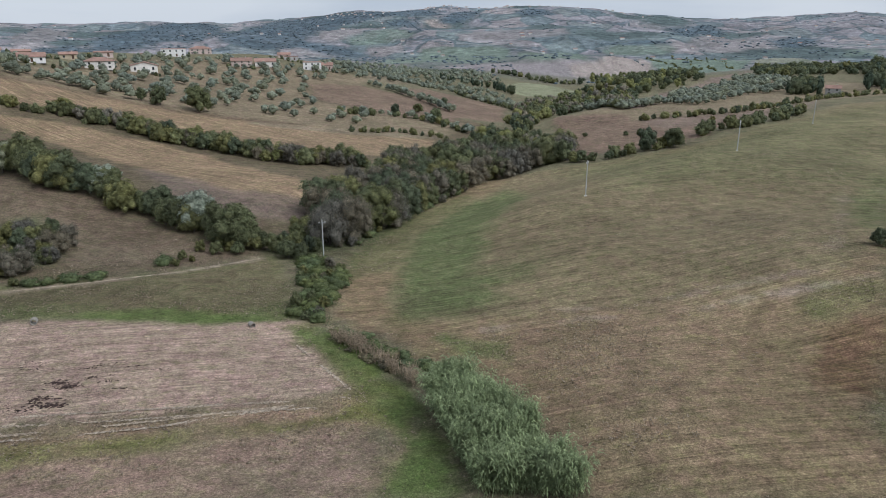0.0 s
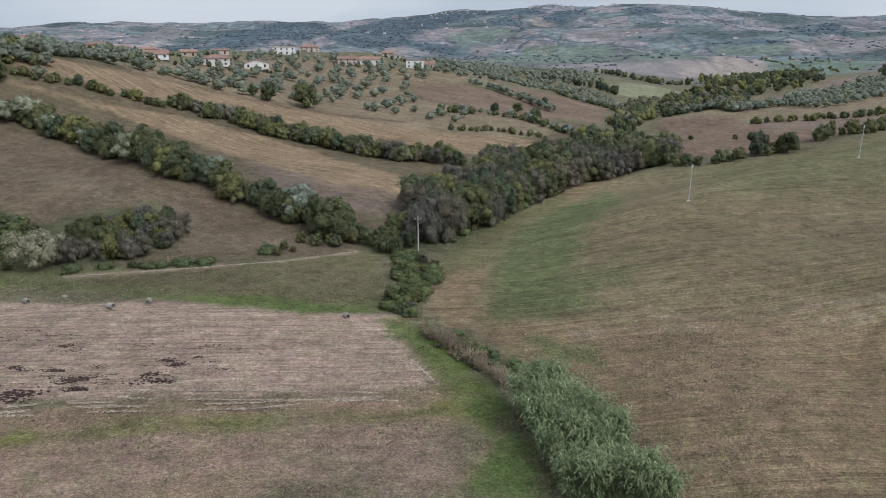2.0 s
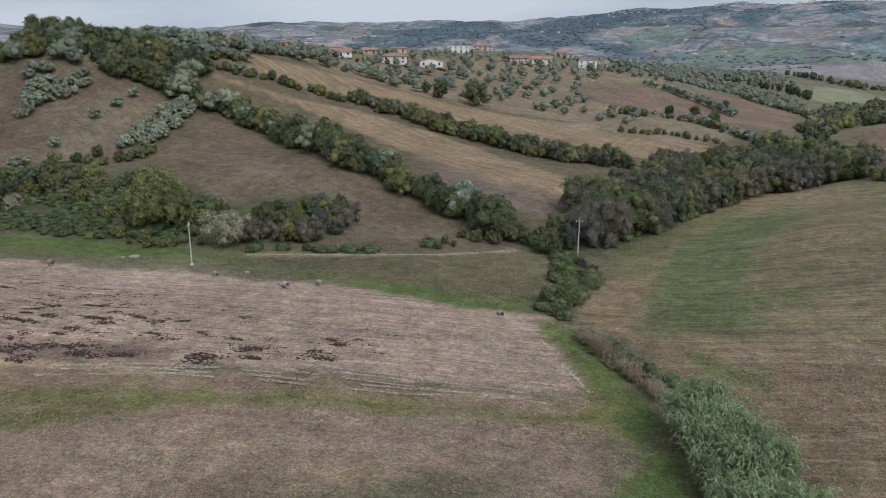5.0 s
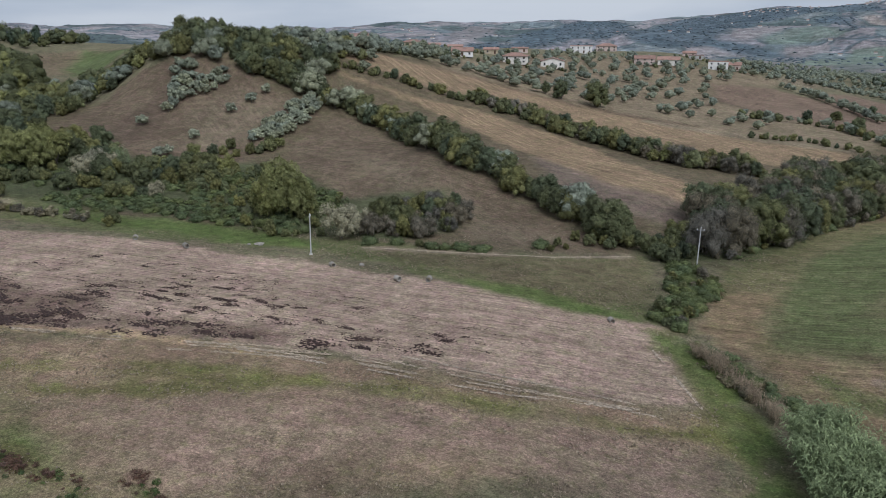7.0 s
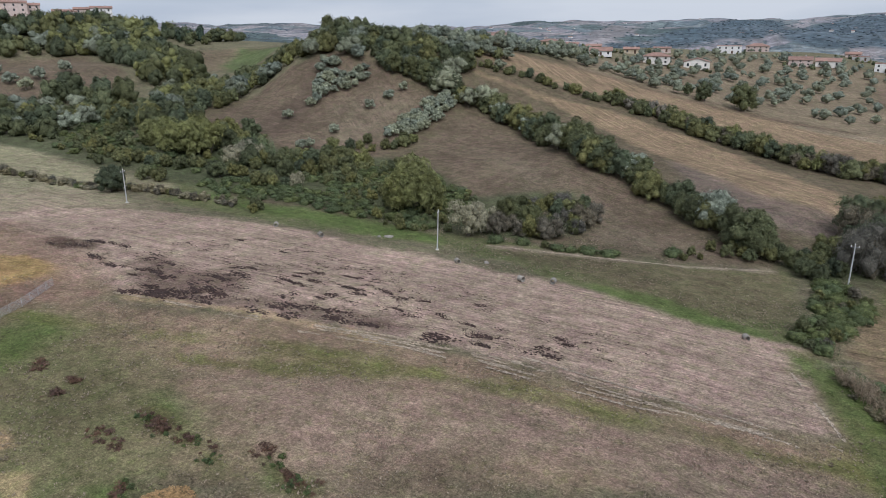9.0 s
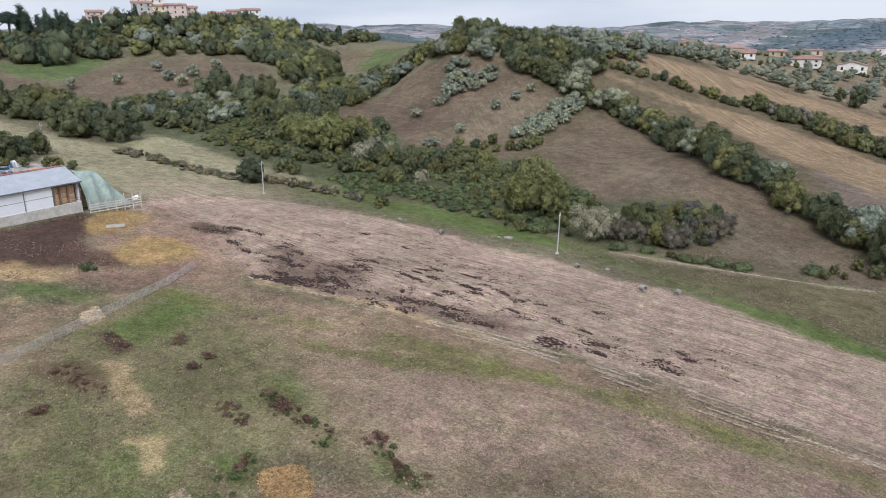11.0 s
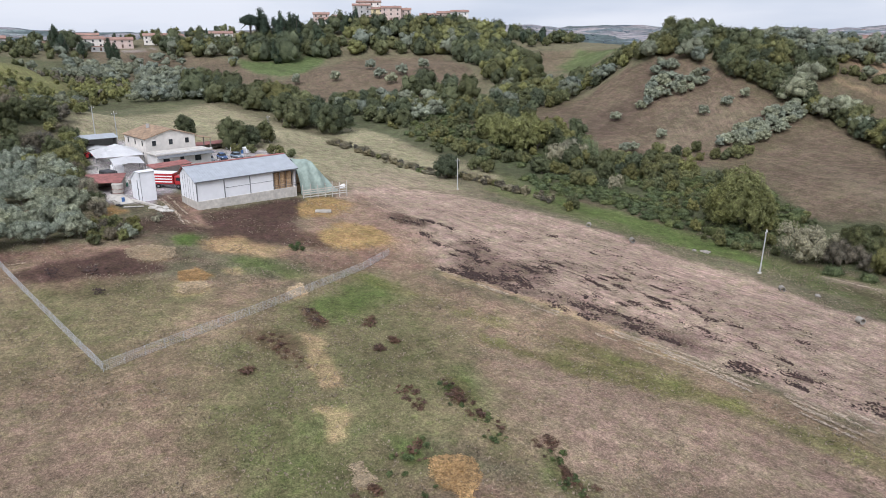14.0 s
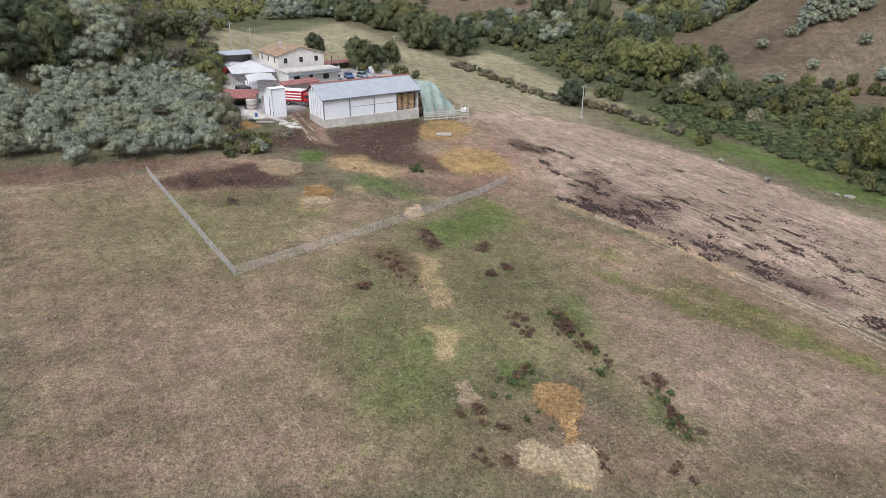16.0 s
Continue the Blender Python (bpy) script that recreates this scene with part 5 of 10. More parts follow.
def build_net_pile():
    """A heap of bales under a green shade net, sloping away from the barn's end."""
    ob = rest("covered_hay_pile", -148.6, 26.9, math.degrees(math.atan2(0.942, -0.335)), 3.0, "heap of hay under a draped green shade net", "hay pile")
    bm = bmesh.new()
    cols, rows = 22, 18
    grid = []
    for i in range(cols + 1):
        s = i / cols
        for j in range(rows + 1):
            t = j / rows
            crest = 7.9 * (1 - 0.18 * s) * (1 - max(0, s - 0.45) ** 1.3 * 1.9)
            prof = max(0.0, math.sin(math.pi * t)) ** 0.55
            z = max(-0.8, crest * prof - 0.6) + 0.3 * noise.noise((i * 0.5, j * 0.55, 3)) + 0.12 * noise.noise((i * 1.3, j * 1.2, 9))
            grid.append(bm.verts.new((0.25 + 9.5 * s, -0.2 + 8.6 * t + 0.3 * math.sin(i * 0.9), z)))
    for i in range(cols):
        for j in range(rows):
            k = i * (rows + 1) + j
            bm.faces.new((grid[k], grid[k + rows + 1], grid[k + rows + 2], grid[k + 1]))
    for f in bm.faces:
        f.smooth = True
    part("net", bm, GREEN_NET, ob)
    bm = bmesh.new()
    for i in range(3):
        for k in range(2 if i < 2 else 1):
            rod(bm, (1.3 + i * 2.2, 2.6, k * 1.9 + 0.9), (1.3 + i * 2.2, 5.6, k * 1.9 + 0.9), 0.9, sides=14)
    part("bale", bm, STRAW, ob)
    return ob


def build_pen():
    """Pen rail of upright stakes and boards at the barn's corner."""
    ob = rest("pen_fence", -145.3, 26.9, math.degrees(math.atan2(9.8, -1.4)), 2.7, "weathered timber pen fence with tall stakes", "fence")
    for k in range(7):
        x = k * 1.65
        part("post", rod(bmesh.new(), (x, 0, -0.5), (x + 0.03, 0, 3.0 + 0.2 * math.sin(k * 2.1)), 0.12, 0.10), PALE_WOOD, ob)
    for z in (0.35, 0.85, 1.35, 1.8):
        part("board", boxed(-0.1, -0.12, z, 9.9, -0.08, z + 0.22), PALE_WOOD, ob)
    bm = bmesh.new()
    slab(bm, [(8.2, 0.2, 1.2), (9.7, 0.2, 1.7), (9.7, 0.9, 2.2), (8.4, 0.8, 1.9)], 0.04)
    part("sheet", bm, WHITE_TARP, ob, "crumpled white plastic sheet")


def build_house():
    u = math.degrees(math.atan2(11.7, -4.7))
    ob = dwelling("farmhouse", -194.0, 0.1, 13.4, 12.6, 5.6, u + 90, PLASTER["cream"], OLD_TILES, 1.75, z=6.0,
                  label="two-storey cream farmhouse with a weathered clay-tile roof", floors=2)
    # lower wing along the gable, with a terrace on top
    wing = rest("farmhouse_wing", -181.0, 4.2, u, 5.9, "low white wing with a terrace against the farmhouse", "outbuilding")
    holes = [(1.5, 0.9, 1.6, 1.1), (5.6, 0.0, 1.0, 2.1), (9.3, 0.7, 1.6, 1.3)]
    front = part("wall", wall_with_holes(13.4, 2.9, 0.3, holes), PLASTER["white"], wing)
    front.matrix_basis = pose(-6.7, -2.6, 0)
    for h in holes:
        part("door" if h[1] == 0 else "window", boxed(h[0], 0.14, h[1], h[0] + h[2], 0.18, h[1] + h[3]), GLASS, front)
    for x in (-6.7, 6.4):
        part("wall", boxed(x, -2.3, -0.6, x + 0.3, 3.3, 2.9), PLASTER["white"], wing)
    deck = part("terrace", boxed(-7.1, -3.0, 2.9, 7.1, 3.3, 3.15, bevel=0.03), CONCRETE, wing)
    part("parapet", boxed(-7.1, -3.0, 3.15, 7.1, -2.85, 3.5, bevel=0.02), PLASTER["white"], deck)
    part("awning", slab(bmesh.new(), [(-6.9, -4.3, 2.35), (6.9, -4.3, 2.35), (6.9, -3.01, 2.8), (-6.9, -3.01, 2.8)], 0.08), STEEL, wing, "dark narrow sheet awning")
    # porch at the house's right side
    porch = rest("porch", -194.5, 9.6, u, 6.0, "small brown-roofed porch on posts beside the farmhouse", "porch")
    part("roof", slab(bmesh.new(), [(-0.2, -2.2, 4.4), (2.4, -2.2, 4.0), (2.4, 2.2, 4.0), (-0.2, 2.2, 4.4)], 0.15), OLD_TILES, porch)
    for s in (-2, 2):
        part("post", boxed(2.1, s - 0.1, -0.6, 2.3, s + 0.1, 4.05), WOOD, porch)
    return ob


def build_canopies():
    """White tarpaulin roofs on posts between the house and the grove."""
    for k, (x, y, w, d, tall, turn, peak) in enumerate(((-174.0, -7.4, 6.4, 10.0, 2.8, 8, 0.35), (-185.5, -10.0, 10.6, 12.5, 2.9, 10, 2.2), (-195.5, -15.0, 5.0, 6.0, 2.6, 10, 0.35))):
        ob = rest("canopy", x, y, turn, 5.6 + 0.2 * k, "white tarpaulin canopy roof on thin steel posts", "canopy", "white canopies in the yard")
        bm = bmesh.new()
        n = 8
        verts = {}
        for i in range(n + 1):
            for j in range(n + 1):
                sx, sy = (i / n - 0.5) * d, (j / n - 0.5) * w
                verts[i, j] = bm.verts.new((sx, sy, tall + peak * (1 - (max(abs(2 * i / n - 1), abs(2 * j / n - 1)) if peak > 1 else abs(2 * j / n - 1))) - 0.06 * abs(math.sin(i * math.pi / 4)) + 0.05 * noise.noise((i, j, k))))
        for i in range(n):
            for j in range(n):
                bm.faces.new((verts[i, j], verts[i + 1, j], verts[i + 1, j + 1], verts[i, j + 1]))
        made = bmesh.ops.solidify(bm, geom=bm.faces[:], thickness=0.04)
        part("roof", bm, WHITE_TARP, ob)
        for sx in (-d / 2 + 0.1, 0, d / 2 - 0.1):
            for sy in (-w / 2 + 0.1, w / 2 - 0.1):
                part("post", rod(bmesh.new(), (sx, sy, -0.4), (sx, sy, tall - 0.02), 0.05), STEEL, ob)


def build_side_shed():
    """Tall narrow store clad in white sheets, its gable towards the ramp."""
    ob = rest("panel_shed", -152.7, -6.2, math.degrees(math.atan2(2.8, 6.4)), 4.2, "tall narrow shed clad in white sheets", "shed")
    long, deep, low, tall = 4.3, 3.0, 3.9, 5.9
    for k in range(4):
        x0, x1 = k * long / 4 + 0.03, (k + 1) * long / 4 - 0.03
        za, zb = low + (tall - low) * min(1, x0 / (long * 0.55)), low + (tall - low) * min(1, x1 / (long * 0.55))
        part("panel", slab(bmesh.new(), [(x0, 0.0, -0.5), (x1, 0.0, -0.5), (x1, 0.0, zb), (x0, 0.0, za)], 0.06), PANEL, ob, "white sheet panel with dents")
        part("panel", slab(bmesh.new(), [(x0, deep, -0.5), (x1, deep, -0.5), (x1, deep, zb), (x0, deep, za)], 0.06), PANEL, ob)
    part("panel", boxed(-0.06, 0.08, -0.5, 0.0, deep - 0.08, low - 0.05), PANEL, ob)
    part("panel", boxed(long, 0.08, -0.5, long + 0.06, deep - 0.08, tall - 0.05), PANEL, ob)
    part("roof", slab(bmesh.new(), [(-0.3, -0.25, low - 0.05), (long * 0.55, -0.25, tall + 0.03), (long * 0.55, deep + 0.25, tall + 0.03), (-0.3, deep + 0.25, low - 0.05)], 0.07), PANEL, ob)
    part("roof", slab(bmesh.new(), [(long * 0.55, -0.25, tall + 0.03), (long + 0.3, -0.25, tall + 0.03), (long + 0.3, deep + 0.25, tall + 0.03), (long * 0.55, deep + 0.25, tall + 0.03)], 0.07), PANEL, ob)
    part("pipe", rod(bmesh.new(), (3.1, -0.14, 0.2), (3.1, -0.14, 4.2), 0.05), STEEL, ob, "grey downpipe")
    part("bracket", boxed(2.8, -0.2, 2.4, 3.4, -0.1, 2.55), STEEL, ob)


def build_truck():
    """Livestock truck: slatted red body, white roof, cab."""
    ob = rest("livestock_truck", -160.3, 0.6, 62, 4.4, "red livestock truck with white slatted sides and a white cab", "truck")
    part("chassis", boxed(-3.6, -0.9, 0.6, 3.9, 0.9, 0.95, bevel=0.03), STEEL, ob)
    body = part("body", boxed(-3.7, -1.15, 0.95, 1.9, 1.15, 3.2, bevel=0.05), RED_PAINT, ob)
    for z in (1.35, 1.95, 2.55):
        for s in (-1, 1):
            part("slat", boxed(-3.5, s * 1.15 - 0.03, z, 1.7, s * 1.15 + 0.03, z + 0.25), WHITE_PAINT, body)
    part("roof", boxed(-3.75, -1.2, 3.2, 1.95, 1.2, 3.42, bevel=0.05), WHITE_PAINT, body)
    cab = part("cab", boxed(2.05, -1.1, 0.8, 3.9, 1.1, 2.75, bevel=0.18), RED_PAINT, ob)
    part("windscreen", boxed(3.87, -0.95, 1.7, 3.93, 0.95, 2.45, bevel=0.02), GLASS, cab)
    for s in (-1, 1):
        part("window", boxed(2.5, s * 1.1 - 0.02, 1.75, 3.5, s * 1.1 + 0.02, 2.4), GLASS, cab)
        part("headlight", boxed(3.88, s * 0.8 - 0.15, 1.0, 3.94, s * 0.8 + 0.15, 1.2), WHITE_PAINT, cab)
        for x in (-2.6, -1.6, 2.9):
            wheel = part("wheel", rod(bmesh.new(), (x, s * 0.78, 0.48), (x, s * 1.08, 0.48), 0.48, sides=18), RUBBER, ob)
            part("rim", rod(bmesh.new(), (x, s * 1.06, 0.48), (x, s * 1.1, 0.48), 0.25, sides=14), STEEL, wheel)


def build_car(x, y, turn, paint, label):
    ob = rest("car", x, y, turn, None, label, "car", "cars parked in the yard")
    bm = boxed(-2.05, -0.85, 0.35, 2.05, 0.85, 0.95, bevel=0.18)
    body = part("body", bm, paint, ob)
    bm = bmesh.new()
    block(bm, -1.6, -0.75, 0.95, 0.95, 0.75, 1.48)
    for v in bm.verts:
        if v.co.z > 1.2:
            v.co.x = v.co.x * 0.72 - 0.05
            v.co.y *= 0.86
    part("cabin", bm, GLASS, ob)
    part("roof", boxed(-1.15, -0.62, 1.46, 0.62, 0.62, 1.53, bevel=0.02), paint, ob)
    for s in (-1, 1):
        part("headlight", boxed(2.0, s * 0.6 - 0.15, 0.62, 2.07, s * 0.6 + 0.15, 0.78), WHITE_PAINT, body)
        for wx in (-1.3, 1.3):
            wheel = part("wheel", rod(bmesh.new(), (wx, s * 0.7, 0.32), (wx, s * 0.88, 0.32), 0.32, sides=16), RUBBER, ob)
            part("rim", rod(bmesh.new(), (wx, s * 0.86, 0.32), (wx, s * 0.9, 0.32), 0.18, sides=12), STEEL, wheel)
    return ob


def build_shed(name, x, y, w, d, low, tall, turn, roof, wall, label, z=None):
    """A lean-to: posts, back wall of boards, and a single sloping roof."""
    ob = rest(name, x, y, turn, z, label, "shed")
    part("roof", slab(bmesh.new(), [(-w / 2 - 0.3, -d / 2 - 0.3, low), (w / 2 + 0.3, -d / 2 - 0.3, low), (w / 2 + 0.3, d / 2 + 0.3, tall), (-w / 2 - 0.3, d / 2 + 0.3, tall)], 0.08), roof, ob)
    part("wall", boxed(-w / 2, d / 2 - 0.15, -0.5, w / 2, d / 2, tall - 0.1), wall, ob)
    for s in (-1, 1):
        part("wall", boxed(s * w / 2 - 0.08, -d / 2 + 0.8, -0.5, s * w / 2 + 0.08, d / 2 - 0.15, low - 0.02), wall, ob)
        part("post", boxed(s * (w / 2 - 0.1) - 0.08, -d / 2, -0.5, s * (w / 2 - 0.1) + 0.08, -d / 2 + 0.16, low - 0.02), WOOD, ob)
    return ob


def utility_pole(x, y, tall, turn, lean=0.0):
    ob = rest("utility_pole", x, y, turn, None, "pale concrete electricity pole with a short cross-arm", "utility pole", "poles of the power line")
    ob.matrix_basis = ob.matrix_basis @ pose(0, 0, 0, lean, lean * 0.6, 0)
    part("shaft", rod(bmesh.new(), (0, 0, -0.8), (0, 0, tall), 0.145, 0.09, 10), POLE_CONCRETE, ob)
    arm = part("cross_arm", boxed(-0.7, -0.06, tall - 0.5, 0.7, 0.06, tall - 0.38), STEEL, ob)
    for s in (-0.6, 0.0, 0.6):
        part("insulator", rod(bmesh.new(), (s, 0, tall - 0.38 if s else tall), (s, 0, tall - 0.14 if s else tall + 0.24), 0.07, 0.05), PLASTER["white"], arm)
    part("footing", boxed(-0.3, -0.3, -0.5, 0.3, 0.3, 0.12, bevel=0.05), CONCRETE, ob)
    return ob


def mesh_fence(*line):
    """Stock fence: a stake every few metres and woven wire between."""
    ob = rest("stock_fence", *line[0], label="low wire-mesh stock fence on thin pale stakes", category="fence")
    ox, oy = line[0]
    oz = height(ox, oy)
    wire = bmesh.new()
    for (ax, ay), (bx, by) in zip(line, line[1:]):
        n = max(1, round(math.hypot(bx - ax, by - ay) / 2.4))
        for k in range(n):
            x, y = ax + (bx - ax) * k / n, ay + (by - ay) * k / n
            x2, y2 = ax + (bx - ax) * (k + 1) / n, ay + (by - ay) * (k + 1) / n
            z, z2 = height(x, y) - oz, height(x2, y2) - oz
            part("stake", rod(bmesh.new(), (x - ox, y - oy, z - 0.3), (x - ox, y - oy, z + 1.22), 0.028, 0.025, 6), POLE_CONCRETE, ob)
            for h in (0.1, 0.3, 0.5, 0.7, 0.9, 1.1, 1.2):
                rod(wire, (x - ox, y - oy, z + h), (x2 - ox, y2 - oy, z2 + h), 0.013, sides=3)
            for q in range(10):
                t = (q + 0.5) / 10
                px, py, pz = x + (x2 - x) * t - ox, y + (y2 - y) * t - oy, z + (z2 - z) * t
                rod(wire, (px, py, pz + 0.05), (px, py, pz + 1.2), 0.013, sides=3)
    part("wire_mesh", wire, POLE_CONCRETE, ob, "grey woven wire mesh")


build_barn()
build_hay()
build_net_pile()
build_pen()
build_house()
build_canopies()
build_side_shed()
build_truck()
build_car(-187, 14.5, 15, rough_material("blue_car_paint", (0.06, 0.12, 0.26), 0.35, 0.1, 1.0, bump=0.0), "small blue car parked on the gravel yard")
build_car(-188, 18.2, 25, rough_material("grey_blue_car_paint", (0.22, 0.28, 0.34), 0.35, 0.1, 1.0, bump=0.0), "grey-blue car parked on the gravel yard")
build_car(-184.5, 11.3, 5, rough_material("pale_car_paint", (0.40, 0.43, 0.46), 0.35, 0.1, 1.0, bump=0.0), "pale grey car parked on the gravel yard")
build_shed("rusty_shed", -160, -12.6, 9.0, 5.5, 2.0, 2.8, 82, RUST, WOOD, "low open shed with a rusty red sheet roof")
build_shed("red_roofed_shed", -171.5, 1.5, 9.0, 3.0, 2.2, 2.6, 117, RUST, PLASTER["white"], "long low white shed with a dark red roof")
build_shed("grey_shed", -200, -15.5, 10.0, 5.0, 2.4, 2.9, 105, BLUE_SHEET, PLASTER["grey"], "grey lean-to with a pale sheet roof")
build_shed("tool_shed", -205, 21.5, 3.0, 2.2, 2.3, 2.5, 110, STEEL, PANEL, "small white cabin shed with a flat roof")
build_shed("open_shed", -203, 12.5, 9.0, 3.0, 1.5, 1.8, 110, RUST, WOOD, "low rusty-roofed timber store")


def yard_slab(x, y, w, d, thick, turn, label, category):
    ob = tagged(new("concrete_slab"), label, category, "slabs by the yard")
    ob.matrix_basis = pose(x, y, height(x, y) + 0.05, 2, 3, turn)
    part("slab", boxed(-w / 2, -d / 2, -0.15, w / 2, d / 2, thick, bevel=0.04), CONCRETE, ob)


for spot in ((-141.5, -1.2, 2.4, 1.1, 0.15, 30), (-142.6, -0.4, 2.0, 1.0, 0.3, 12), (-143.5, -2.6, 1.6, 0.9, 0.2, 70), (-140.6, 0.4, 1.4, 0.8, 0.18, 55)):
    yard_slab(*spot, "broken pale concrete slab lying in the mud", "slab")
yard_slab(-146.5, -3.8, 9.0, 0.5, 0.35, 38, "low pale concrete kerb along the muddy ramp", "kerb")
yard_slab(-151.5, -9.0, 8.0, 3.5, 0.12, 20, "cracked concrete apron strewn with rubbish", "slab")


# ---- clutter of the yard ----
YARD = random.Random(8)
BLUE_PLASTIC = rough_material("blue_plastic", (0.05, 0.13, 0.30), 0.5, 0.15, 1.0, bump=0.05)
GREEN_PLASTIC = rough_material("green_plastic", (0.05, 0.20, 0.13), 0.5, 0.15, 1.0, bump=0.05)
BLACK_SHEET = rough_material("black_plastic_sheet", (0.03, 0.03, 0.033), 0.5, 0.2, 1.0, bump=0.1)


def placed(name, x, y, turn, label, category, group=""):
    return rest(name, x, y, turn, None, label, category, group)


def drum(x, y, paint, colour):
    ob = placed("oil_drum", x, y, YARD.uniform(0, 360), "%s drum standing in the yard" % colour, "drum", "drums in the yard")
    part("shell", rod(bmesh.new(), (0, 0, 0), (0, 0, 0.9), 0.3, sides=14), paint, ob)
    for z in (0.28, 0.6, 0.88):
        part("hoop", rod(bmesh.new(), (0, 0, z), (0, 0, z + 0.03), 0.315, sides=14), paint, ob)


def pallet_stack(x, y, turn, high):
    ob = placed("pallet_stack", x, y, turn, "stack of weathered timber pallets", "pallets", "pallets in the yard")
    for k in range(high):
        z = k * 0.15
        for i in range(3):
            part("bearer", boxed(-0.6, -0.5 + i * 0.45, z, 0.6, -0.4 + i * 0.45, z + 0.1), WOOD, ob)
        for i in range(5):
            part("slat", boxed(-0.6 + i * 0.26, -0.5, z + 0.1, -0.44 + i * 0.26, 0.5, z + 0.13), PALE_WOOD, ob)


def water_tank(x, y, turn):
    ob = placed("water_tank", x, y, turn, "white plastic water tank in a steel cage", "tank", "tanks in the yard")
    part("tank", boxed(-0.55, -0.5, 0.15, 0.55, 0.5, 1.1, bevel=0.08), WHITE_PAINT, ob)
    for k in range(5):
        for s in (-1, 1):
            part("bar", boxed(-0.58 + 0.28 * k, s * 0.53 - 0.015, 0.1, -0.55 + 0.28 * k, s * 0.53 + 0.015, 1.15), STEEL, ob)
    part("base", boxed(-0.6, -0.55, 0, 0.6, 0.55, 0.14), WOOD, ob)


def round_vat(x, y):
    ob = placed("round_vat", x, y, 0, "round tan vat with a pale rim in the yard", "vat")
    part("shell", rod(bmesh.new(), (0, 0, -0.2), (0, 0, 2.1), 1.05, 1.12, sides=20), PALE_WOOD, ob)
    for z in (0.3, 1.1):
        part("hoop", rod(bmesh.new(), (0, 0, z), (0, 0, z + 0.08), 1.12 + 0.03 * z, sides=20), RUST, ob)
    part("lid", rod(bmesh.new(), (0, 0, 2.1), (0, 0, 2.24), 1.18, 1.1, sides=20), CONCRETE, ob, "pale grey lid")


def trough(x, y, turn, long=3.0):
    ob = placed("feed_trough", x, y, turn, "pale concrete feed trough on the ground", "trough", "troughs in the yard")
    part("floor", boxed(-long / 2, -0.35, 0, long / 2, 0.35, 0.12), CONCRETE, ob)
    for s in (-1, 1):
        part("side", boxed(-long / 2, s * 0.35 - 0.06, 0.12, long / 2, s * 0.35 + 0.06, 0.5), CONCRETE, ob)
        part("end", boxed(s * long / 2 - 0.06, -0.29, 0.12, s * long / 2 + 0.06, 0.29, 0.5), CONCRETE, ob)


def plank_pile(x, y, turn):
    ob = placed("plank_pile", x, y, turn, "loose pile of old planks and poles", "planks", "planks in the yard")
    for k in range(9):
        a, b = YARD.uniform(-0.5, 0.5), YARD.uniform(-0.15, 0.15)
        p = part("plank", boxed(-1.7, a - 0.08, 0.05 * (k % 4), 1.7 + YARD.uniform(-0.5, 0.5), a + 0.08, 0.05 * (k % 4) + 0.045), PALE_WOOD if k % 2 else WOOD, ob)
        p.matrix_basis = pose(0, 0, 0, 0, 0, math.degrees(b))


def tyre(x, y):
    ob = placed("old_tyre", x, y, 0, "worn black tyre lying flat", "tyre", "tyres in the yard")
    bm = bmesh.new()
    ring = []
    for i in range(16):
        a = i * math.pi / 8
        ring.append([bm.verts.new(((0.36 + 0.14 * math.cos(q * math.pi / 3)) * math.cos(a), (0.36 + 0.14 * math.cos(q * math.pi / 3)) * math.sin(a), 0.13 + 0.12 * math.sin(q * math.pi / 3))) for q in range(6)])
    for i in range(16):
        for q in range(6):
            bm.faces.new((ring[i][q], ring[(i + 1) % 16][q], ring[(i + 1) % 16][(q + 1) % 6], ring[i][(q + 1) % 6]))
    part("tread", bm, RUBBER, ob)


def covered_stack(x, y, turn, w, d, h, sheet, label):
    """Goods under a tied-down sheet."""
    ob = placed("covered_stack", x, y, turn, label, "stack", "covered stacks in the yard")
    bm = boxed(-w / 2, -d / 2, -0.1, w / 2, d / 2, h, bevel=min(0.18, h * 0.3))
    bmesh.ops.subdivide_edges(bm, edges=bm.edges[:], cuts=2, use_grid_fill=True)
    for v in bm.verts:
        v.co += 0.12 * noise.noise_vector(v.co * 0.9 + Vector((x, y, 0)))
    part("sheet", bm, sheet, ob)
    for s in (-0.25, 0.25):
        part("strap", boxed(s * w - 0.03, -d / 2 - 0.1, 0, s * w + 0.03, -d / 2 - 0.06, h * 0.9), STEEL, ob)


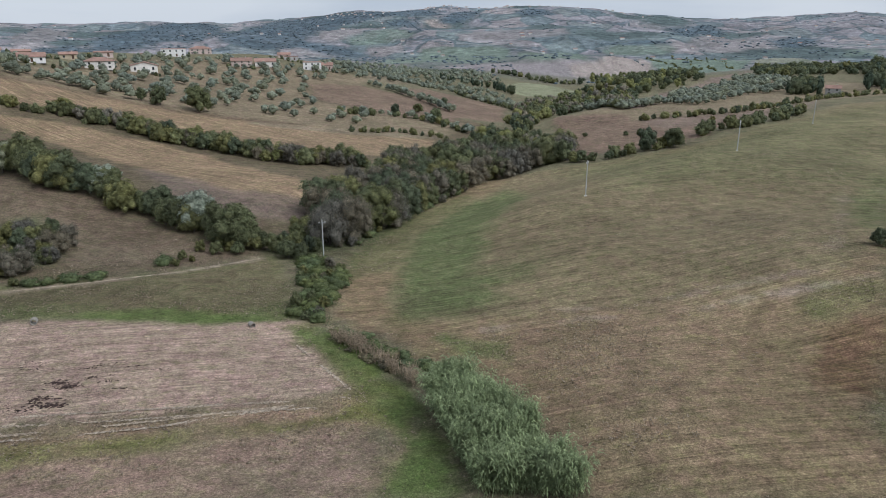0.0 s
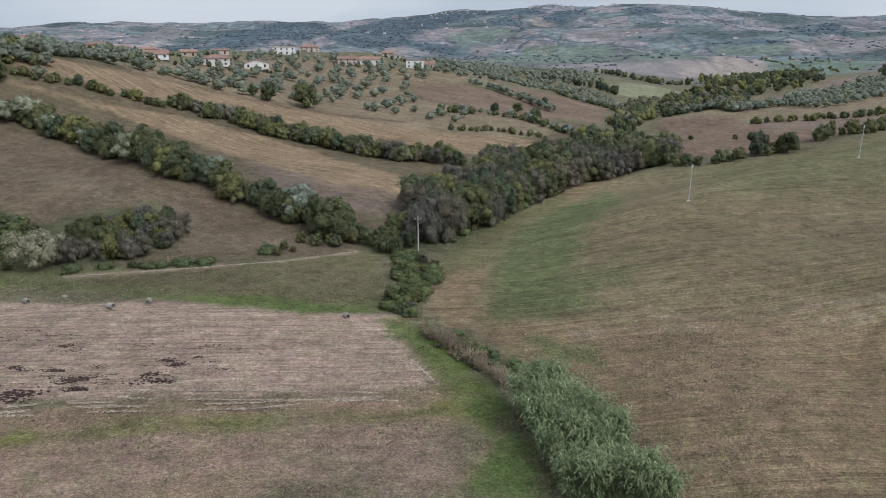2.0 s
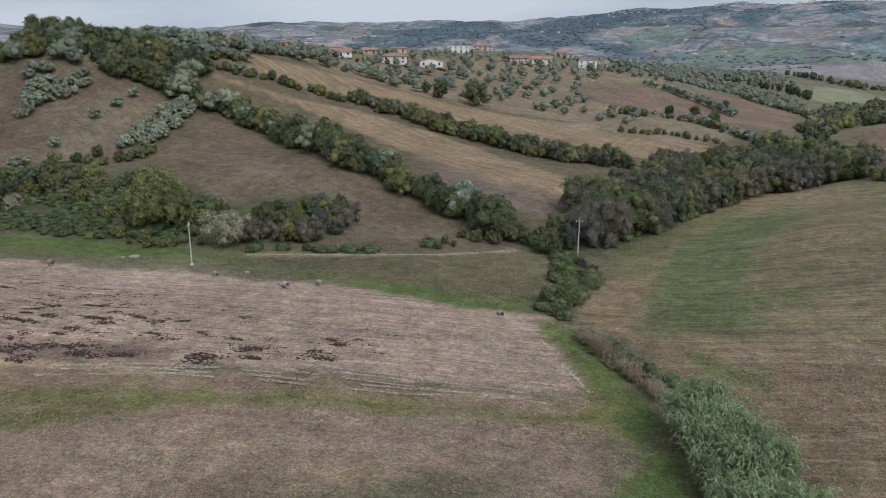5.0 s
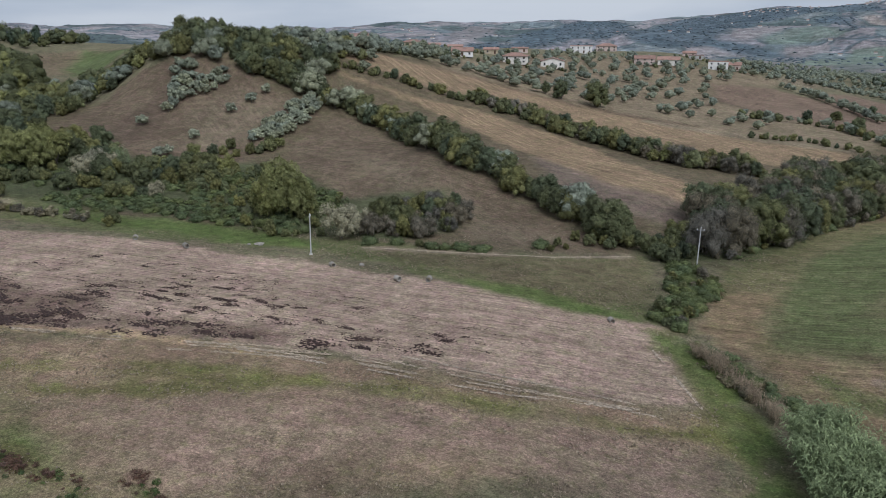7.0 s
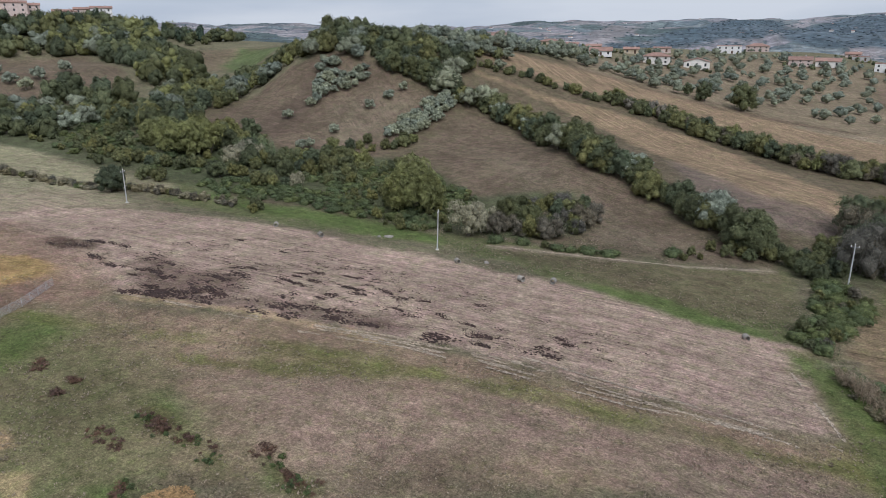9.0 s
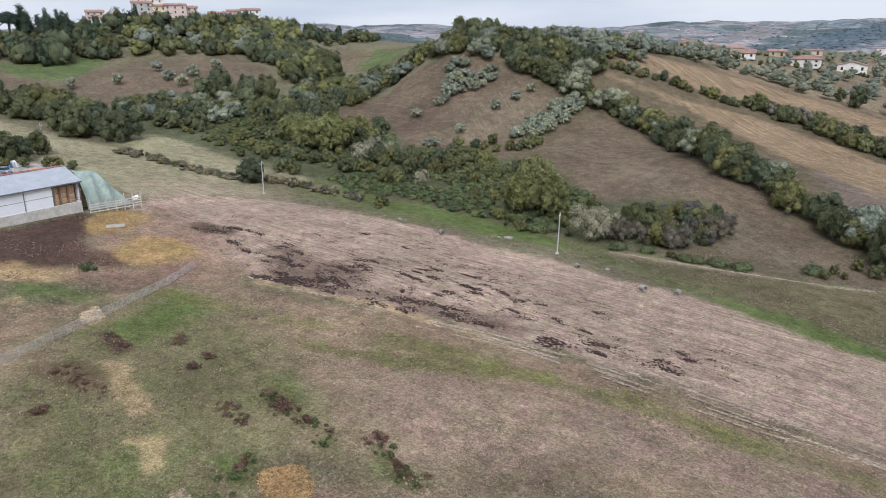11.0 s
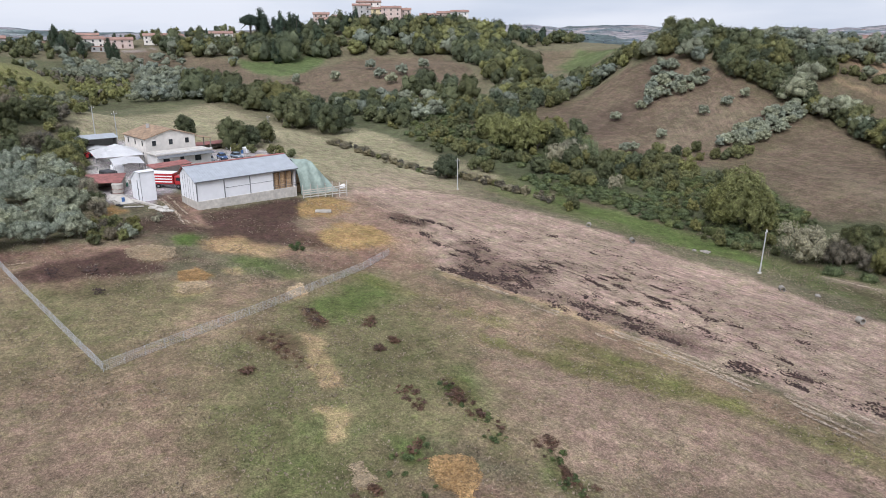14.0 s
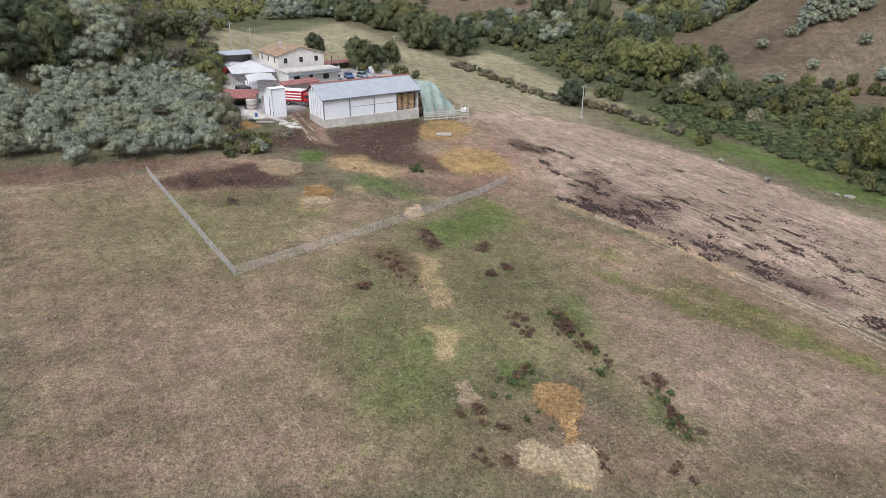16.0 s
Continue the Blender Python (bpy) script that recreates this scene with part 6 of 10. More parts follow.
def build_tractor():
    ob = placed("tractor", -190.5, -16.0, 70, "small red tractor parked by the canopies", "tractor")
    part("bonnet", boxed(0.2, -0.4, 0.7, 2.0, 0.4, 1.45, bevel=0.1), RED_PAINT, ob)
    part("mudguard", boxed(-1.1, -0.95, 1.1, 0.1, -0.55, 1.5, bevel=0.08), RED_PAINT, ob)
    part("mudguard", boxed(-1.1, 0.55, 1.1, 0.1, 0.95, 1.5, bevel=0.08), RED_PAINT, ob)
    part("seat", boxed(-0.8, -0.3, 1.1, -0.3, 0.3, 1.4, bevel=0.06), RUBBER, ob)
    part("exhaust", rod(bmesh.new(), (1.2, 0.2, 1.4), (1.2, 0.2, 2.2), 0.04), STEEL, ob)
    for s in (-1, 1):
        for x, r in ((-0.5, 0.75), (1.5, 0.45)):
            w = part("wheel", rod(bmesh.new(), (x, s * 0.6, r), (x, s * 0.95, r), r, sides=18), RUBBER, ob)
            part("rim", rod(bmesh.new(), (x, s * 0.93, r), (x, s * 0.97, r), r * 0.55, sides=14), RED_PAINT, w)


build_tractor()
for x, y, paint, colour in ((-162.2, -7.6, GREEN_PLASTIC, "green"), (-163.0, -8.3, GREEN_PLASTIC, "green"), (-166.5, -9.0, BLUE_PLASTIC, "blue"), (-149.5, -8.0, BLUE_PLASTIC, "blue"),
                            (-170.2, -4.6, RUST, "rusty"), (-171.0, -5.2, RUST, "rusty"), (-196.0, 20.5, BLUE_PLASTIC, "blue"), (-158.2, -8.8, WHITE_PAINT, "white")):
    drum(x, y, paint, colour)
for x, y, turn, high in ((-165.0, -6.6, 20, 5), (-168.8, -8.6, 60, 3), (-152.4, -11.5, 35, 2), (-180.0, 21.5, 10, 4), (-178.5, 19.4, 50, 2)):
    pallet_stack(x, y, turn, high)
for x, y, turn in ((-202.3, 17.5, 20), (-199.5, 18.4, 35), (-166.8, -4.8, 10), (-197.2, 22.6, 5)):
    water_tank(x, y, turn)
for x, y, turn in ((-148.6, -9.5, 20), (-134.0, 28.6, 70), (-150.4, -12.2, 40)):
    trough(x, y, turn)
for x, y, turn in ((-144.8, -6.2, 80), (-155.0, -9.4, 15), (-190.5, 22.0, 60), (-160.4, -5.0, 120)):
    plank_pile(x, y, turn)
for x, y in ((-146.2, -8.4), (-146.9, -8.9), (-157.0, -10.2), (-169.5, -6.6), (-183.0, 22.4)):
    tyre(x, y)
round_vat(-156.2, -9.1)
covered_stack(-171.8, -11.5, 30, 4.0, 2.4, 1.5, BLACK_SHEET, "low stack under a black plastic sheet")
covered_stack(-198.1, 22.1, 20, 3.0, 1.8, 1.4, PANEL, "low stack under a pale plastic sheet")
covered_stack(-186.5, 24.5, 40, 3.6, 2.0, 1.2, STRAW, "low heap of straw bales by the barn")
covered_stack(-176.5, -9.8, 10, 3.2, 2.6, 1.6, WHITE_TARP, "stack under a white tarpaulin")
covered_stack(-163.8, -3.0, 62, 4.4, 2.2, 2.9, WHITE_TARP, "tall load under a white tarpaulin beside the truck")


def lump(rng, squash, rough_by, fine=2):
    bm = bmesh.new()
    bmesh.ops.create_icosphere(bm, subdivisions=fine, radius=1)
    k = rng.uniform(0, 50)
    for v in bm.verts:
        v.co *= 1 + rough_by * noise.noise(v.co * 2.3 + Vector((k, k, 0))) + rough_by * 0.4 * noise.noise(v.co * 6 + Vector((0, k, k)))
        v.co.z *= squash
    return bm


def lump_mesh(name, rng, squash, rough_by, material):
    me = bpy.data.meshes.new(name)
    bm = lump(rng, squash, rough_by)
    bm.to_mesh(me)
    bm.free()
    me.materials.append(material)
    return me


SCATTER = random.Random(23)
STONES = [lump_mesh("stone", SCATTER, 0.75, 0.3, STONE) for _ in range(3)]


def heap_mesh(clods):
    """Many small ragged clods, drawn out along the way the spreader went."""
    rng = np.random.default_rng(clods)
    vs, fs, at = [], [], 0
    for k in range(clods):
        v, f = BALLS[k % len(BALLS)]
        s = rng.uniform(0.05, 0.13) * (1.5 if k < 6 else 1)
        size = np.array((s * rng.uniform(1.2, 2.4), s, s * rng.uniform(0.5, 1.0)))
        spot = np.array((rng.normal(0, 0.95), rng.normal(0, 0.34), size[2] * 0.25))
        vs.append(v * size + spot)
        fs.append(f + at)
        at += len(v)
    me = bpy.data.meshes.new("manure")
    me.from_pydata(np.concatenate(vs).tolist(), [], np.concatenate(fs).tolist())
    me.materials.append(MANURE)
    return me


def rough_balls():
    """Ragged little eight-sided lumps."""
    rng = np.random.default_rng(31)
    corners = np.array([(1, 0, 0), (-1, 0, 0), (0, 1, 0), (0, -1, 0), (0, 0, 1), (0, 0, -1)], float)
    sides = np.array([(a, b, c) if (a == 0) == (b == 2) == (c == 4) else (b, a, c) for a in (0, 1) for b in (2, 3) for c in (4, 5)])
    return [(corners * rng.uniform(0.6, 1.4, (6, 1)) + rng.normal(0, 0.15, (6, 3)), sides) for _ in range(6)]


HEAP_RUN = 17.0  # the way the spreader went
BALLS = rough_balls()
HEAPS = [heap_mesh(n) for n in (60, 70, 80, 95, 110)]


def manure_heap(x, y, size=1.0):
    """A spread heap of manure lying on the soil."""
    ob = tagged(new("manure_heap"), "low spread heap of dark brown manure on the soil", "manure heap", "manure heaps on the fields")
    layer = tagged(new("dung_layer", SCATTER.choice(HEAPS)), kind="stuff")
    layer.parent = ob
    s = size * SCATTER.uniform(0.65, 0.95)
    ob.matrix_basis = Matrix.LocRotScale((x, y, height(x, y)), Euler((0, 0, radians(HEAP_RUN + SCATTER.uniform(-14, 14)))), (s * 1.1, s * SCATTER.uniform(0.9, 1.4), s))


def straw_litter(tone, count, *outline):
    """Loose straw strewn over a patch of ground, deepest in the middle."""
    rng = np.random.default_rng(count + int(abs(outline[0][0])))
    xs, ys = np.array([p[0] for p in outline]), np.array([p[1] for p in outline])
    x, y = rng.uniform(xs.min() - 0.3, xs.max() + 0.3, count * 4), rng.uniform(ys.min() - 0.3, ys.max() + 0.3, count * 4)
    d = inside(x, y, list(outline)) + 0.8 * (lattice(x, y, 1.0, 71) - 0.5)
    ok = np.flatnonzero(d > rng.uniform(-0.3, 0.25, len(d)))[:count]
    x, y, d = x[ok], y[ok], d[ok]
    n = len(x)
    z = ground_height(x, y) + 0.05 + np.clip(d, 0, 1.0) * 0.09 * rng.uniform(0.3, 1.0, n) + 0.1 * lattice(x, y, 1.1, 72) * (d > 0)
    a, tilt = rng.uniform(0, 6.28, n), rng.uniform(-0.1, 0.1, n)
    along = np.stack([np.cos(a), np.sin(a), tilt], 1) * rng.uniform(0.06, 0.15, (n, 1))
    across = np.stack([-np.sin(a), np.cos(a), rng.uniform(-0.1, 0.1, n)], 1) * rng.uniform(0.018, 0.036, (n, 1))
    c = np.stack([x, y, z], 1)
    v = np.stack([c - along - across, c - along + across, c + along + across, c + along - across], 1).reshape(-1, 3)
    i = np.arange(n)[:, None] * 4
    name = "straw_patch"
    me = bpy.data.meshes.new(name)
    me.from_pydata(v.tolist(), [], (i + np.arange(4)).tolist())
    me.materials.append(LOOSE_STRAW[tone])
    tagged(new(name, me), "patch of loose %s straw strewn on the grass" % tone, "straw", "straw patches in the meadow")


def wheel_rut(wide, dense, *line):
    """Pale flattened grass along a wheel rut."""
    rng = np.random.default_rng(int(abs(line[0][0] * 7 + line[0][1])))
    pts = []
    for (ax, ay), (bx, by) in zip(line, line[1:]):
        n = int(math.hypot(bx - ax, by - ay) * dense)
        t = rng.uniform(0, 1, n)
        nx, ny = (by - ay) / math.hypot(bx - ax, by - ay), -(bx - ax) / math.hypot(bx - ax, by - ay)
        off = rng.normal(0, wide * 0.8, n) + 0.2 * (lattice(ax + t * (bx - ax), ay + t * (by - ay), 9, 81) - 0.5)
        a = math.atan2(by - ay, bx - ax) + rng.normal(0, 0.5, n)
        pts.append(np.stack([ax + t * (bx - ax) + nx * off, ay + t * (by - ay) + ny * off, a], 1))
    x, y, a = np.concatenate(pts).T
    keep = lattice(x, y, 4.0, 82) > 0.3
    x, y, a = x[keep], y[keep], a[keep]
    n = len(x)
    z = ground_height(x, y) + 0.04
    along = np.stack([np.cos(a), np.sin(a), rng.uniform(-0.04, 0.04, n)], 1) * rng.uniform(0.08, 0.24, (n, 1))
    across = np.stack([-np.sin(a), np.cos(a), rng.uniform(-0.06, 0.06, n)], 1) * rng.uniform(0.03, 0.06, (n, 1))
    c = np.stack([x, y, z], 1)
    v = np.stack([c - along - across, c - along + across, c + along + across, c + along - across], 1).reshape(-1, 3)
    me = bpy.data.meshes.new("wheel_rut")
    me.from_pydata(v.tolist(), [], (np.arange(n)[:, None] * 4 + np.arange(4)).tolist())
    me.materials.append(RUT_GRASS)
    tagged(new("wheel_rut", me), "pale flattened dry grass along a wheel rut", "wheel rut", kind="stuff")


RUT_GRASS = leaf_material("flattened_dry_grass", (0.330, 0.262, 0.192), (0.460, 0.375, 0.285), 0.1, 0.2)
LOOSE_STRAW = {"pale": leaf_material("pale_straw", (0.37, 0.275, 0.165), (0.57, 0.445, 0.29), 0.1, 0.15),
               "golden": leaf_material("golden_straw", (0.30, 0.175, 0.075), (0.52, 0.335, 0.15), 0.1, 0.15)}


def field_stone(x, y):
    ob = tagged(new("field_stone", SCATTER.choice(STONES)), "rounded pale stone lying at the field edge", "stone", "stones at the field edge")
    s = SCATTER.uniform(0.32, 0.55)
    ob.matrix_basis = Matrix.LocRotScale((x, y, height(x, y) + 0.2 * s), Euler((0, 0, SCATTER.uniform(0, 6))), (s * 1.2, s, s))




def dung_scatter(count, *outline):
    """Scraps of manure thrown over a field, in short streaks along the spreader's way."""
    rng = np.random.default_rng(count)
    xs, ys = np.array([p[0] for p in outline]), np.array([p[1] for p in outline])
    x, y = rng.uniform(xs.min(), xs.max(), count * 5), rng.uniform(ys.min(), ys.max(), count * 5)
    keep = np.flatnonzero((inside(x, y, list(outline)) > 2) & (lattice(x, y, 18, 95) + rng.uniform(-0.3, 0.3, len(x)) > 0.45))[:count]
    c, d = math.cos(radians(HEAP_RUN)), math.sin(radians(HEAP_RUN))
    vs, fs, at = [], [], 0
    for k in keep:
        n, run = int(rng.integers(5, 14)), rng.uniform(0.25, 0.9)
        for q in range(n):
            v, f = BALLS[int(rng.integers(6))]
            u, w, s = rng.normal(0, run), rng.normal(0, 0.1), rng.uniform(0.04, 0.1)
            px, py = x[k] + u * c - w * d, y[k] + u * d + w * c
            vs.append(v * s * np.array((1.3, 1.0, 0.8)) + np.array((px, py, 0)))
            fs.append(f + at)
            at += 6
    v = np.concatenate(vs)
    v[:, 2] += np.repeat(ground_height(v[3::6, 0], v[3::6, 1]), 6) + 0.05
    me = bpy.data.meshes.new("dung_scraps")
    me.from_pydata(v.tolist(), [], np.concatenate(fs).tolist())
    me.materials.append(MANURE)
    tagged(new("dung_scraps", me), "small scraps of dark manure thrown over the bare field", "manure", kind="stuff")
# the power line across the valley, and the poles of the farm
utility_pole(-23.8, 132.9, 7.6, 20, 0)
utility_pole(31.9, 153, 7.8, 60, 0)
utility_pole(77.1, 182.8, 7.8, 60, 0)
utility_pole(123.1, 234.8, 7.6, 60, 0)
utility_pole(-85.1, 93.4, 7.6, 120, 1.2)
utility_pole(-153.8, 66.1, 7.4, 120, 0)
utility_pole(-211.3, 30.2, 7.9, 120, 0)
utility_pole(-206.7, -10.4, 7.9, 120, 0)
utility_pole(-208.2, -15.7, 8.2, 120, 0)
utility_pole(-406.5, -4.8, 7.3, 120, 0)
mesh_fence((-116.3, -24.2), (-94.4, -15.3), (-76.9, -8.4), (-86.1, 6.4), (-100.7, 27.4), (-106.5, 33.5))
def concrete_pipe(x, y, turn, wide, long):
    """A short length of drain pipe lying on its side: a thick ring with a rim."""
    ob = rest("concrete_pipe", x, y, turn, height(x, y) - 0.06, "weathered pale concrete pipe section lying in the field", "pipe", "pipe sections at the field edge")
    sides = 20

    def shell(outer, inner, y0, y1):
        bm = bmesh.new()
        rings = []
        for r, yy in ((outer, y0), (outer, y1), (inner, y1), (inner, y0)):
            rings.append([bm.verts.new((r * math.cos(k * 2 * math.pi / sides), yy, wide / 2 + r * math.sin(k * 2 * math.pi / sides))) for k in range(sides)])
        for a, b in zip(rings, rings[1:] + rings[:1]):
            for k in range(sides):
                bm.faces.new((a[k], a[(k + 1) % sides], b[(k + 1) % sides], b[k]))
        return bm

    part("barrel", shell(wide / 2 - 0.03, wide / 2 - 0.13, -long / 2, long / 2 - 0.12), STONE, ob)
    part("rim", shell(wide / 2, wide / 2 - 0.13, long / 2 - 0.12, long / 2), STONE, ob)


for spot in ((-76.8, 89.6, 60, 0.95, 1.0), (-63.2, 90.0, 75, 1.0, 1.0), (-59.0, 93.2, 20, 1.0, 1.0), (-28.4, 95.8, 40, 0.9, 0.9), (-106.0, 82.3, 70, 1.0, 1.1), (-117.4, 79.9, 50, 1.0, 1.0)):
    concrete_pipe(*spot)
# stones along the field edge
field_stone(-97.4, 93.4)
field_stone(-98.1, 92.5)
field_stone(-99, 91.3)
field_stone(-73.3, 93.4)
field_stone(-97.3, 92.7)
# heaps of manure on the field and in the meadow
manure_heap(-111.1, 50.5, 1.1)
manure_heap(-106.2, 49.4, 1)
manure_heap(-91.5, 45.1, 1.4)
manure_heap(-94.4, 43.1, 1.5)
manure_heap(-87.6, 46.5, 1.2)
manure_heap(-89.3, 49.8, 1)
manure_heap(-97.4, 59, 1)
manure_heap(-96.1, 60.2, 1)
manure_heap(-94.8, 56.8, 1.2)
manure_heap(-92, 59.4, 0.8)
manure_heap(-86.1, 60.8, 1.1)
manure_heap(-84.6, 60.8, 1)
manure_heap(-88.4, 63, 1)
manure_heap(-88.6, 64.8, 1)
manure_heap(-87.6, 66.8, 1)
manure_heap(-89.3, 60.1, 1)
manure_heap(-88, 60.6, 1)
manure_heap(-84.6, 63.8, 1)
manure_heap(-79.2, 65.9, 1)
manure_heap(-77.7, 66.3, 1)
manure_heap(-76, 65.3, 1)
manure_heap(-73.3, 65.6, 1.1)
manure_heap(-81.7, 69.9, 0.8)
manure_heap(-113.7, 51.6, 1.2)
manure_heap(-111.4, 52.2, 1.2)
manure_heap(-107.3, 51.5, 1.3)
manure_heap(-111.2, 49.4, 1)
manure_heap(-106.5, 46.2, 1.4)
manure_heap(-104.2, 47.6, 1.4)
manure_heap(-101.2, 46.9, 1.4)
manure_heap(-104.8, 44.1, 1.2)
manure_heap(-98.6, 43.6, 1.4)
manure_heap(-95.6, 44, 1.6)
manure_heap(-93.8, 44.3, 1.4)
manure_heap(-95.2, 42.2, 1.5)
manure_heap(-97.5, 41.1, 1.2)
manure_heap(-98.7, 39.7, 1.2)
manure_heap(-96.2, 48.5, 1.4)
manure_heap(-93.2, 48.1, 1.3)
manure_heap(-93.3, 46.4, 1.2)
manure_heap(-95.6, 50.8, 1.4)
manure_heap(-91.9, 49.9, 1.4)
manure_heap(-96.4, 53.6, 1.2)
manure_heap(-94.4, 53.7, 1.3)
manure_heap(-90.6, 53.1, 1.4)
manure_heap(-88.2, 53.4, 1.3)
manure_heap(-85.5, 50.8, 1.4)
manure_heap(-84.4, 51.8, 1.2)
manure_heap(-88.4, 49.5, 1.2)
manure_heap(-88.8, 47.6, 1)
manure_heap(-98.7, 50.3, 1)
manure_heap(-102, 50, 1)
manure_heap(-81.5, 49.4, 1.5)
manure_heap(-79.3, 50.1, 1.4)
manure_heap(-81.5, 52.5, 1.4)
manure_heap(-79.9, 52.8, 1.4)
manure_heap(-79.6, 54, 1.3)
manure_heap(-78.2, 54.8, 1.4)
manure_heap(-76.8, 55.6, 1.4)
manure_heap(-76.3, 56.7, 1.2)
manure_heap(-76.5, 51.7, 1.4)
manure_heap(-75.8, 53, 1.3)
manure_heap(-83.4, 55.8, 1.1)
manure_heap(-70.1, 56.5, 1.4)
manure_heap(-71.7, 56.3, 1.3)
manure_heap(-66.9, 58.1, 1.5)
manure_heap(-74.1, 57.4, 1.2)
manure_heap(-71.1, 58.8, 1.2)
manure_heap(-116, 43.9, 1.3)
manure_heap(-117.7, 43.4, 1.2)
manure_heap(-111.5, 43.6, 1.1)
manure_heap(-109.6, 44.4, 1)
manure_heap(-120.7, 50.4, 1.2)
manure_heap(-123.5, 49.8, 1)
manure_heap(-126.7, 46.7, 1.2)
manure_heap(-126.1, 48.2, 1)
manure_heap(-78.6, 71.7, 1)
manure_heap(-77.7, 69.1, 0.8)
manure_heap(-74.9, 68.9, 1)
manure_heap(-73.3, 69, 1)
manure_heap(-70.5, 68, 1)
manure_heap(-78.3, 59.8, 1)
manure_heap(-78.2, 61.8, 1)
manure_heap(-92.3, 56.2, 1.1)
manure_heap(-95.6, 55.4, 1)
manure_heap(-83.3, 69.5, 0.7)
manure_heap(-67.8, 65.3, 1.1)
manure_heap(-65.8, 64.4, 1)
manure_heap(-67, 70.4, 0.7)
manure_heap(-60.8, 75.3, 1.1)
manure_heap(-57.2, 68.9, 1.1)
manure_heap(-61.9, 68.4, 1)
manure_heap(-57.9, 62.2, 1.5)
manure_heap(-56.6, 63, 1.5)
manure_heap(-57, 61.2, 1.2)
manure_heap(-53.7, 67.1, 1.1)
manure_heap(-51.9, 68.4, 1.1)
manure_heap(-51.8, 65.2, 1)
manure_heap(-48.9, 66.9, 1.1)
manure_heap(-47, 67.4, 1.3)
manure_heap(-45.9, 70.4, 1.1)
manure_heap(-44.7, 69.2, 1.2)
manure_heap(-43.3, 69, 1)
manure_heap(-46, 74.6, 1)
manure_heap(-44.1, 73.8, 1)
manure_heap(-53.6, 70.7, 1)
manure_heap(-52.7, 70.8, 1)
manure_heap(-42.6, 76.4, 0.7)
manure_heap(-64.2, 65, 1)
manure_heap(-113.2, 68.7, 0.8)
manure_heap(-107.9, 68.7, 0.7)
manure_heap(-105.3, 64.7, 0.7)
manure_heap(-101.7, 70.1, 0.6)
manure_heap(-98.9, 72.1, 0.6)
manure_heap(-95.5, 72.5, 0.7)
manure_heap(-117.3, 60.3, 0.7)
manure_heap(-82.5, 57.6, 0.9)
manure_heap(-87.2, 15.8, 1)
manure_heap(-83.6, 16.3, 1)
manure_heap(-102.5, -10.3, 1.2)
manure_heap(-111.4, -11.7, 1.6)
manure_heap(-111.7, -16.8, 1.5)
manure_heap(-58.2, -15.6, 0.5)
manure_heap(-124.9, 32.1, 0.8)
manure_heap(-126.4, 43.2, 1.2)
manure_heap(-125, 44.5, 1.2)
manure_heap(-128.4, 41, 1)
# houses along the ridge
dwelling("country_house", -190.4, 335.2, 11.186, 7.4, 2.4, 30, PLASTER["white"], rise=1.8, floors=1, label="one-storey white-walled hillside house with a red tiled roof", group="houses on the ridge")
dwelling("country_house", -204.9, 352.8, 8.084, 6, 2.4, 30, PLASTER["ochre"], rise=0.91, floors=1, label="one-storey ochre-walled hillside house with a red tiled roof", group="houses on the ridge")
dwelling("country_house", -193.7, 374.9, 8.366, 6, 2.4, 27, PLASTER["ochre"], rise=1.1, floors=1, label="one-storey ochre-walled hillside house with a red tiled roof", group="houses on the ridge")
dwelling("country_house", -170.4, 358.6, 13.536, 8.9, 3.68, 25, PLASTER["cream"], rise=1.8, floors=2, hip=True, label="two-storey cream-walled hillside house with a red tiled roof", group="houses on the ridge")
dwelling("country_house", -190.6, 407.6, 9.588, 6.3, 2.4, 25, PLASTER["pink"], rise=0.63, floors=1, label="one-storey pink-walled hillside house with a red tiled roof", group="houses on the ridge")
dwelling("country_house", -156.2, 376.9, 12.126, 13, 3.28, 113, PLASTER["cream"], rise=1.8, floors=1, label="one-storey cream-walled hillside house with a red tiled roof", group="houses on the ridge")
dwelling("country_house", -177.5, 478.1, 15.134, 10, 4.56, 20, PLASTER["white"], rise=1.5, floors=2, flat=True, label="two-storey white-walled hillside house with a flat roof", group="houses on the ridge")
dwelling("country_house", -178, 533.1, 15.322, 10.1, 3.76, 18, PLASTER["pink"], rise=1.8, floors=2, hip=True, label="two-storey pink-walled hillside house with a red tiled roof", group="houses on the ridge")
dwelling("country_house", -130.3, 468.2, 12.878, 8.5, 3.36, 16, PLASTER["pink"], rise=1.8, floors=2, label="two-storey pink-walled hillside house with a red tiled roof", group="houses on the ridge")
dwelling("country_house", -117.4, 477.8, 13.442, 8.9, 3.2, 14, PLASTER["cream"], rise=1.8, floors=1, label="one-storey cream-walled hillside house with a red tiled roof", group="houses on the ridge")
dwelling("country_house", -116, 529.4, 9.024, 6, 2.4, 12, PLASTER["pink"], rise=1.4, floors=1, label="one-storey pink-walled hillside house with a red tiled roof", group="houses on the ridge")
dwelling("country_house", -109.3, 520.6, 9.682, 6.4, 2.4, 12, PLASTER["grey"], rise=1.5, floors=1, flat=True, label="one-storey grey-walled hillside house with a flat roof", group="houses on the ridge")
dwelling("country_house", -89.1, 492, 12.126, 8, 5.04, 10, PLASTER["white"], rise=1.5, floors=2, flat=True, label="two-storey white-walled hillside house with a flat roof", group="houses on the ridge")
dwelling("country_house", -82.1, 507.4, 9.024, 6, 3.04, 9, PLASTER["pink"], rise=1.8, floors=1, label="one-storey pink-walled hillside house with a red tiled roof", group="houses on the ridge")
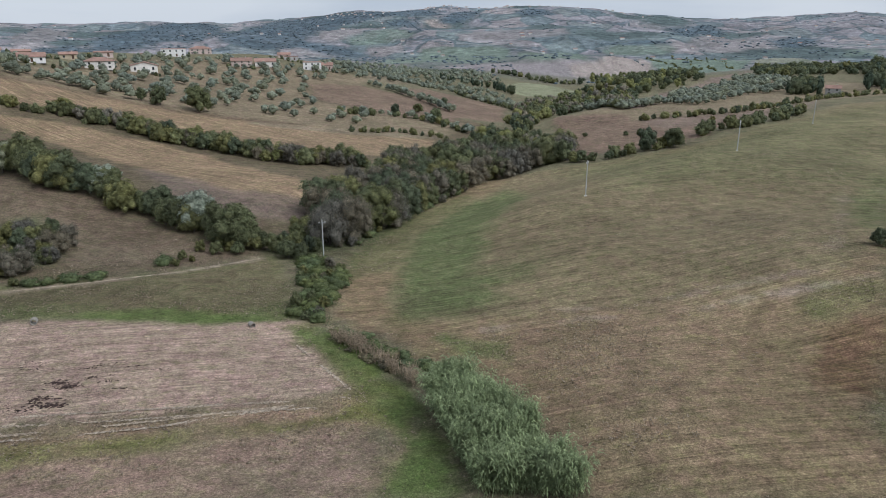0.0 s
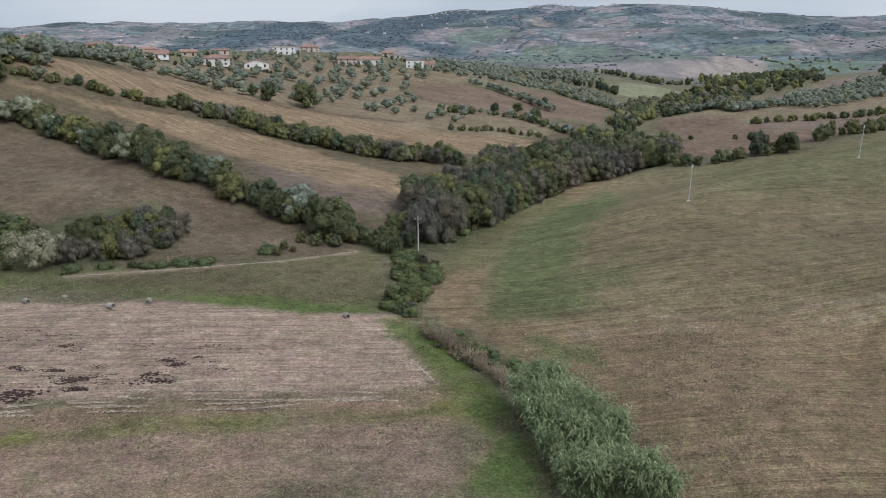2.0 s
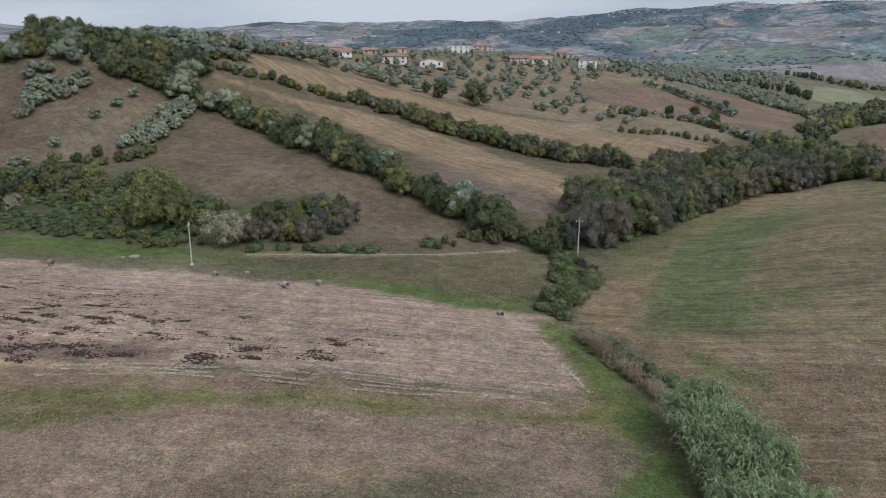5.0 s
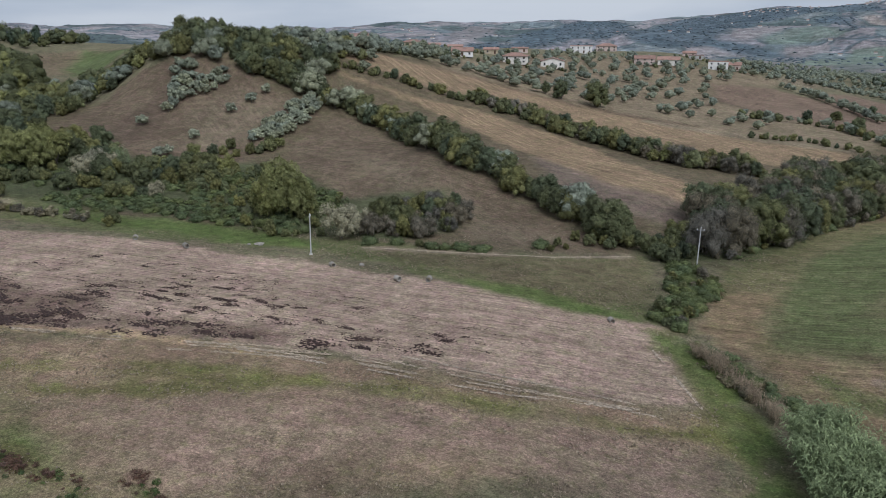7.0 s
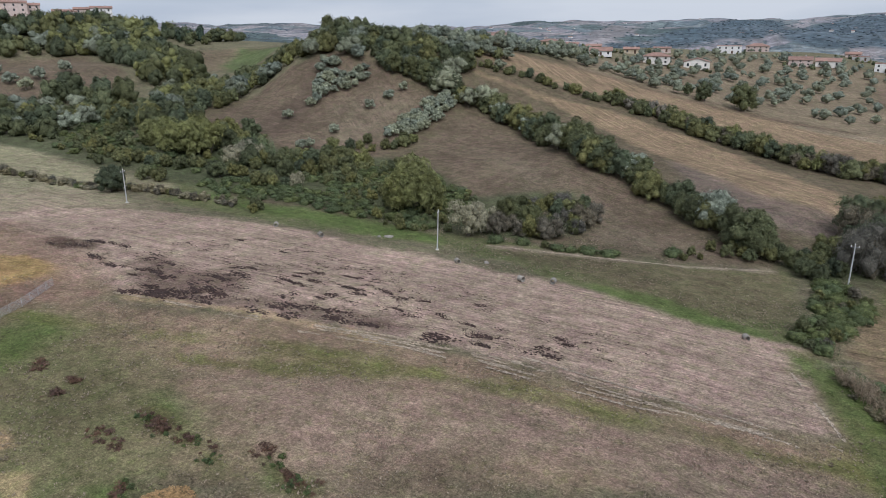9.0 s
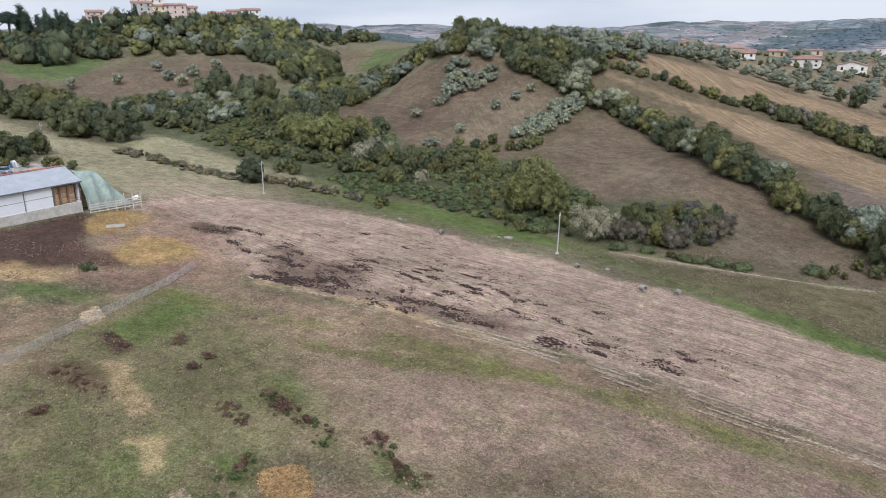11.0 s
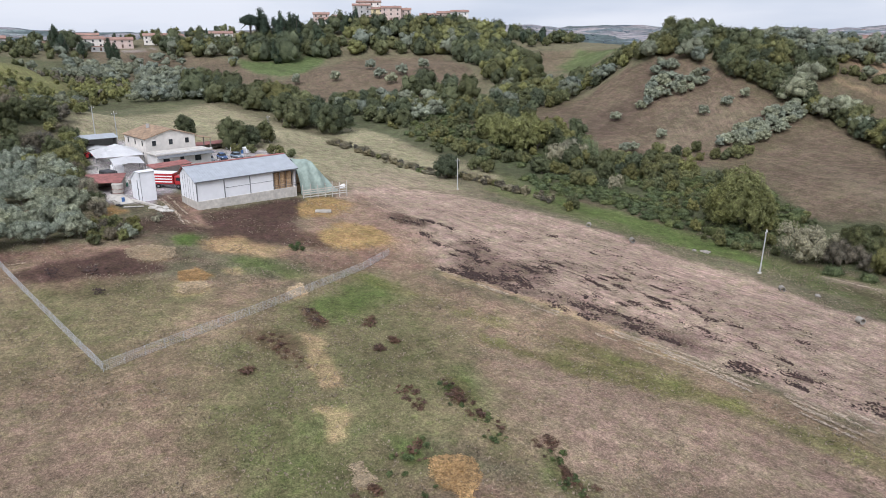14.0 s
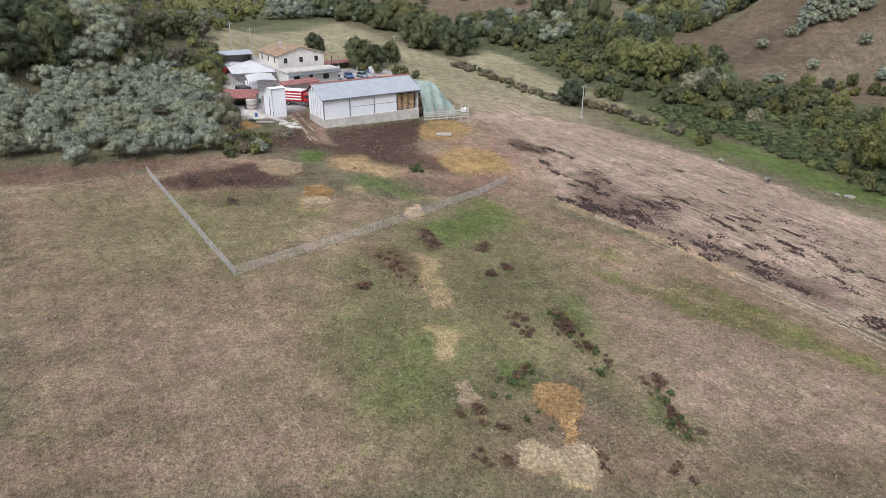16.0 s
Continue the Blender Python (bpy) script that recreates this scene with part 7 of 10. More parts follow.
dwelling("country_house", 250, 458.2, 8.742, 6, 4, -29, PLASTER["grey"], rise=1.8, floors=2, label="two-storey grey-walled hillside house with a red tiled roof", group="houses on the ridge")
dwelling("country_house", -216.1, 279.1, 13.442, 8.9, 2.4, 38, PLASTER["ochre"], rise=1.4, floors=1, label="one-storey ochre-walled hillside house with a red tiled roof", group="houses on the ridge")
dwelling("country_house", -209.1, 316.1, 10.34, 6.8, 2.4, 33, PLASTER["ochre"], rise=1.2, floors=1, hip=True, label="one-storey ochre-walled hillside house with a red tiled roof", group="houses on the ridge")
dwelling("country_house", -205.7, 332, 6.204, 6, 2.4, 32, PLASTER["pink"], rise=0.88, floors=1, label="one-storey pink-walled hillside house with a red tiled roof", group="houses on the ridge")
# the village on its hill, and the houses on the western crest
dwelling("village_house", -525, 118, 11.3, 7.9, 7.5, 77, PLASTER["pink"], rise=1.3, floors=3, z=40.2, label="tall pink-walled village house with a red tiled roof", group="houses of the village")
dwelling("village_house", -511, 118, 11.9, 8.3, 5.1, 77, PLASTER["white"], rise=1.3, floors=2, z=38.9, label="two-storey white-walled village house with a red tiled roof", group="houses of the village")
dwelling("village_house", -515, 126, 5.1, 7.0, 5.6, 76, PLASTER["white"], rise=1.3, floors=2, z=40.4, label="two-storey white-walled village house with a red tiled roof", group="houses of the village")
dwelling("village_house", -510, 144, 12.8, 9.0, 11.3, 74, PLASTER["grey"], rise=1.3, floors=4, z=42.2, label="tall grey-walled village house with a red tiled roof", group="houses of the village")
dwelling("village_house", -516, 151, 17.4, 12.2, 13.7, 74, PLASTER["cream"], rise=1.3, floors=5, z=42.2, label="tall cream-walled village house with a red tiled roof", group="houses of the village")
dwelling("village_house", -507, 153, 11.6, 8.1, 8.4, 73, PLASTER["yellow"], rise=1.3, floors=3, z=42.8, label="tall yellow-walled village house with a red tiled roof", group="houses of the village")
dwelling("village_house", -504, 164, 14.1, 9.9, 8.7, 72, PLASTER["pink"], rise=1.3, floors=3, z=43.3, label="tall pink-walled village house with a red tiled roof", group="houses of the village")
dwelling("village_house", -509, 175, 10.9, 7.6, 7.8, 71, PLASTER["pink"], rise=1.3, floors=3, z=43.1, label="tall pink-walled village house with a red tiled roof", group="houses of the village")
dwelling("village_house", -495, 190, 13.7, 9.6, 6.8, 69, PLASTER["cream"], rise=1.3, floors=2, z=40.2, label="two-storey cream-walled village house with a red tiled roof", group="houses of the village")
dwelling("village_house", -491, 200, 10.7, 7.5, 10.8, 68, PLASTER["pink"], rise=1.3, floors=4, z=37.7, label="tall pink-walled village house with a red tiled roof", group="houses of the village")
dwelling("village_house", -487, 210, 12.8, 9.0, 13.9, 67, PLASTER["white"], rise=1.3, floors=5, z=35.4, label="tall white-walled village house with a red tiled roof", group="houses of the village")
dwelling("village_house", -502, 152, 8.5, 7.0, 3.5, 73, PLASTER["white"], rise=1.3, floors=1, z=41.9, label="low white-walled village house with a red tiled roof", group="houses of the village")
dwelling("crest_house", -492.8, -34.9, 20, 12, 5.3, 94, PLASTER["cream"], rise=1.4, floors=2, label="cream-walled house with a red tiled roof among trees", group="houses on the western crest")
dwelling("crest_house", -479.3, -26.2, 10.9, 6.5, 2.5, 93, PLASTER["grey"], rise=1.4, floors=1, flat=True, label="grey-walled house with a flat roof among trees", group="houses on the western crest")
dwelling("crest_house", -491.7, -16.6, 16.3, 9.8, 4.7, 92, PLASTER["pink"], rise=1.4, floors=2, label="pink-walled house with a red tiled roof among trees", group="houses on the western crest")
dwelling("crest_house", -500, 5.1, 14.5, 8.7, 5.1, 89, PLASTER["cream"], rise=1.4, floors=2, label="cream-walled house with a red tiled roof among trees", group="houses on the western crest")
dwelling("crest_house", -499.7, 16.7, 10.5, 6.3, 4.2, 88, PLASTER["ochre"], rise=1.4, floors=2, label="ochre-walled house with a red tiled roof among trees", group="houses on the western crest")
dwelling("crest_house", -477.3, -80.2, 10.9, 6.5, 5.8, 100, PLASTER["grey"], rise=1.4, floors=1, label="grey-walled house with a red tiled roof among trees", group="houses on the western crest")
dwelling("crest_house", -478.8, -55.4, 7.8, 6, 3.5, 97, PLASTER["white"], rise=1.4, floors=1, label="white-walled house with a red tiled roof among trees", group="houses on the western crest")
dwelling("crest_house", -532.6, -38.1, 17.3, 10.4, 5.8, 94, PLASTER["white"], rise=1.4, floors=2, label="white-walled house with a red tiled roof among trees", group="houses on the western crest")
dwelling("crest_house", -490, 44.3, 14.3, 8.6, 5.3, 85, PLASTER["cream"], rise=1.4, floors=2, label="cream-walled house with a red tiled roof among trees", group="houses on the western crest")
# wheel ruts
wheel_rut(0.165, 24, (-82.8, 46.5), (-65.8, 55.4), (-44.3, 62.3), (-30.8, 65.7), (-10.8, 73.2))
wheel_rut(0.165, 18, (-63.6, 55.3), (-43.6, 61.2), (-30.1, 64.3), (-17.6, 70.3))
wheel_rut(0.165, 21, (-98.9, 38.7), (-82.4, 46.9), (-60.8, 58.5), (-45.8, 63.1))
wheel_rut(0.154, 18, (-47.4, 66), (-30.4, 68.9), (-11.6, 73.4))
wheel_rut(0.154, 15, (-46.1, 64), (-29.5, 66.7), (-11.9, 71.3))
wheel_rut(0.1375, 15, (-20.4, 89.2), (-11.2, 75.5))
wheel_rut(0.165, 21, (-90.8, 42.4), (-76.6, 48.7), (-65.9, 54.5), (-53.8, 60.7), (-45.1, 64.7))
wheel_rut(0.165, 15, (-74.9, 47.7), (-64.5, 53.4), (-52.8, 59.7), (-45.1, 62.5))
wheel_rut(0.1925, 15, (-80.4, 102.6), (-60, 113.2), (-45.9, 121.5), (-35.5, 130.8))
wheel_rut(0.1925, 15, (-72.4, 107), (-61.3, 112.6), (-49.5, 119.5), (-37.8, 129.1))
wheel_rut(0.165, 13, (-111.1, -44.3), (-115.1, -33.4), (-116.5, -20.8))
wheel_rut(0.1375, 21, (-153.2, -2.1), (-142.7, 0.6), (-131.3, 3.5))
wheel_rut(0.1375, 21, (-153.2, 0.3), (-142.7, 2.3), (-132, 4.8))
wheel_rut(0.1375, 18, (-153.2, -1.3), (-141, 1.2), (-131.3, 2.4))
dung_scatter(420, (-100.3, 41.8), (-108.2, 38.6), (-108.8, 38.8), (-122.6, 40.3), (-140.5, 51.4), (-132.9, 61.5), (-123.2, 70), (-102.6, 79.9), (-81.4, 85.8), (-100, 76.5), (-72, 82.6), (-59.2, 81.1), (-31.5, 84.9), (-34.4, 73.1), (-46.7, 65.8), (-67.4, 56.9), (-79.8, 49.2))
# loose straw
straw_litter("pale", 4500, (-118.9, -7), (-120.2, -3.8), (-118, 0.5), (-113, -0.1), (-112.1, -3.8), (-115, -6.5))
straw_litter("golden", 2947, (-106.7, 0.1), (-107.5, 3.2), (-104.3, 4.8), (-102, 2.9), (-103.3, 0.4))
straw_litter("pale", 2783, (-101.9, -0), (-102.5, 2.9), (-100, 4.6), (-97.4, 2.7), (-98.1, 0.3))
straw_litter("pale", 1677, (-95, 14.3), (-97.8, 16.9), (-93, 16.9), (-91.9, 14.7))
straw_litter("pale", 861, (-51.5, 12.2), (-51.8, 13.4), (-49.1, 13.6), (-48, 13), (-48, 11.9))
straw_litter("golden", 3304, (-49.9, 19.1), (-50, 21.1), (-48.7, 22.4), (-46.1, 22.1), (-44.1, 20.5), (-42, 19.3), (-42.3, 19), (-44.2, 19.7), (-45.8, 18.3), (-47.6, 18.4))
straw_litter("pale", 3806, (-42.4, 15), (-42.7, 16.5), (-41.4, 17.5), (-41.6, 20.1), (-40.1, 21), (-37.9, 20.4), (-36.9, 18.6), (-37.2, 17.2), (-38.8, 17.2), (-39.2, 15.5), (-40.4, 14.6))


# ---- plants ----
def ball(rng, sub=1):
    """A lumpy low ball, as arrays."""
    bm = bmesh.new()
    bmesh.ops.create_icosphere(bm, subdivisions=sub, radius=1)
    v = np.array([q.co[:] for q in bm.verts])
    f = np.array([[q.index for q in face.verts] for face in bm.faces])
    bm.free()
    return v * (1 + 0.16 * rng.standard_normal((len(v), 1))), f


def sprays(rng, lobes, count, size, droop=0.0, slim=0.42):
    """Leaf sprays over the outside of the lobes, facing outwards."""
    lobes = np.array(lobes)
    weight = (lobes[:, 3:] ** 2).sum(1)
    pick = rng.choice(len(lobes), count * 2, p=weight / weight.sum())
    d = rng.standard_normal((count * 2, 3))
    d /= np.linalg.norm(d, axis=1)[:, None]
    d[:, 2] = np.where(d[:, 2] < -0.6, -d[:, 2], d[:, 2])
    c = lobes[pick, :3] + d * lobes[pick, 3:] * rng.uniform(0.8, 1.12, (count * 2, 1))
    buried = np.zeros(len(c), bool)
    for lobe in lobes:
        buried |= (((c - lobe[:3]) / lobe[3:]) ** 2).sum(1) < 0.55
    keep = np.flatnonzero(~buried)[:count]
    c, d = c[keep], d[keep]
    n = d + 0.32 * rng.standard_normal(d.shape)
    n /= np.linalg.norm(n, axis=1)[:, None]
    t = np.cross(n, rng.standard_normal(d.shape)) + 0.3 * d
    t[:, 2] -= droop
    t /= np.linalg.norm(t, axis=1)[:, None]
    b = np.cross(n, t)
    s = size * rng.uniform(0.6, 1.5, (len(c), 1))
    v = np.stack([c - t * s - b * s * slim, c - t * s * 0.6 + b * s * slim * 1.3, c + t * s * 1.2], 1).reshape(-1, 3)
    return v, np.arange(len(c))[:, None] * 3 + np.array([0, 1, 2])


def crown_arrays(rng, habit, count, size, sub=1, heart=0.74):
    """A crown one metre tall over its foot, of uneven lobes round a dark heart, with leaf sprays."""
    wide, foot, lobes_n, droop, slim = habit
    mid, tall, half = foot + (1 - foot) * 0.46, (1 - foot) * 0.5, wide * 0.5
    lean = rng.uniform(-0.12, 0.12, 2) * wide
    lobes = []
    for k in range(lobes_n):
        a = (k + rng.uniform(-0.4, 0.4)) * 2.39996
        up = -0.5 + 1.45 * (k + 0.5) / lobes_n
        out = math.sqrt(max(0.06, 1 - min(0.97, abs(up)) ** 2))
        far = rng.uniform(0.45, 0.78)
        s = rng.uniform(0.28, 0.46) * (1 if lobes_n < 9 else 0.9)
        lobes.append((half * out * far * math.cos(a) + lean[0] * up, half * out * far * math.sin(a) + lean[1] * up, mid + tall * up * (far + 0.12),
                      half * s, half * s, tall * s * rng.uniform(0.85, 1.2)))
    full = 0.6 if lobes_n > 11 else 0.74 if wide < 2.2 else 0.86
    lobes.append((0, 0, mid, half * full, half * full, tall * (full + 0.12)))
    vs, fs, at = [], [], 0
    for lobe in lobes:
        v, f = ball(rng, sub)
        vs.append(v * np.array(lobe[3:]) * heart + np.array(lobe[:3]))
        fs.append(f + at)
        at += len(v)
    v, f = sprays(rng, lobes, count, size, droop, slim)
    vs.append(v)
    fs.append(f + at)
    return np.concatenate(vs), np.concatenate(fs), at


def mesh_of(name, v, f, material, heart=None):
    """A mesh from arrays; heart: how many of the points are the solid middle of a crown, the rest being open sprays."""
    me = bpy.data.meshes.new(name)
    me.vertices.add(len(v))
    me.vertices.foreach_set("co", np.asarray(v, float).ravel())
    me.loops.add(f.size)
    me.loops.foreach_set("vertex_index", f.ravel().astype(np.int32))
    me.polygons.add(len(f))
    me.polygons.foreach_set("loop_start", np.arange(len(f)) * f.shape[1])
    me.update(calc_edges=True)
    me.materials.append(material)
    if heart is not None:
        me.attributes.new("leafy", "FLOAT", "POINT").data.foreach_set("value", (np.arange(len(v)) >= heart).astype(float))
    return me


def trunk_arrays(rng, foot, thick, limbs):
    """A tapered trunk that forks into limbs, one metre tall in all with its crown."""
    vs, fs, at = [], [], 0

    def tube(a, b, ra, rb):
        nonlocal at
        a, b = np.array(a), np.array(b)
        d = (b - a) / np.linalg.norm(b - a)
        s = np.cross(d, (0.3, 0.9, 0.1))
        s /= np.linalg.norm(s)
        t = np.cross(d, s)
        k = np.arange(6) * math.pi / 3
        ring = np.cos(k)[:, None] * s + np.sin(k)[:, None] * t
        vs.append(np.concatenate([a + ring * ra, b + ring * rb]))
        for i in range(6):
            j = (i + 1) % 6
            fs.append((at + i, at + j, at + 6 + j))
            fs.append((at + i, at + 6 + j, at + 6 + i))
        at += 12

    fork = (rng.normal(0, 0.02), rng.normal(0, 0.02), foot + 0.16)
    tube((0, 0, -0.08), fork, thick, thick * 0.7)
    for k in range(limbs):
        a = rng.uniform(0, 6.28)
        r = rng.uniform(0.1, 0.3)
        tube(fork, (fork[0] + r * math.cos(a), fork[1] + r * math.sin(a), rng.uniform(0.55, 0.85)), thick * 0.6, thick * 0.15)
    return np.concatenate(vs), np.array(fs)


# width over height, bare foot, lobes, droop of the sprays, slimness of the sprays
HABIT = {
    "olive": (1.18, 0.02, 12, 0.0, 0.55), "oak": (0.92, 0.0, 17, 0.0, 0.68), "hedge": (1.0, -0.04, 13, 0.0, 0.62),
    "willow": (0.98, 0.0, 17, 0.15, 0.55), "grey": (1.0, 0.02, 13, -0.3, 0.45), "twig": (0.98, -0.06, 13, -0.5, 0.11),
    "bramble": (2.30, -0.25, 5, 0.0, 0.5), "conifer": (0.40, 0.05, 9, 0.4, 0.36), "pine": (0.62, 0.66, 7, 0.0, 0.5), "brush": (2.0, -0.15, 6, -0.6, 0.15),
    "dock": (2.4, -0.1, 8, -0.2, 0.45), "weed": (1.5, -0.1, 7, -0.2, 0.45),
}
SPRAY = {"olive": (900, 0.046), "oak": (1250, 0.043), "hedge": (900, 0.048), "willow": (1900, 0.043), "grey": (1300, 0.04),
         "twig": (1100, 0.095), "bramble": (640, 0.062), "conifer": (900, 0.042), "pine": (1200, 0.042), "brush": (300, 0.12), "dock": (150, 0.16), "weed": (150, 0.16)}
TREE_WORDS = {
    "olive": ("olive_tree", "grey-green olive tree with a rounded crown", "olive tree"),
    "oak": ("oak_tree", "dark green broadleaf tree with a dense crown", "tree"),
    "hedge": ("hedge_shrub", "olive-green hedgerow shrub growing thickly", "shrub"),
    "willow": ("willow_tree", "yellow-green willow tree turning to autumn", "tree"),
    "grey": ("grey_shrub", "pale grey-leaved shrub with a rounded crown", "shrub"),
    "twig": ("thorn_shrub", "half-bare thorny shrub with grey-brown twigs", "shrub"),
    "bramble": ("bramble_bush", "low sprawling dark green bramble bush", "bush"),
    "pine": ("umbrella_pine", "tall umbrella pine with a flat dark crown", "tree"),
    "brush": ("dry_brush", "low brush of dry weeds and grass stalks", "brush"),
    "dock": ("dock_plant", "red-brown withered dock plants in the grass", "weed"),
    "weed": ("nettle_clump", "dark green clump of tall weeds", "weed"),
    "conifer": ("cypress_tree", "slender dark green cypress tree", "tree"),
}
LEAF_OF = {"pine": "conifer", "brush": "drybrush"}
FOREST, PATTERN, LOW, CROWD = random.Random(11), {}, {}, {}


def pattern(kind, away=False):
    """Grown models of a kind, one metre tall, made once; sparer ones for those further off."""
    kind_key = (kind, away)
    if kind_key not in PATTERN:
        rng = np.random.default_rng(len(PATTERN) + 40)
        made = []
        for k in range(4):
            v, f, at = crown_arrays(rng, HABIT[kind], *((int(SPRAY[kind][0] * 0.45), SPRAY[kind][1] * 1.38) if away else SPRAY[kind]), heart={"willow": 0.55, "grey": 0.6, "dock": 0.45, "weed": 0.45, "bramble": 0.72, "twig": 0.72}.get(kind, 0.8))
            crown = mesh_of(kind + "_crown", v, f, LEAF[LEAF_OF.get(kind, kind)], at)
            tv, tf = trunk_arrays(rng, HABIT[kind][1], 0.035, 4)
            made.append((crown, mesh_of(kind + "_trunk", tv, tf, BARK)))
        PATTERN[kind_key] = made
    return PATTERN[kind_key]


def plant(kind, x, y, h):
    """One tree or shrub: trunk and crown under an Empty at its foot."""
    name, label, category = TREE_WORDS[kind]
    tree = tagged(new(name), label, category, group=category + "s of the hedges and slopes")
    crown, trunk = FOREST.choice(pattern(kind, math.hypot(x, y) > 165))
    s = h * FOREST.uniform(0.92, 1.08)
    sunk = 0.05 if kind in ("olive", "pine", "conifer") or h < 1.2 else 0.1 * s
    tree.matrix_basis = Matrix.LocRotScale((x, y, height(x, y) - sunk), Euler((FOREST.uniform(-0.06, 0.06), FOREST.uniform(-0.06, 0.06), FOREST.uniform(0, 6.28))),
                                           (s * FOREST.uniform(0.85, 1.15), s * FOREST.uniform(0.85, 1.15), s))
    for part_name, me in (("trunk", trunk), ("crown", crown)):
        new(part_name, me).parent = tree
    return tree


def crowd(kind, x, y, h):
    """Adds a plant to the far growth of its kind, which is built as one."""
    CROWD.setdefault(kind, []).append((x, y, h))


def grow(kind, x, y, h, way):
    h = min(h, 2.0) if kind == "bramble" else h  # brambles stay low
    (plant if way == "thing" and math.hypot(x, y) < (205 if kind == "hedge" else 270) else crowd)(kind, x, y, h)


def choose(mix):
    return FOREST.choice([kind for kind, n in mix.items() for _ in range(n)])


def hedge_row(mix, gap, low, tall, wide, way, *line):
    """Plants along a line in plan."""
    for (ax, ay), (bx, by) in zip(line, line[1:]):
        n = max(1, round(math.hypot(bx - ax, by - ay) / gap * (1 + wide * 0.12)))
        for k in range(n):
            t = (k + FOREST.random()) / n
            nx, ny = (by - ay), -(bx - ax)
            d = FOREST.uniform(-0.5, 0.5) * wide / max(1e-6, math.hypot(nx, ny))
            grow(choose(mix), ax + t * (bx - ax) + nx * d, ay + t * (by - ay) + ny * d, FOREST.uniform(low, tall), way)


def thicket(mix, gap, low, tall, way, *outline):
    """Plants scattered within an outline in plan, about gap metres apart."""
    xs, ys = [p[0] for p in outline], [p[1] for p in outline]
    cols, rows = int((max(xs) - min(xs)) / gap) + 1, int((max(ys) - min(ys)) / gap) + 1
    loose = 0.2 if list(mix) == ["olive"] else 0.42  # planted groves stand in rows
    spots = [(min(xs) + (i + 0.5 + FOREST.uniform(-loose, loose)) * gap, min(ys) + (j + 0.5 + FOREST.uniform(-loose, loose)) * gap)
             for i in range(cols) for j in range(rows)]
    x, y = np.array(spots).T
    for k in np.flatnonzero(inside(x, y, list(outline)) > -0.15 * gap):
        grow(choose(mix), float(x[k]), float(y[k]), FOREST.uniform(low, tall), way)


def grove(along, across, heading, low, tall, *outline, way="stuff"):
    """Orchard trees in rows within an outline; along and across: the steps in and between the rows."""
    c, s = math.cos(radians(heading)), math.sin(radians(heading))
    us, ws = [x * c + y * s for x, y in outline], [y * c - x * s for x, y in outline]
    spots = [(u * c - w * s, u * s + w * c) for j in range(int((max(ws) - min(ws)) / across) + 1) for i in range(int((max(us) - min(us)) / along) + 1)
             for u, w in [(min(us) + (i + 0.5 + FOREST.uniform(-0.5, 0.5)) * along, min(ws) + (j + 0.3 + FOREST.uniform(-0.13, 0.13)) * across)]]
    x, y = np.array(spots).T
    for k in np.flatnonzero(inside(x, y, list(outline)) > 0):
        if FOREST.random() < 0.93:
            grow("olive", float(x[k]), float(y[k]), FOREST.uniform(low, tall), way)


def house_garden(x, y, wide):
    """Olive trees and shrubs standing close before a house on the ridge."""
    r = math.hypot(x, y)
    for k in range(int(wide / 2.6)):
        u, near = FOREST.uniform(-0.75, 0.75) * wide, FOREST.uniform(6.5, 12)
        crowd(FOREST.choice(("olive", "hedge", "oak")), x - x / r * near - y / r * u, y - y / r * near + x / r * u, FOREST.uniform(1.8, 3.4))


for house in [ob for ob in bpy.data.objects if ob.name.startswith("country_house")]:
    house_garden(house.matrix_basis.translation.x, house.matrix_basis.translation.y, 13.0)
# where the hedges, thickets and single trees stand
thicket({"hedge": 4, "olive": 2, "twig": 1, "willow": 4}, 4.6, 2.4, 4.6, "thing", (-265.1, -58.5), (-289.9, -42.5), (-300.9, -25.7), (-235.2, -19.7), (-213.7, -28), (-208.7, -37.3), (-207.8, -46.7))
thicket({"oak": 4, "hedge": 2}, 5.5, 6, 9, "thing", (-237.5, -81.3), (-249.4, -69.8), (-190.5, -52.1), (-177.9, -50.8), (-168.5, -60.3))
thicket({"olive": 3, "grey": 1}, 6, 6, 8, "thing", (-187.2, -50.9), (-203.5, -53.8), (-203.2, -44.5), (-195.2, -38.8), (-188.3, -42.2))
hedge_row({"hedge": 2, "willow": 2, "twig": 1}, 3, 3, 5, 3, "thing", (-210.2, -27.7), (-201.9, -21.4), (-190.7, -17.3))
hedge_row({"grey": 1, "twig": 1, "hedge": 1}, 2.6, 3, 5, 3, "thing", (-163.2, -20.9), (-153.3, -14.3), (-139.5, -12.4))
thicket({"hedge": 4, "twig": 3, "olive": 2}, 5, 2, 4, "stuff", (-326.1, -50.4), (-442.2, -40.1), (-358.4, -9.6), (-347.4, -9.5), (-337.5, -31.8), (-324.2, -38.7))
thicket({"hedge": 2, "willow": 4}, 3.2, 1.4, 2.6, "stuff", (-292.9, -62.4), (-296.7, -53.3), (-305.8, -44.4), (-303.1, -38.4), (-295.1, -28.6), (-287, -29.8), (-287.9, -42.3), (-285.3, -51.9), (-282.1, -60.6))
thicket({"hedge": 4, "oak": 2, "twig": 2, "willow": 1}, 5, 3.5, 6, "stuff", (-280, -60.6), (-284.3, -51.7), (-286.4, -42.1), (-284.5, -29.6), (-239.1, -25.8), (-220.5, -33), (-210.3, -47))
thicket({"hedge": 3, "oak": 3, "twig": 1}, 4.5, 4.5, 7, "thing", (-206.4, -46.2), (-210.3, -39.5), (-216.1, -32.5), (-219.6, -24.7), (-214.1, -24.3), (-202.4, -38.4), (-199.5, -45))
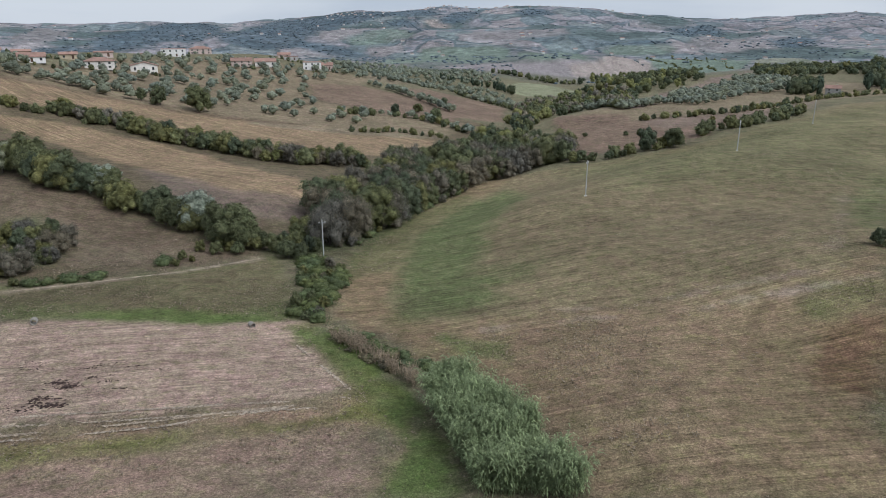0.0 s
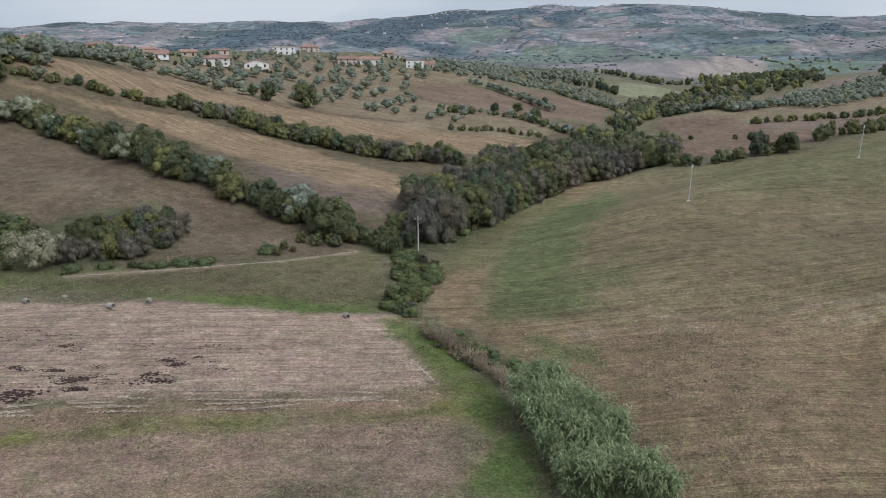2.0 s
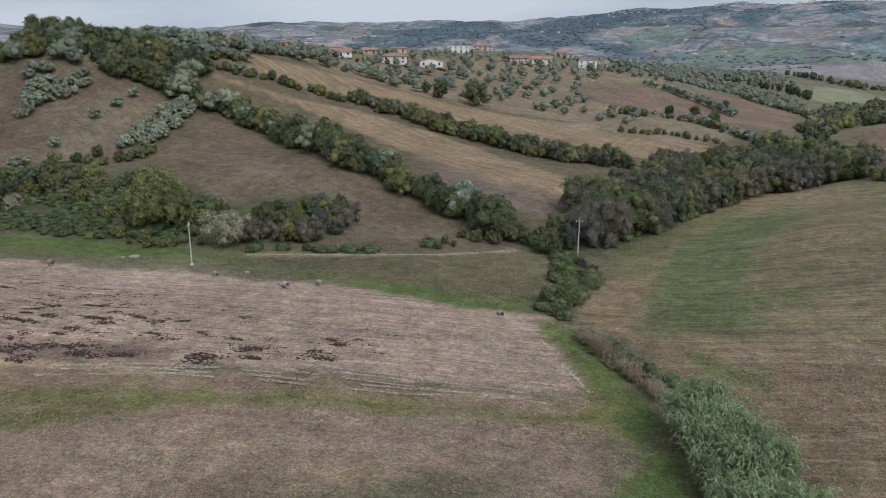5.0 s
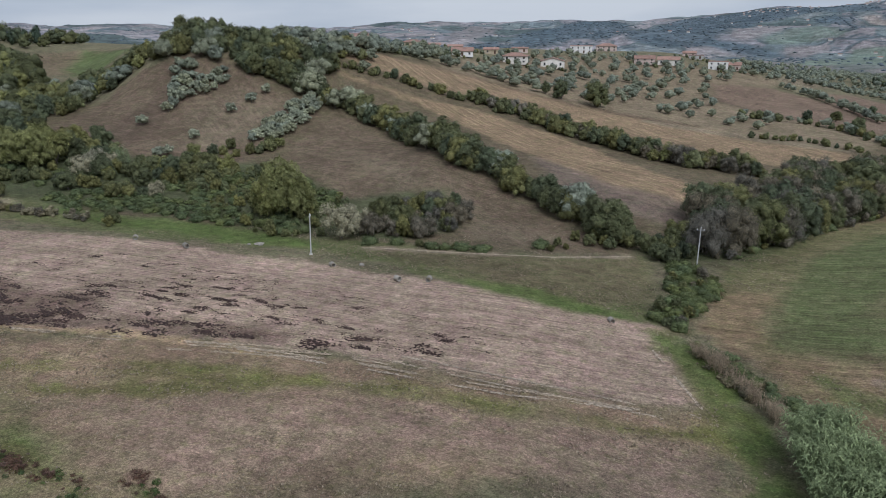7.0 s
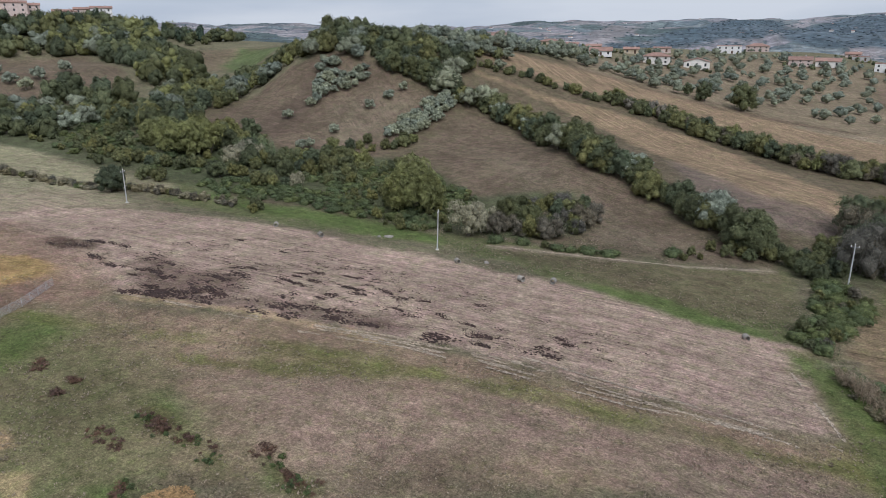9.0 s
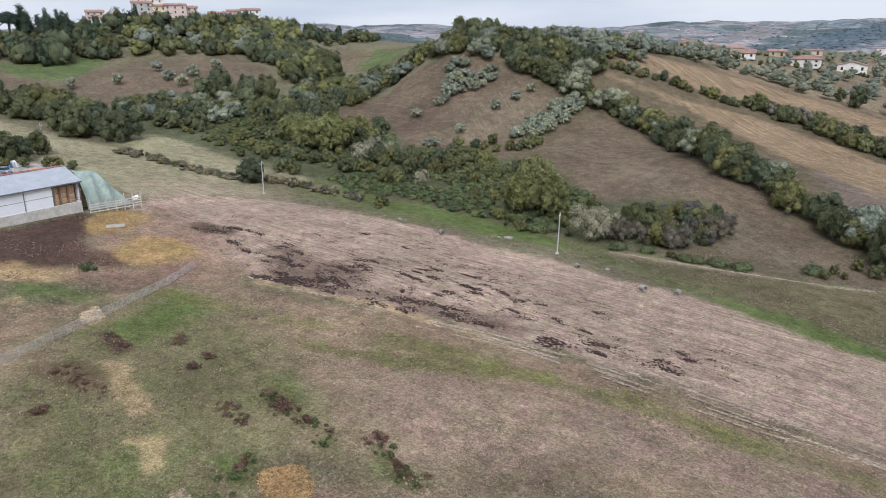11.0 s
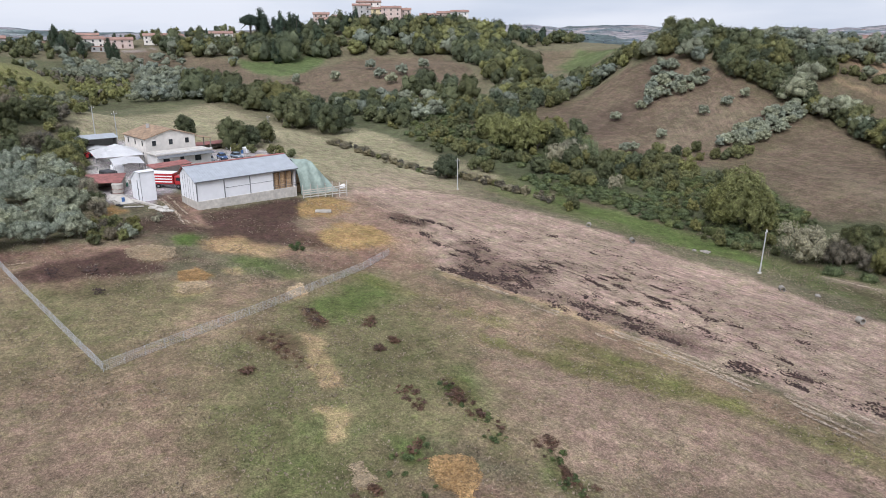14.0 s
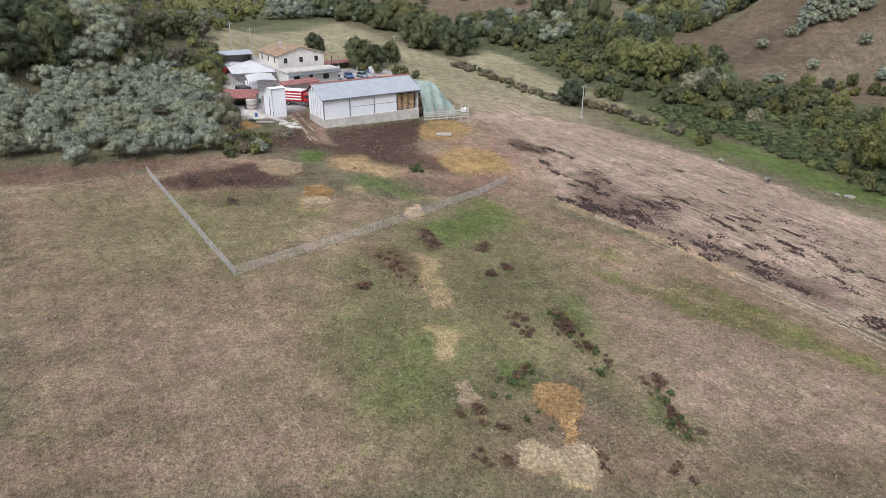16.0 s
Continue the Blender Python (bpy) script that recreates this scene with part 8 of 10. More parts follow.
thicket({"willow": 4, "hedge": 3, "twig": 1}, 4.2, 3, 4.8, "stuff", (-337.5, -31.8), (-349.3, -11.9), (-306.9, -6.8), (-296.3, -21), (-297.7, -27.8))
grove(7, 7.5, -75, 4.6, 6.4, (-440.1, -41.4), (-437.9, -10.7), (-358.4, -9.6), (-351.5, -32.8))
grove(6.5, 7.5, -75, 4.4, 5.8, (-431.9, -7.7), (-403.3, 23.9), (-341.8, 22.1), (-306.9, 19.6), (-311.9, -6.8), (-351.9, -7.1))
hedge_row({"olive": 4, "hedge": 1}, 5, 4.5, 6, 3, "stuff", (-302.9, -8.9), (-306, 4), (-308.9, 19.7))
grove(8, 9, -80, 4.2, 5.4, (-463.9, -10.7), (-447.5, 20.7), (-435.5, 19.9), (-437.9, -10.7))
thicket({"oak": 2, "hedge": 2, "olive": 2}, 8, 5, 8, "stuff", (-451.9, -95.8), (-510.1, -89.9), (-490.8, -56), (-478.9, -33.2), (-454.9, -32.1), (-443, -51.5), (-445, -79.2))
thicket({"oak": 3, "hedge": 2, "olive": 1}, 8, 6, 10, "stuff", (-488, 6.1), (-495, 31), (-484.4, 58.9), (-452.7, 54.6), (-455.2, 27.8), (-466, 5.4))
hedge_row({"oak": 3, "hedge": 2, "conifer": 1}, 11, 5, 9, 10, "stuff", (-548, -122), (-580, -84), (-592, -51), (-590, -12), (-560, 30), (-535, 54))
plant("conifer", -463.5, -48.4, 15.8)
plant("conifer", -457.8, -44.7, 12.6)
plant("conifer", -454.7, -34.5, 9.6)
plant("conifer", -437.6, -19.6, 16.3)
plant("conifer", -437.7, -17.2, 12)
plant("oak", -476.2, -41.4, 14.3)
plant("oak", -379.9, 6.5, 6.1)
plant("hedge", -421.8, 43.4, 5.5)
plant("oak", -490.1, -62.1, 10.4)
hedge_row({"hedge": 1, "oak": 1}, 16, 3, 5, 4, "stuff", (512.7, 1618.8), (351.7, 1019), (326.5, 913.4))
hedge_row({"hedge": 1, "oak": 1}, 16, 3, 5, 4, "stuff", (567.8, 1562), (390.3, 996.3), (361.2, 893.8))
hedge_row({"hedge": 1, "oak": 1}, 16, 3, 5, 4, "stuff", (539.1, 1603.8), (375, 1029.8), (334.9, 882.6))
grove(8.6, 13, 4, 4.2, 5.2, (-187.8, 306.5), (-172.2, 279.8), (-157.4, 291.8), (-137.3, 296.8), (-115.6, 300), (-101.7, 300.8), (-94.1, 324.6), (-104.5, 362.2), (-91.5, 407.9), (-83.3, 442.2), (-69, 477), (-91.7, 479.3), (-118.3, 498.1), (-148.1, 494.3), (-168.9, 447.2), (-184.1, 404.1), (-186.7, 349.2))
grove(11, 16, 4, 4.2, 5.0, (-101.7, 300.8), (-84.8, 308.6), (-62.1, 318), (-42.6, 324.2), (-22.4, 333.2), (-23.8, 353.7), (-48.2, 368.9), (-71.8, 386.4), (-82.6, 438.3), (-91.5, 407.9), (-104.5, 362.2), (-94.1, 324.6))
grove(7, 10.5, 4, 4.0, 5.2, (-139.3, 968), (-64.2, 975.9), (-2.9, 922), (57.5, 761.8), (60, 717.5), (8.4, 669.9), (45, 592.3), (56.9, 506.8), (49.4, 473.4), (22.7, 511.5), (-1.9, 616), (-34.1, 514.9), (-56.5, 498.8), (-85.5, 486.5))
hedge_row({"olive": 1}, 5.5, 4.5, 6, 2, "stuff", (-50.6, 479.3), (-31.3, 471), (-8.5, 443.9), (5.3, 416))
hedge_row({"hedge": 2, "oak": 1, "olive": 2}, 5, 3, 5.5, 5, "stuff", (-52.2, 355.7), (-24.3, 361.7), (-6.8, 351.9), (12.1, 326.8))
hedge_row({"hedge": 2, "oak": 1}, 4, 2, 4, 3, "stuff", (-39.9, 302.4), (-21.3, 314.8), (1.5, 310))
hedge_row({"conifer": 3, "oak": 1}, 7, 6, 9, 6, "stuff", (-4.9, 698), (24.7, 681.6), (50.1, 660.1), (58.2, 607.2))
hedge_row({"hedge": 1, "oak": 2}, 6, 3, 5, 3, "stuff", (7.3, 576), (31.8, 527), (50.3, 447.2))
thicket({"oak": 4, "twig": 4, "hedge": 2, "willow": 1}, 6.5, 5, 8, "stuff", (32.8, 368.5), (63.2, 544.3), (93.9, 548), (116.3, 533.5), (132.3, 513.2), (130.2, 474.5), (91.4, 375), (86.2, 439.6), (58.8, 417.9), (38.7, 340.8))
thicket({"oak": 4, "willow": 1}, 13, 6, 10, "stuff", (185.2, 921.6), (212, 880.8), (279.5, 972.6), (303.5, 929.7), (208.7, 581.7), (161.3, 515.4), (128.5, 497.7), (168.5, 773.9))
hedge_row({"oak": 2, "hedge": 2}, 10, 5, 9, 8, "stuff", (58.6, 868), (90.8, 849.2), (124.9, 808.4), (154.2, 795.2))
hedge_row({"hedge": 2, "oak": 1}, 4, 2.5, 4.5, 4, "stuff", (94.4, 340.7), (114.7, 344.9), (146.6, 356), (197, 402.4), (239.6, 434.3), (279.4, 450.4))
thicket({"oak": 5, "hedge": 1}, 9, 6, 9, "stuff", (366.2, 852.7), (441.3, 915.2), (522.1, 959.1), (621.9, 1014.6), (377.6, 613), (355.8, 651.1), (296.4, 612), (279.9, 635))
grove(7.5, 8, 30, 4.6, 6, (143.9, 457.9), (258.1, 600.9), (287, 592.1), (241.6, 496.3), (180.3, 440.5), (127, 383.5))
hedge_row({"olive": 1}, 4.2, 4, 5, 5, "stuff", (80.7, 428.5), (96.5, 371.7), (129.1, 410.2), (180.5, 479.1), (230.1, 534.6))
thicket({"conifer": 2, "oak": 2}, 8, 8, 12, "stuff", (224.1, 464.8), (252.6, 519.9), (269.7, 513.5), (238, 451.1))
thicket({"conifer": 2, "oak": 3}, 9, 10, 15, "stuff", (280.7, 473), (394.6, 665.9), (522.1, 850.5), (285.6, 460.7))
hedge_row({"hedge": 1, "oak": 1}, 14, 4, 6, 4, "stuff", (338.2, 1207.5), (333.2, 1023.1), (313.2, 926.5))
plant("oak", -119.6, 300.1, 10)
plant("oak", -104.2, 302.6, 11.5)
plant("oak", -128.2, 302.5, 6)
plant("oak", -24.7, 367.7, 6)
plant("oak", -4, 354, 8)
plant("oak", 1.1, 450, 5)
plant("oak", -13.5, 385.3, 6)
plant("hedge", 63.3, 312.7, 2.5)
plant("hedge", 79.5, 304.8, 2.5)
plant("hedge", 85.9, 306.7, 3)
plant("hedge", 125.9, 330.3, 3.5)
thicket({"olive": 3, "hedge": 1}, 5.5, 4.4, 6, "stuff", (-218.5, 225.5), (-199.9, 244.7), (-197.4, 289), (-188.3, 316.7), (-183.8, 308.9), (-185.5, 259.5), (-191.1, 233.2), (-183.9, 219.1), (-191.4, 218.6), (-203.7, 209.2))
hedge_row({"olive": 1}, 8, 4.6, 5.8, 3, "stuff", (-190.7, 245.7), (-186.6, 272.8), (-175.8, 285.7), (-161, 296.1), (-146.8, 303.9), (-134.7, 314.9))
hedge_row({"olive": 3, "hedge": 1}, 5, 4.6, 7, 5, "thing", (-185.7, 221.5), (-181.6, 229.9), (-176, 238.6))
hedge_row({"hedge": 1}, 3, 1.6, 2.2, 1, "stuff", (-203.8, 285.8), (-200.6, 307.3), (-194.6, 327.5))
hedge_row({"oak": 5, "hedge": 3, "olive": 1}, 3.0, 5, 10, 5, "thing", (-199.3, 188.4), (-179.4, 193.1), (-160.5, 195.1), (-135, 192.9), (-94, 160.4), (-74.9, 156), (-56.3, 147.4), (-40.2, 138.7))
thicket({"oak": 5, "olive": 1, "hedge": 3}, 6, 6, 9.5, "thing", (-240.2, 176.1), (-239, 194.3), (-216.5, 208.7), (-192.5, 214.7), (-176.6, 215.5), (-173.3, 198.3), (-197.9, 187), (-217.8, 178.7))
thicket({"oak": 4, "twig": 4, "hedge": 1}, 4.6, 6.5, 11, "thing", (-30.9, 154.4), (-26.8, 175.6), (-17.7, 207.6), (-4.9, 248.4), (17.7, 286.7), (51, 291.5), (41, 232.9), (26.8, 224.6), (11.6, 213.1), (-3.6, 182.3), (-11.4, 162.7), (-19.9, 143.7), (-26.3, 138.8))
thicket({"bramble": 5, "hedge": 2, "twig": 1}, 2.4, 1.5, 3, "thing", (-29.3, 130.7), (-20.6, 131.5), (-17.2, 111.6), (-18.5, 98.8), (-22.8, 101.1))
hedge_row({"bramble": 1}, 2, 0.8, 1.6, 2, "thing", (-15.4, 95.2), (-9.8, 89.4), (-4.8, 83.4), (-0.3, 78.1))
hedge_row({"oak": 2, "hedge": 3}, 5, 2.5, 5, 3, "thing", (39.5, 224.2), (54.4, 225.8), (67.6, 227.7), (78.9, 234.7))
hedge_row({"oak": 2, "hedge": 3}, 5, 3, 6, 4, "thing", (85.9, 239), (101.6, 245.1), (110.1, 251.5), (143.6, 283.1))
thicket({"willow": 2, "oak": 3, "hedge": 2}, 6, 7, 10, "thing", (30, 319.9), (50.3, 287.2), (44.2, 277.8), (12.8, 282.4), (13.8, 304.2))
thicket({"olive": 1}, 2.9, 3, 4, "thing", (-160.9, 151.9), (-166.8, 165.3), (-170.6, 188.9), (-165.7, 195.2), (-162.7, 185.5), (-156.4, 161.8))
thicket({"olive": 1}, 3.4, 3, 4.5, "thing", (-219, 174.5), (-214, 178), (-204, 169.9), (-200.4, 181.2), (-194.9, 177), (-198, 160.5), (-200.5, 155.5), (-208.1, 164.6))
plant("olive", -200.1, 144.1, 3.6)
plant("olive", -200, 154.5, 3.6)
plant("olive", -176.9, 145.2, 3.6)
plant("olive", -182, 165.4, 3.6)
plant("olive", -181.9, 174.5, 3.6)
plant("olive", -182.7, 182.2, 3.6)
plant("olive", -172.2, 131.3, 3.6)
plant("olive", -173.3, 128.7, 3.6)
thicket({"oak": 3, "hedge": 2, "twig": 3}, 3.3, 2.8, 5.6, "thing", (-84.2, 110), (-89.4, 125.8), (-79.6, 139.7), (-71.6, 128), (-75.1, 115.5))
thicket({"bramble": 1}, 2.7, 1, 2, "thing", (-163.1, 89.2), (-160.1, 101.7), (-143.9, 105.2), (-125.7, 108.8), (-112.4, 104.2), (-113.3, 98.3), (-134.9, 95.2), (-148.6, 87.6))
hedge_row({"brush": 4, "hedge": 1, "twig": 3}, 1.5, 1.2, 2.3, 4, "thing", (-216.8, 50.6), (-194.5, 57.5), (-179, 64.7), (-171.7, 70.3), (-163.3, 75.7), (-150.9, 80.5), (-139.3, 84.6))
plant("oak", -167.5, 68.6, 7)
plant("hedge", -130.8, 83.6, 2.5)
hedge_row({"bramble": 1, "hedge": 1}, 3.2, 1, 2.2, 2, "thing", (-80.9, 106.1), (-66.7, 111.9), (-58.8, 116.7))
thicket({"hedge": 2, "bramble": 1}, 3, 1, 2.4, "thing", (-54.5, 122.1), (-49.3, 130), (-46.4, 128.8), (-47.1, 124.6))
thicket({"hedge": 3, "oak": 1}, 3, 2.5, 4, "thing", (-49.3, 133.1), (-39.6, 140.4), (-35.1, 137.4), (-42.4, 131))
thicket({"oak": 2, "hedge": 2}, 3, 3, 5, "thing", (-35.6, 134.9), (-29.2, 151.1), (-24.4, 139.4), (-28.7, 130))
thicket({"oak": 1}, 8, 7, 10, "stuff", (-421.7, 215.8), (-414.7, 261.7), (-441.1, 282.6), (-448.2, 229.2))
grove(3.5, 6.2, 99, 4.6, 5.4, (-126.2, -49), (-122.6, -42.9), (-122.3, -30.5), (-124.9, -13.4), (-140.1, -14), (-160.6, -17.1), (-183.1, -24.1), (-178.1, -40.8), (-166.9, -50), (-157.7, -58.1), way="thing")
plant("oak", -166.5, -57.1, 12)
plant("oak", -173.7, -52.7, 12)
plant("olive", -177.7, -46.4, 7)
plant("olive", -182.7, -42, 7)
plant("oak", -220, 8, 7)
plant("oak", -211.1, 28.7, 7)
plant("oak", -202.6, 19.4, 10)
plant("oak", -204.8, 24.2, 8)
plant("hedge", -189.5, -19.9, 5)
plant("hedge", -179.9, -17.9, 5)
plant("hedge", -160.6, -17.1, 5)
thicket({"olive": 1, "hedge": 1}, 3, 1.5, 2.5, "thing", (-126.5, -12.6), (-126.9, -4.8), (-124.3, -5.7), (-122.3, -11.8))
plant("oak", 65.4, 100.8, 2.9)
plant("hedge", 65.8, 99.5, 1.2)
thicket({"hedge": 3, "oak": 1, "willow": 1}, 4.5, 3, 5, "thing", (-167.1, 108.3), (-160, 121.8), (-155.7, 139), (-148.8, 154), (-152.4, 157.4), (-161.5, 143.8), (-166.6, 126.5), (-175.3, 117.1))
thicket({"hedge": 2, "bramble": 2}, 3, 1.5, 3, "thing", (-112.1, 102.2), (-100.5, 111.5), (-90.1, 105.3), (-102.1, 98))
plant("conifer", -449.3, 81.9, 13)
plant("conifer", -442.7, 89.4, 13)
hedge_row({"oak": 2, "hedge": 2}, 4, 5, 8, 6, "thing", (-166.4, -60), (-171.9, -55), (-176.3, -49.4))
thicket({"twig": 2, "hedge": 2, "oak": 1}, 3.5, 3, 5, "thing", (-196, -23.8), (-191.7, -20.1), (-174.4, -16.3), (-166.1, -17), (-179.4, -20.5))
hedge_row({"hedge": 2, "bramble": 2, "twig": 2}, 2.2, 1.4, 2.8, 4, "thing", (-20.8, 140), (-18.8, 146), (-14.6, 158.4), (-7.1, 174.9), (6.3, 200.4))
hedge_row({"brush": 1}, 1.6, 0.6, 1.2, 2, "thing", (-14.9, 91.8), (-10.9, 85.6), (-6, 80.2))
hedge_row({"brush": 2, "bramble": 1}, 1.6, 0.8, 1.5, 2.5, "thing", (-186.3, 58.4), (-173.9, 66.4))
thicket({"brush": 1}, 3, 0.6, 1.1, "thing", (-11.4, 89.5), (-1.8, 83), (5.2, 75.7), (9.8, 68.9), (7.6, 72.2), (-0.3, 81.2))
plant("hedge", -135.2, 87.3, 3)
plant("hedge", -132.8, 86.1, 3)
thicket({"bramble": 3, "hedge": 2}, 3.2, 1.2, 3, "thing", (-153.3, 121.8), (-143.4, 132.5), (-121.6, 132.9), (-104.3, 127.3), (-95.9, 114.8), (-111.3, 104.7), (-127.6, 103.4))
thicket({"hedge": 2, "bramble": 1}, 3.6, 2, 4, "thing", (-165.6, 112.9), (-146.8, 126.8), (-136.1, 138.1), (-125.8, 114.4), (-145.7, 110.2))
hedge_row({"hedge": 3, "olive": 1, "oak": 1}, 3.6, 3, 5.5, 3, "thing", (-181.2, 220), (-168.9, 228.1), (-160.1, 235.7), (-137.5, 244.6))
thicket({"oak": 5, "hedge": 1}, 7.5, 9, 13, "thing", (-332.2, 11.7), (-298.2, 19.4), (-284, 35.1), (-261.8, 45), (-296.3, 47.2), (-311.7, 34.9), (-355.6, 17.4))
thicket({"oak": 4, "hedge": 1}, 6.5, 8, 11.5, "thing", (-296.3, 44.1), (-266.4, 42), (-240.2, 45.3), (-229, 53.4), (-236.4, 58), (-266.6, 55.7), (-311.5, 52.1))
thicket({"oak": 2, "hedge": 3, "olive": 1}, 6.5, 5, 9, "thing", (-288.4, 67.2), (-241.7, 75.2), (-240, 89.2), (-270, 112.8), (-293.2, 107), (-306.9, 83.8), (-305.2, 73.7))
thicket({"oak": 1}, 8, 9, 12, "thing", (-304, 104.5), (-276.6, 120.8), (-284, 130.9), (-314.6, 115.1))
thicket({"oak": 3, "hedge": 1}, 6, 8, 12, "thing", (-237.2, 102.3), (-202.2, 103.8), (-207.1, 111.7), (-244.7, 113.7))
thicket({"hedge": 3, "bramble": 1}, 4, 2, 4, "thing", (-244.7, 75.2), (-224.9, 77.5), (-205, 81.4), (-207.1, 90), (-239, 86.7))
thicket({"bramble": 1}, 3.4, 1, 2.4, "thing", (-246.3, 91.6), (-220.6, 87.8), (-218.9, 97.3), (-248.5, 111.9), (-272.8, 109))
thicket({"hedge": 4, "oak": 1}, 4, 3, 5, "thing", (-200.1, 79.3), (-202.9, 88.1), (-173.7, 96.3), (-150.8, 98.8), (-142.6, 102.1), (-154.8, 103.2), (-178.9, 99.2), (-189.3, 89.4))
thicket({"hedge": 4, "oak": 2, "willow": 1}, 5, 4, 7, "thing", (-163.2, 106.9), (-151.6, 108.4), (-141.1, 119.2), (-140.8, 128.7), (-153.2, 129.1), (-164.5, 117.5), (-172.2, 114.7), (-171, 106.1))
thicket({"willow": 1, "hedge": 5, "olive": 1, "oak": 3}, 5.5, 5, 8, "thing", (-281, 136.3), (-233.9, 129.8), (-241, 144), (-243.6, 167.1), (-224.9, 175.4), (-222.6, 184.5), (-232, 187.8), (-270.6, 188.4), (-283, 169.1), (-289.6, 152))
thicket({"oak": 2, "hedge": 3, "willow": 1}, 6, 5, 8, "thing", (-263.6, 120.1), (-220.6, 108.9), (-192.3, 112.8), (-179.2, 117.2), (-186.2, 126.1), (-203.1, 121.4), (-232, 124), (-271.5, 131.6))
thicket({"oak": 3, "conifer": 1}, 8.5, 13, 19, "stuff", (-446.6, 51.5), (-413.1, 68.3), (-429.2, 82.1), (-430.6, 98.3), (-440.1, 105.9), (-455.9, 86.5), (-464.8, 58.9))
thicket({"oak": 3, "hedge": 1, "willow": 1, "olive": 1}, 8.5, 9, 14, "stuff", (-424.3, 93.5), (-421, 113.7), (-414.9, 138.9), (-406.8, 164.2), (-382.7, 168.2), (-402.9, 184.6), (-438.5, 193.2), (-450.7, 167), (-453.2, 138), (-456.4, 110.4))
thicket({"oak": 4, "willow": 1}, 8, 9, 13, "stuff", (-404.9, 167), (-352.6, 158.1), (-306.4, 148.7), (-293.9, 157.2), (-300.2, 169.8), (-332.4, 184.6), (-385, 194.7), (-420.7, 204.9), (-470, 207.1))
thicket({"willow": 2, "oak": 1}, 9, 10, 13, "stuff", (-427.5, 172.8), (-399.1, 194.2), (-423.5, 210.3), (-482.8, 212.8))
thicket({"oak": 3, "hedge": 1, "olive": 1}, 9, 9, 13, "stuff", (-464.7, 5.6), (-453.5, 30.2), (-437.2, 53.1), (-456.4, 57.6), (-484.9, 49.1), (-493.8, 6.9))
thicket({"oak": 2, "conifer": 1}, 11, 8, 12, "stuff", (-453.8, 208.3), (-431.3, 214.2), (-394.8, 229.1), (-449.5, 260.9), (-449, 223.1))
thicket({"oak": 3, "conifer": 1, "olive": 1}, 9, 7, 11, "stuff", (-442.3, 272.9), (-418.5, 287.8), (-396.7, 296.7), (-398, 298.2), (-440.3, 276.1))
thicket({"oak": 3, "olive": 1}, 8, 7, 11, "thing", (-242.7, 191.7), (-236.7, 200.9), (-235.8, 221), (-235.6, 221.2), (-236.5, 195.5))
plant("olive", -354, 103.5, 6)
plant("olive", -336.4, 103, 6)
plant("olive", -335, 114.3, 6)
plant("olive", -338.8, 126.8, 6)
plant("olive", -326, 105.5, 6)
plant("olive", -348.5, 64.1, 6)
plant("olive", -343, 82.4, 6)
plant("olive", -423.1, 43.4, 6)
plant("olive", -363.1, 6.7, 7)
plant("olive", -344.2, 1.9, 7)
plant("pine", -456.4, 58.6, 23)
plant("conifer", -455.0, 66.5, 24)
plant("conifer", -453.6, 73.0, 20)
plant("conifer", -453.0, 77.6, 19)
plant("conifer", -452.0, 84.0, 20)
plant("conifer", -451.6, 86.2, 19)
hedge_row({"oak": 1}, 3.6, 12, 16, 6, "thing", (-456.0, 60), (-453.5, 75), (-450.0, 95), (-447.0, 104))
plant("conifer", -443.3, 74.1, 20)
plant("conifer", -444.4, 79, 20)
plant("conifer", -444.4, 83.9, 20)
plant("conifer", -455.8, 192.7, 14)
plant("conifer", -455.8, 124.4, 14)
plant("willow", -198.2, 100.1, 13)
plant("willow", -189.7, 101.6, 13)
plant("willow", -193.5, 107.3, 13)
plant("willow", -208.3, 100.7, 10)
plant("willow", -189.8, 108.3, 10)
plant("willow", -108, 111.1, 14)
plant("willow", -110.9, 108.9, 10)
plant("willow", -108.1, 115.5, 10)
plant("willow", -105.7, 114.8, 8)
plant("grey", -143.8, 105.2, 5)
plant("grey", -87.8, 105.8, 8.6)
plant("grey", -87.7, 109.2, 7)
plant("grey", -173.2, 113.3, 6)
plant("grey", -177.6, 112.1, 6)
plant("grey", -174.6, 105.9, 6)
plant("oak", -87.6, 117.3, 7)
plant("oak", -87.6, 120.7, 7)
plant("oak", -81.6, 118, 7)
plant("hedge", -178.4, 82.1, 4.5)
plant("hedge", -173.9, 83.8, 4.5)
hedge_row({"hedge": 5, "oak": 2, "twig": 2, "willow": 1}, 2.4, 4, 7.5, 9, "thing", (-137.8, 251.4), (-118.5, 250.3), (-100, 245.1), (-80.7, 238.6), (-64.7, 230.3), (-49.4, 224.6), (-32.4, 225.8), (-25.1, 226.9))
thicket({"oak": 3, "hedge": 1}, 6.5, 9, 12, "stuff", (-288.8, 159), (-277.7, 177.7), (-277.6, 177.9), (-287.6, 161.2))
plant("dock", -63.6, 25.7, 0.28)
plant("dock", -62.2, 26.0, 0.30)
plant("dock", -62.4, 26.4, 0.31)
plant("dock", -59.0, 24.9, 0.18)
plant("dock", -58.7, 26.0, 0.25)
plant("dock", -58.4, 25.9, 0.20)
plant("dock", -53.6, 27.5, 0.28)
plant("dock", -52.9, 27.1, 0.19)
plant("dock", -53.6, 26.1, 0.17)
plant("dock", -47.2, 28.7, 0.20)
plant("dock", -46.4, 28.9, 0.21)
plant("dock", -46.8, 28.8, 0.27)
plant("dock", -41.8, 30.7, 0.27)
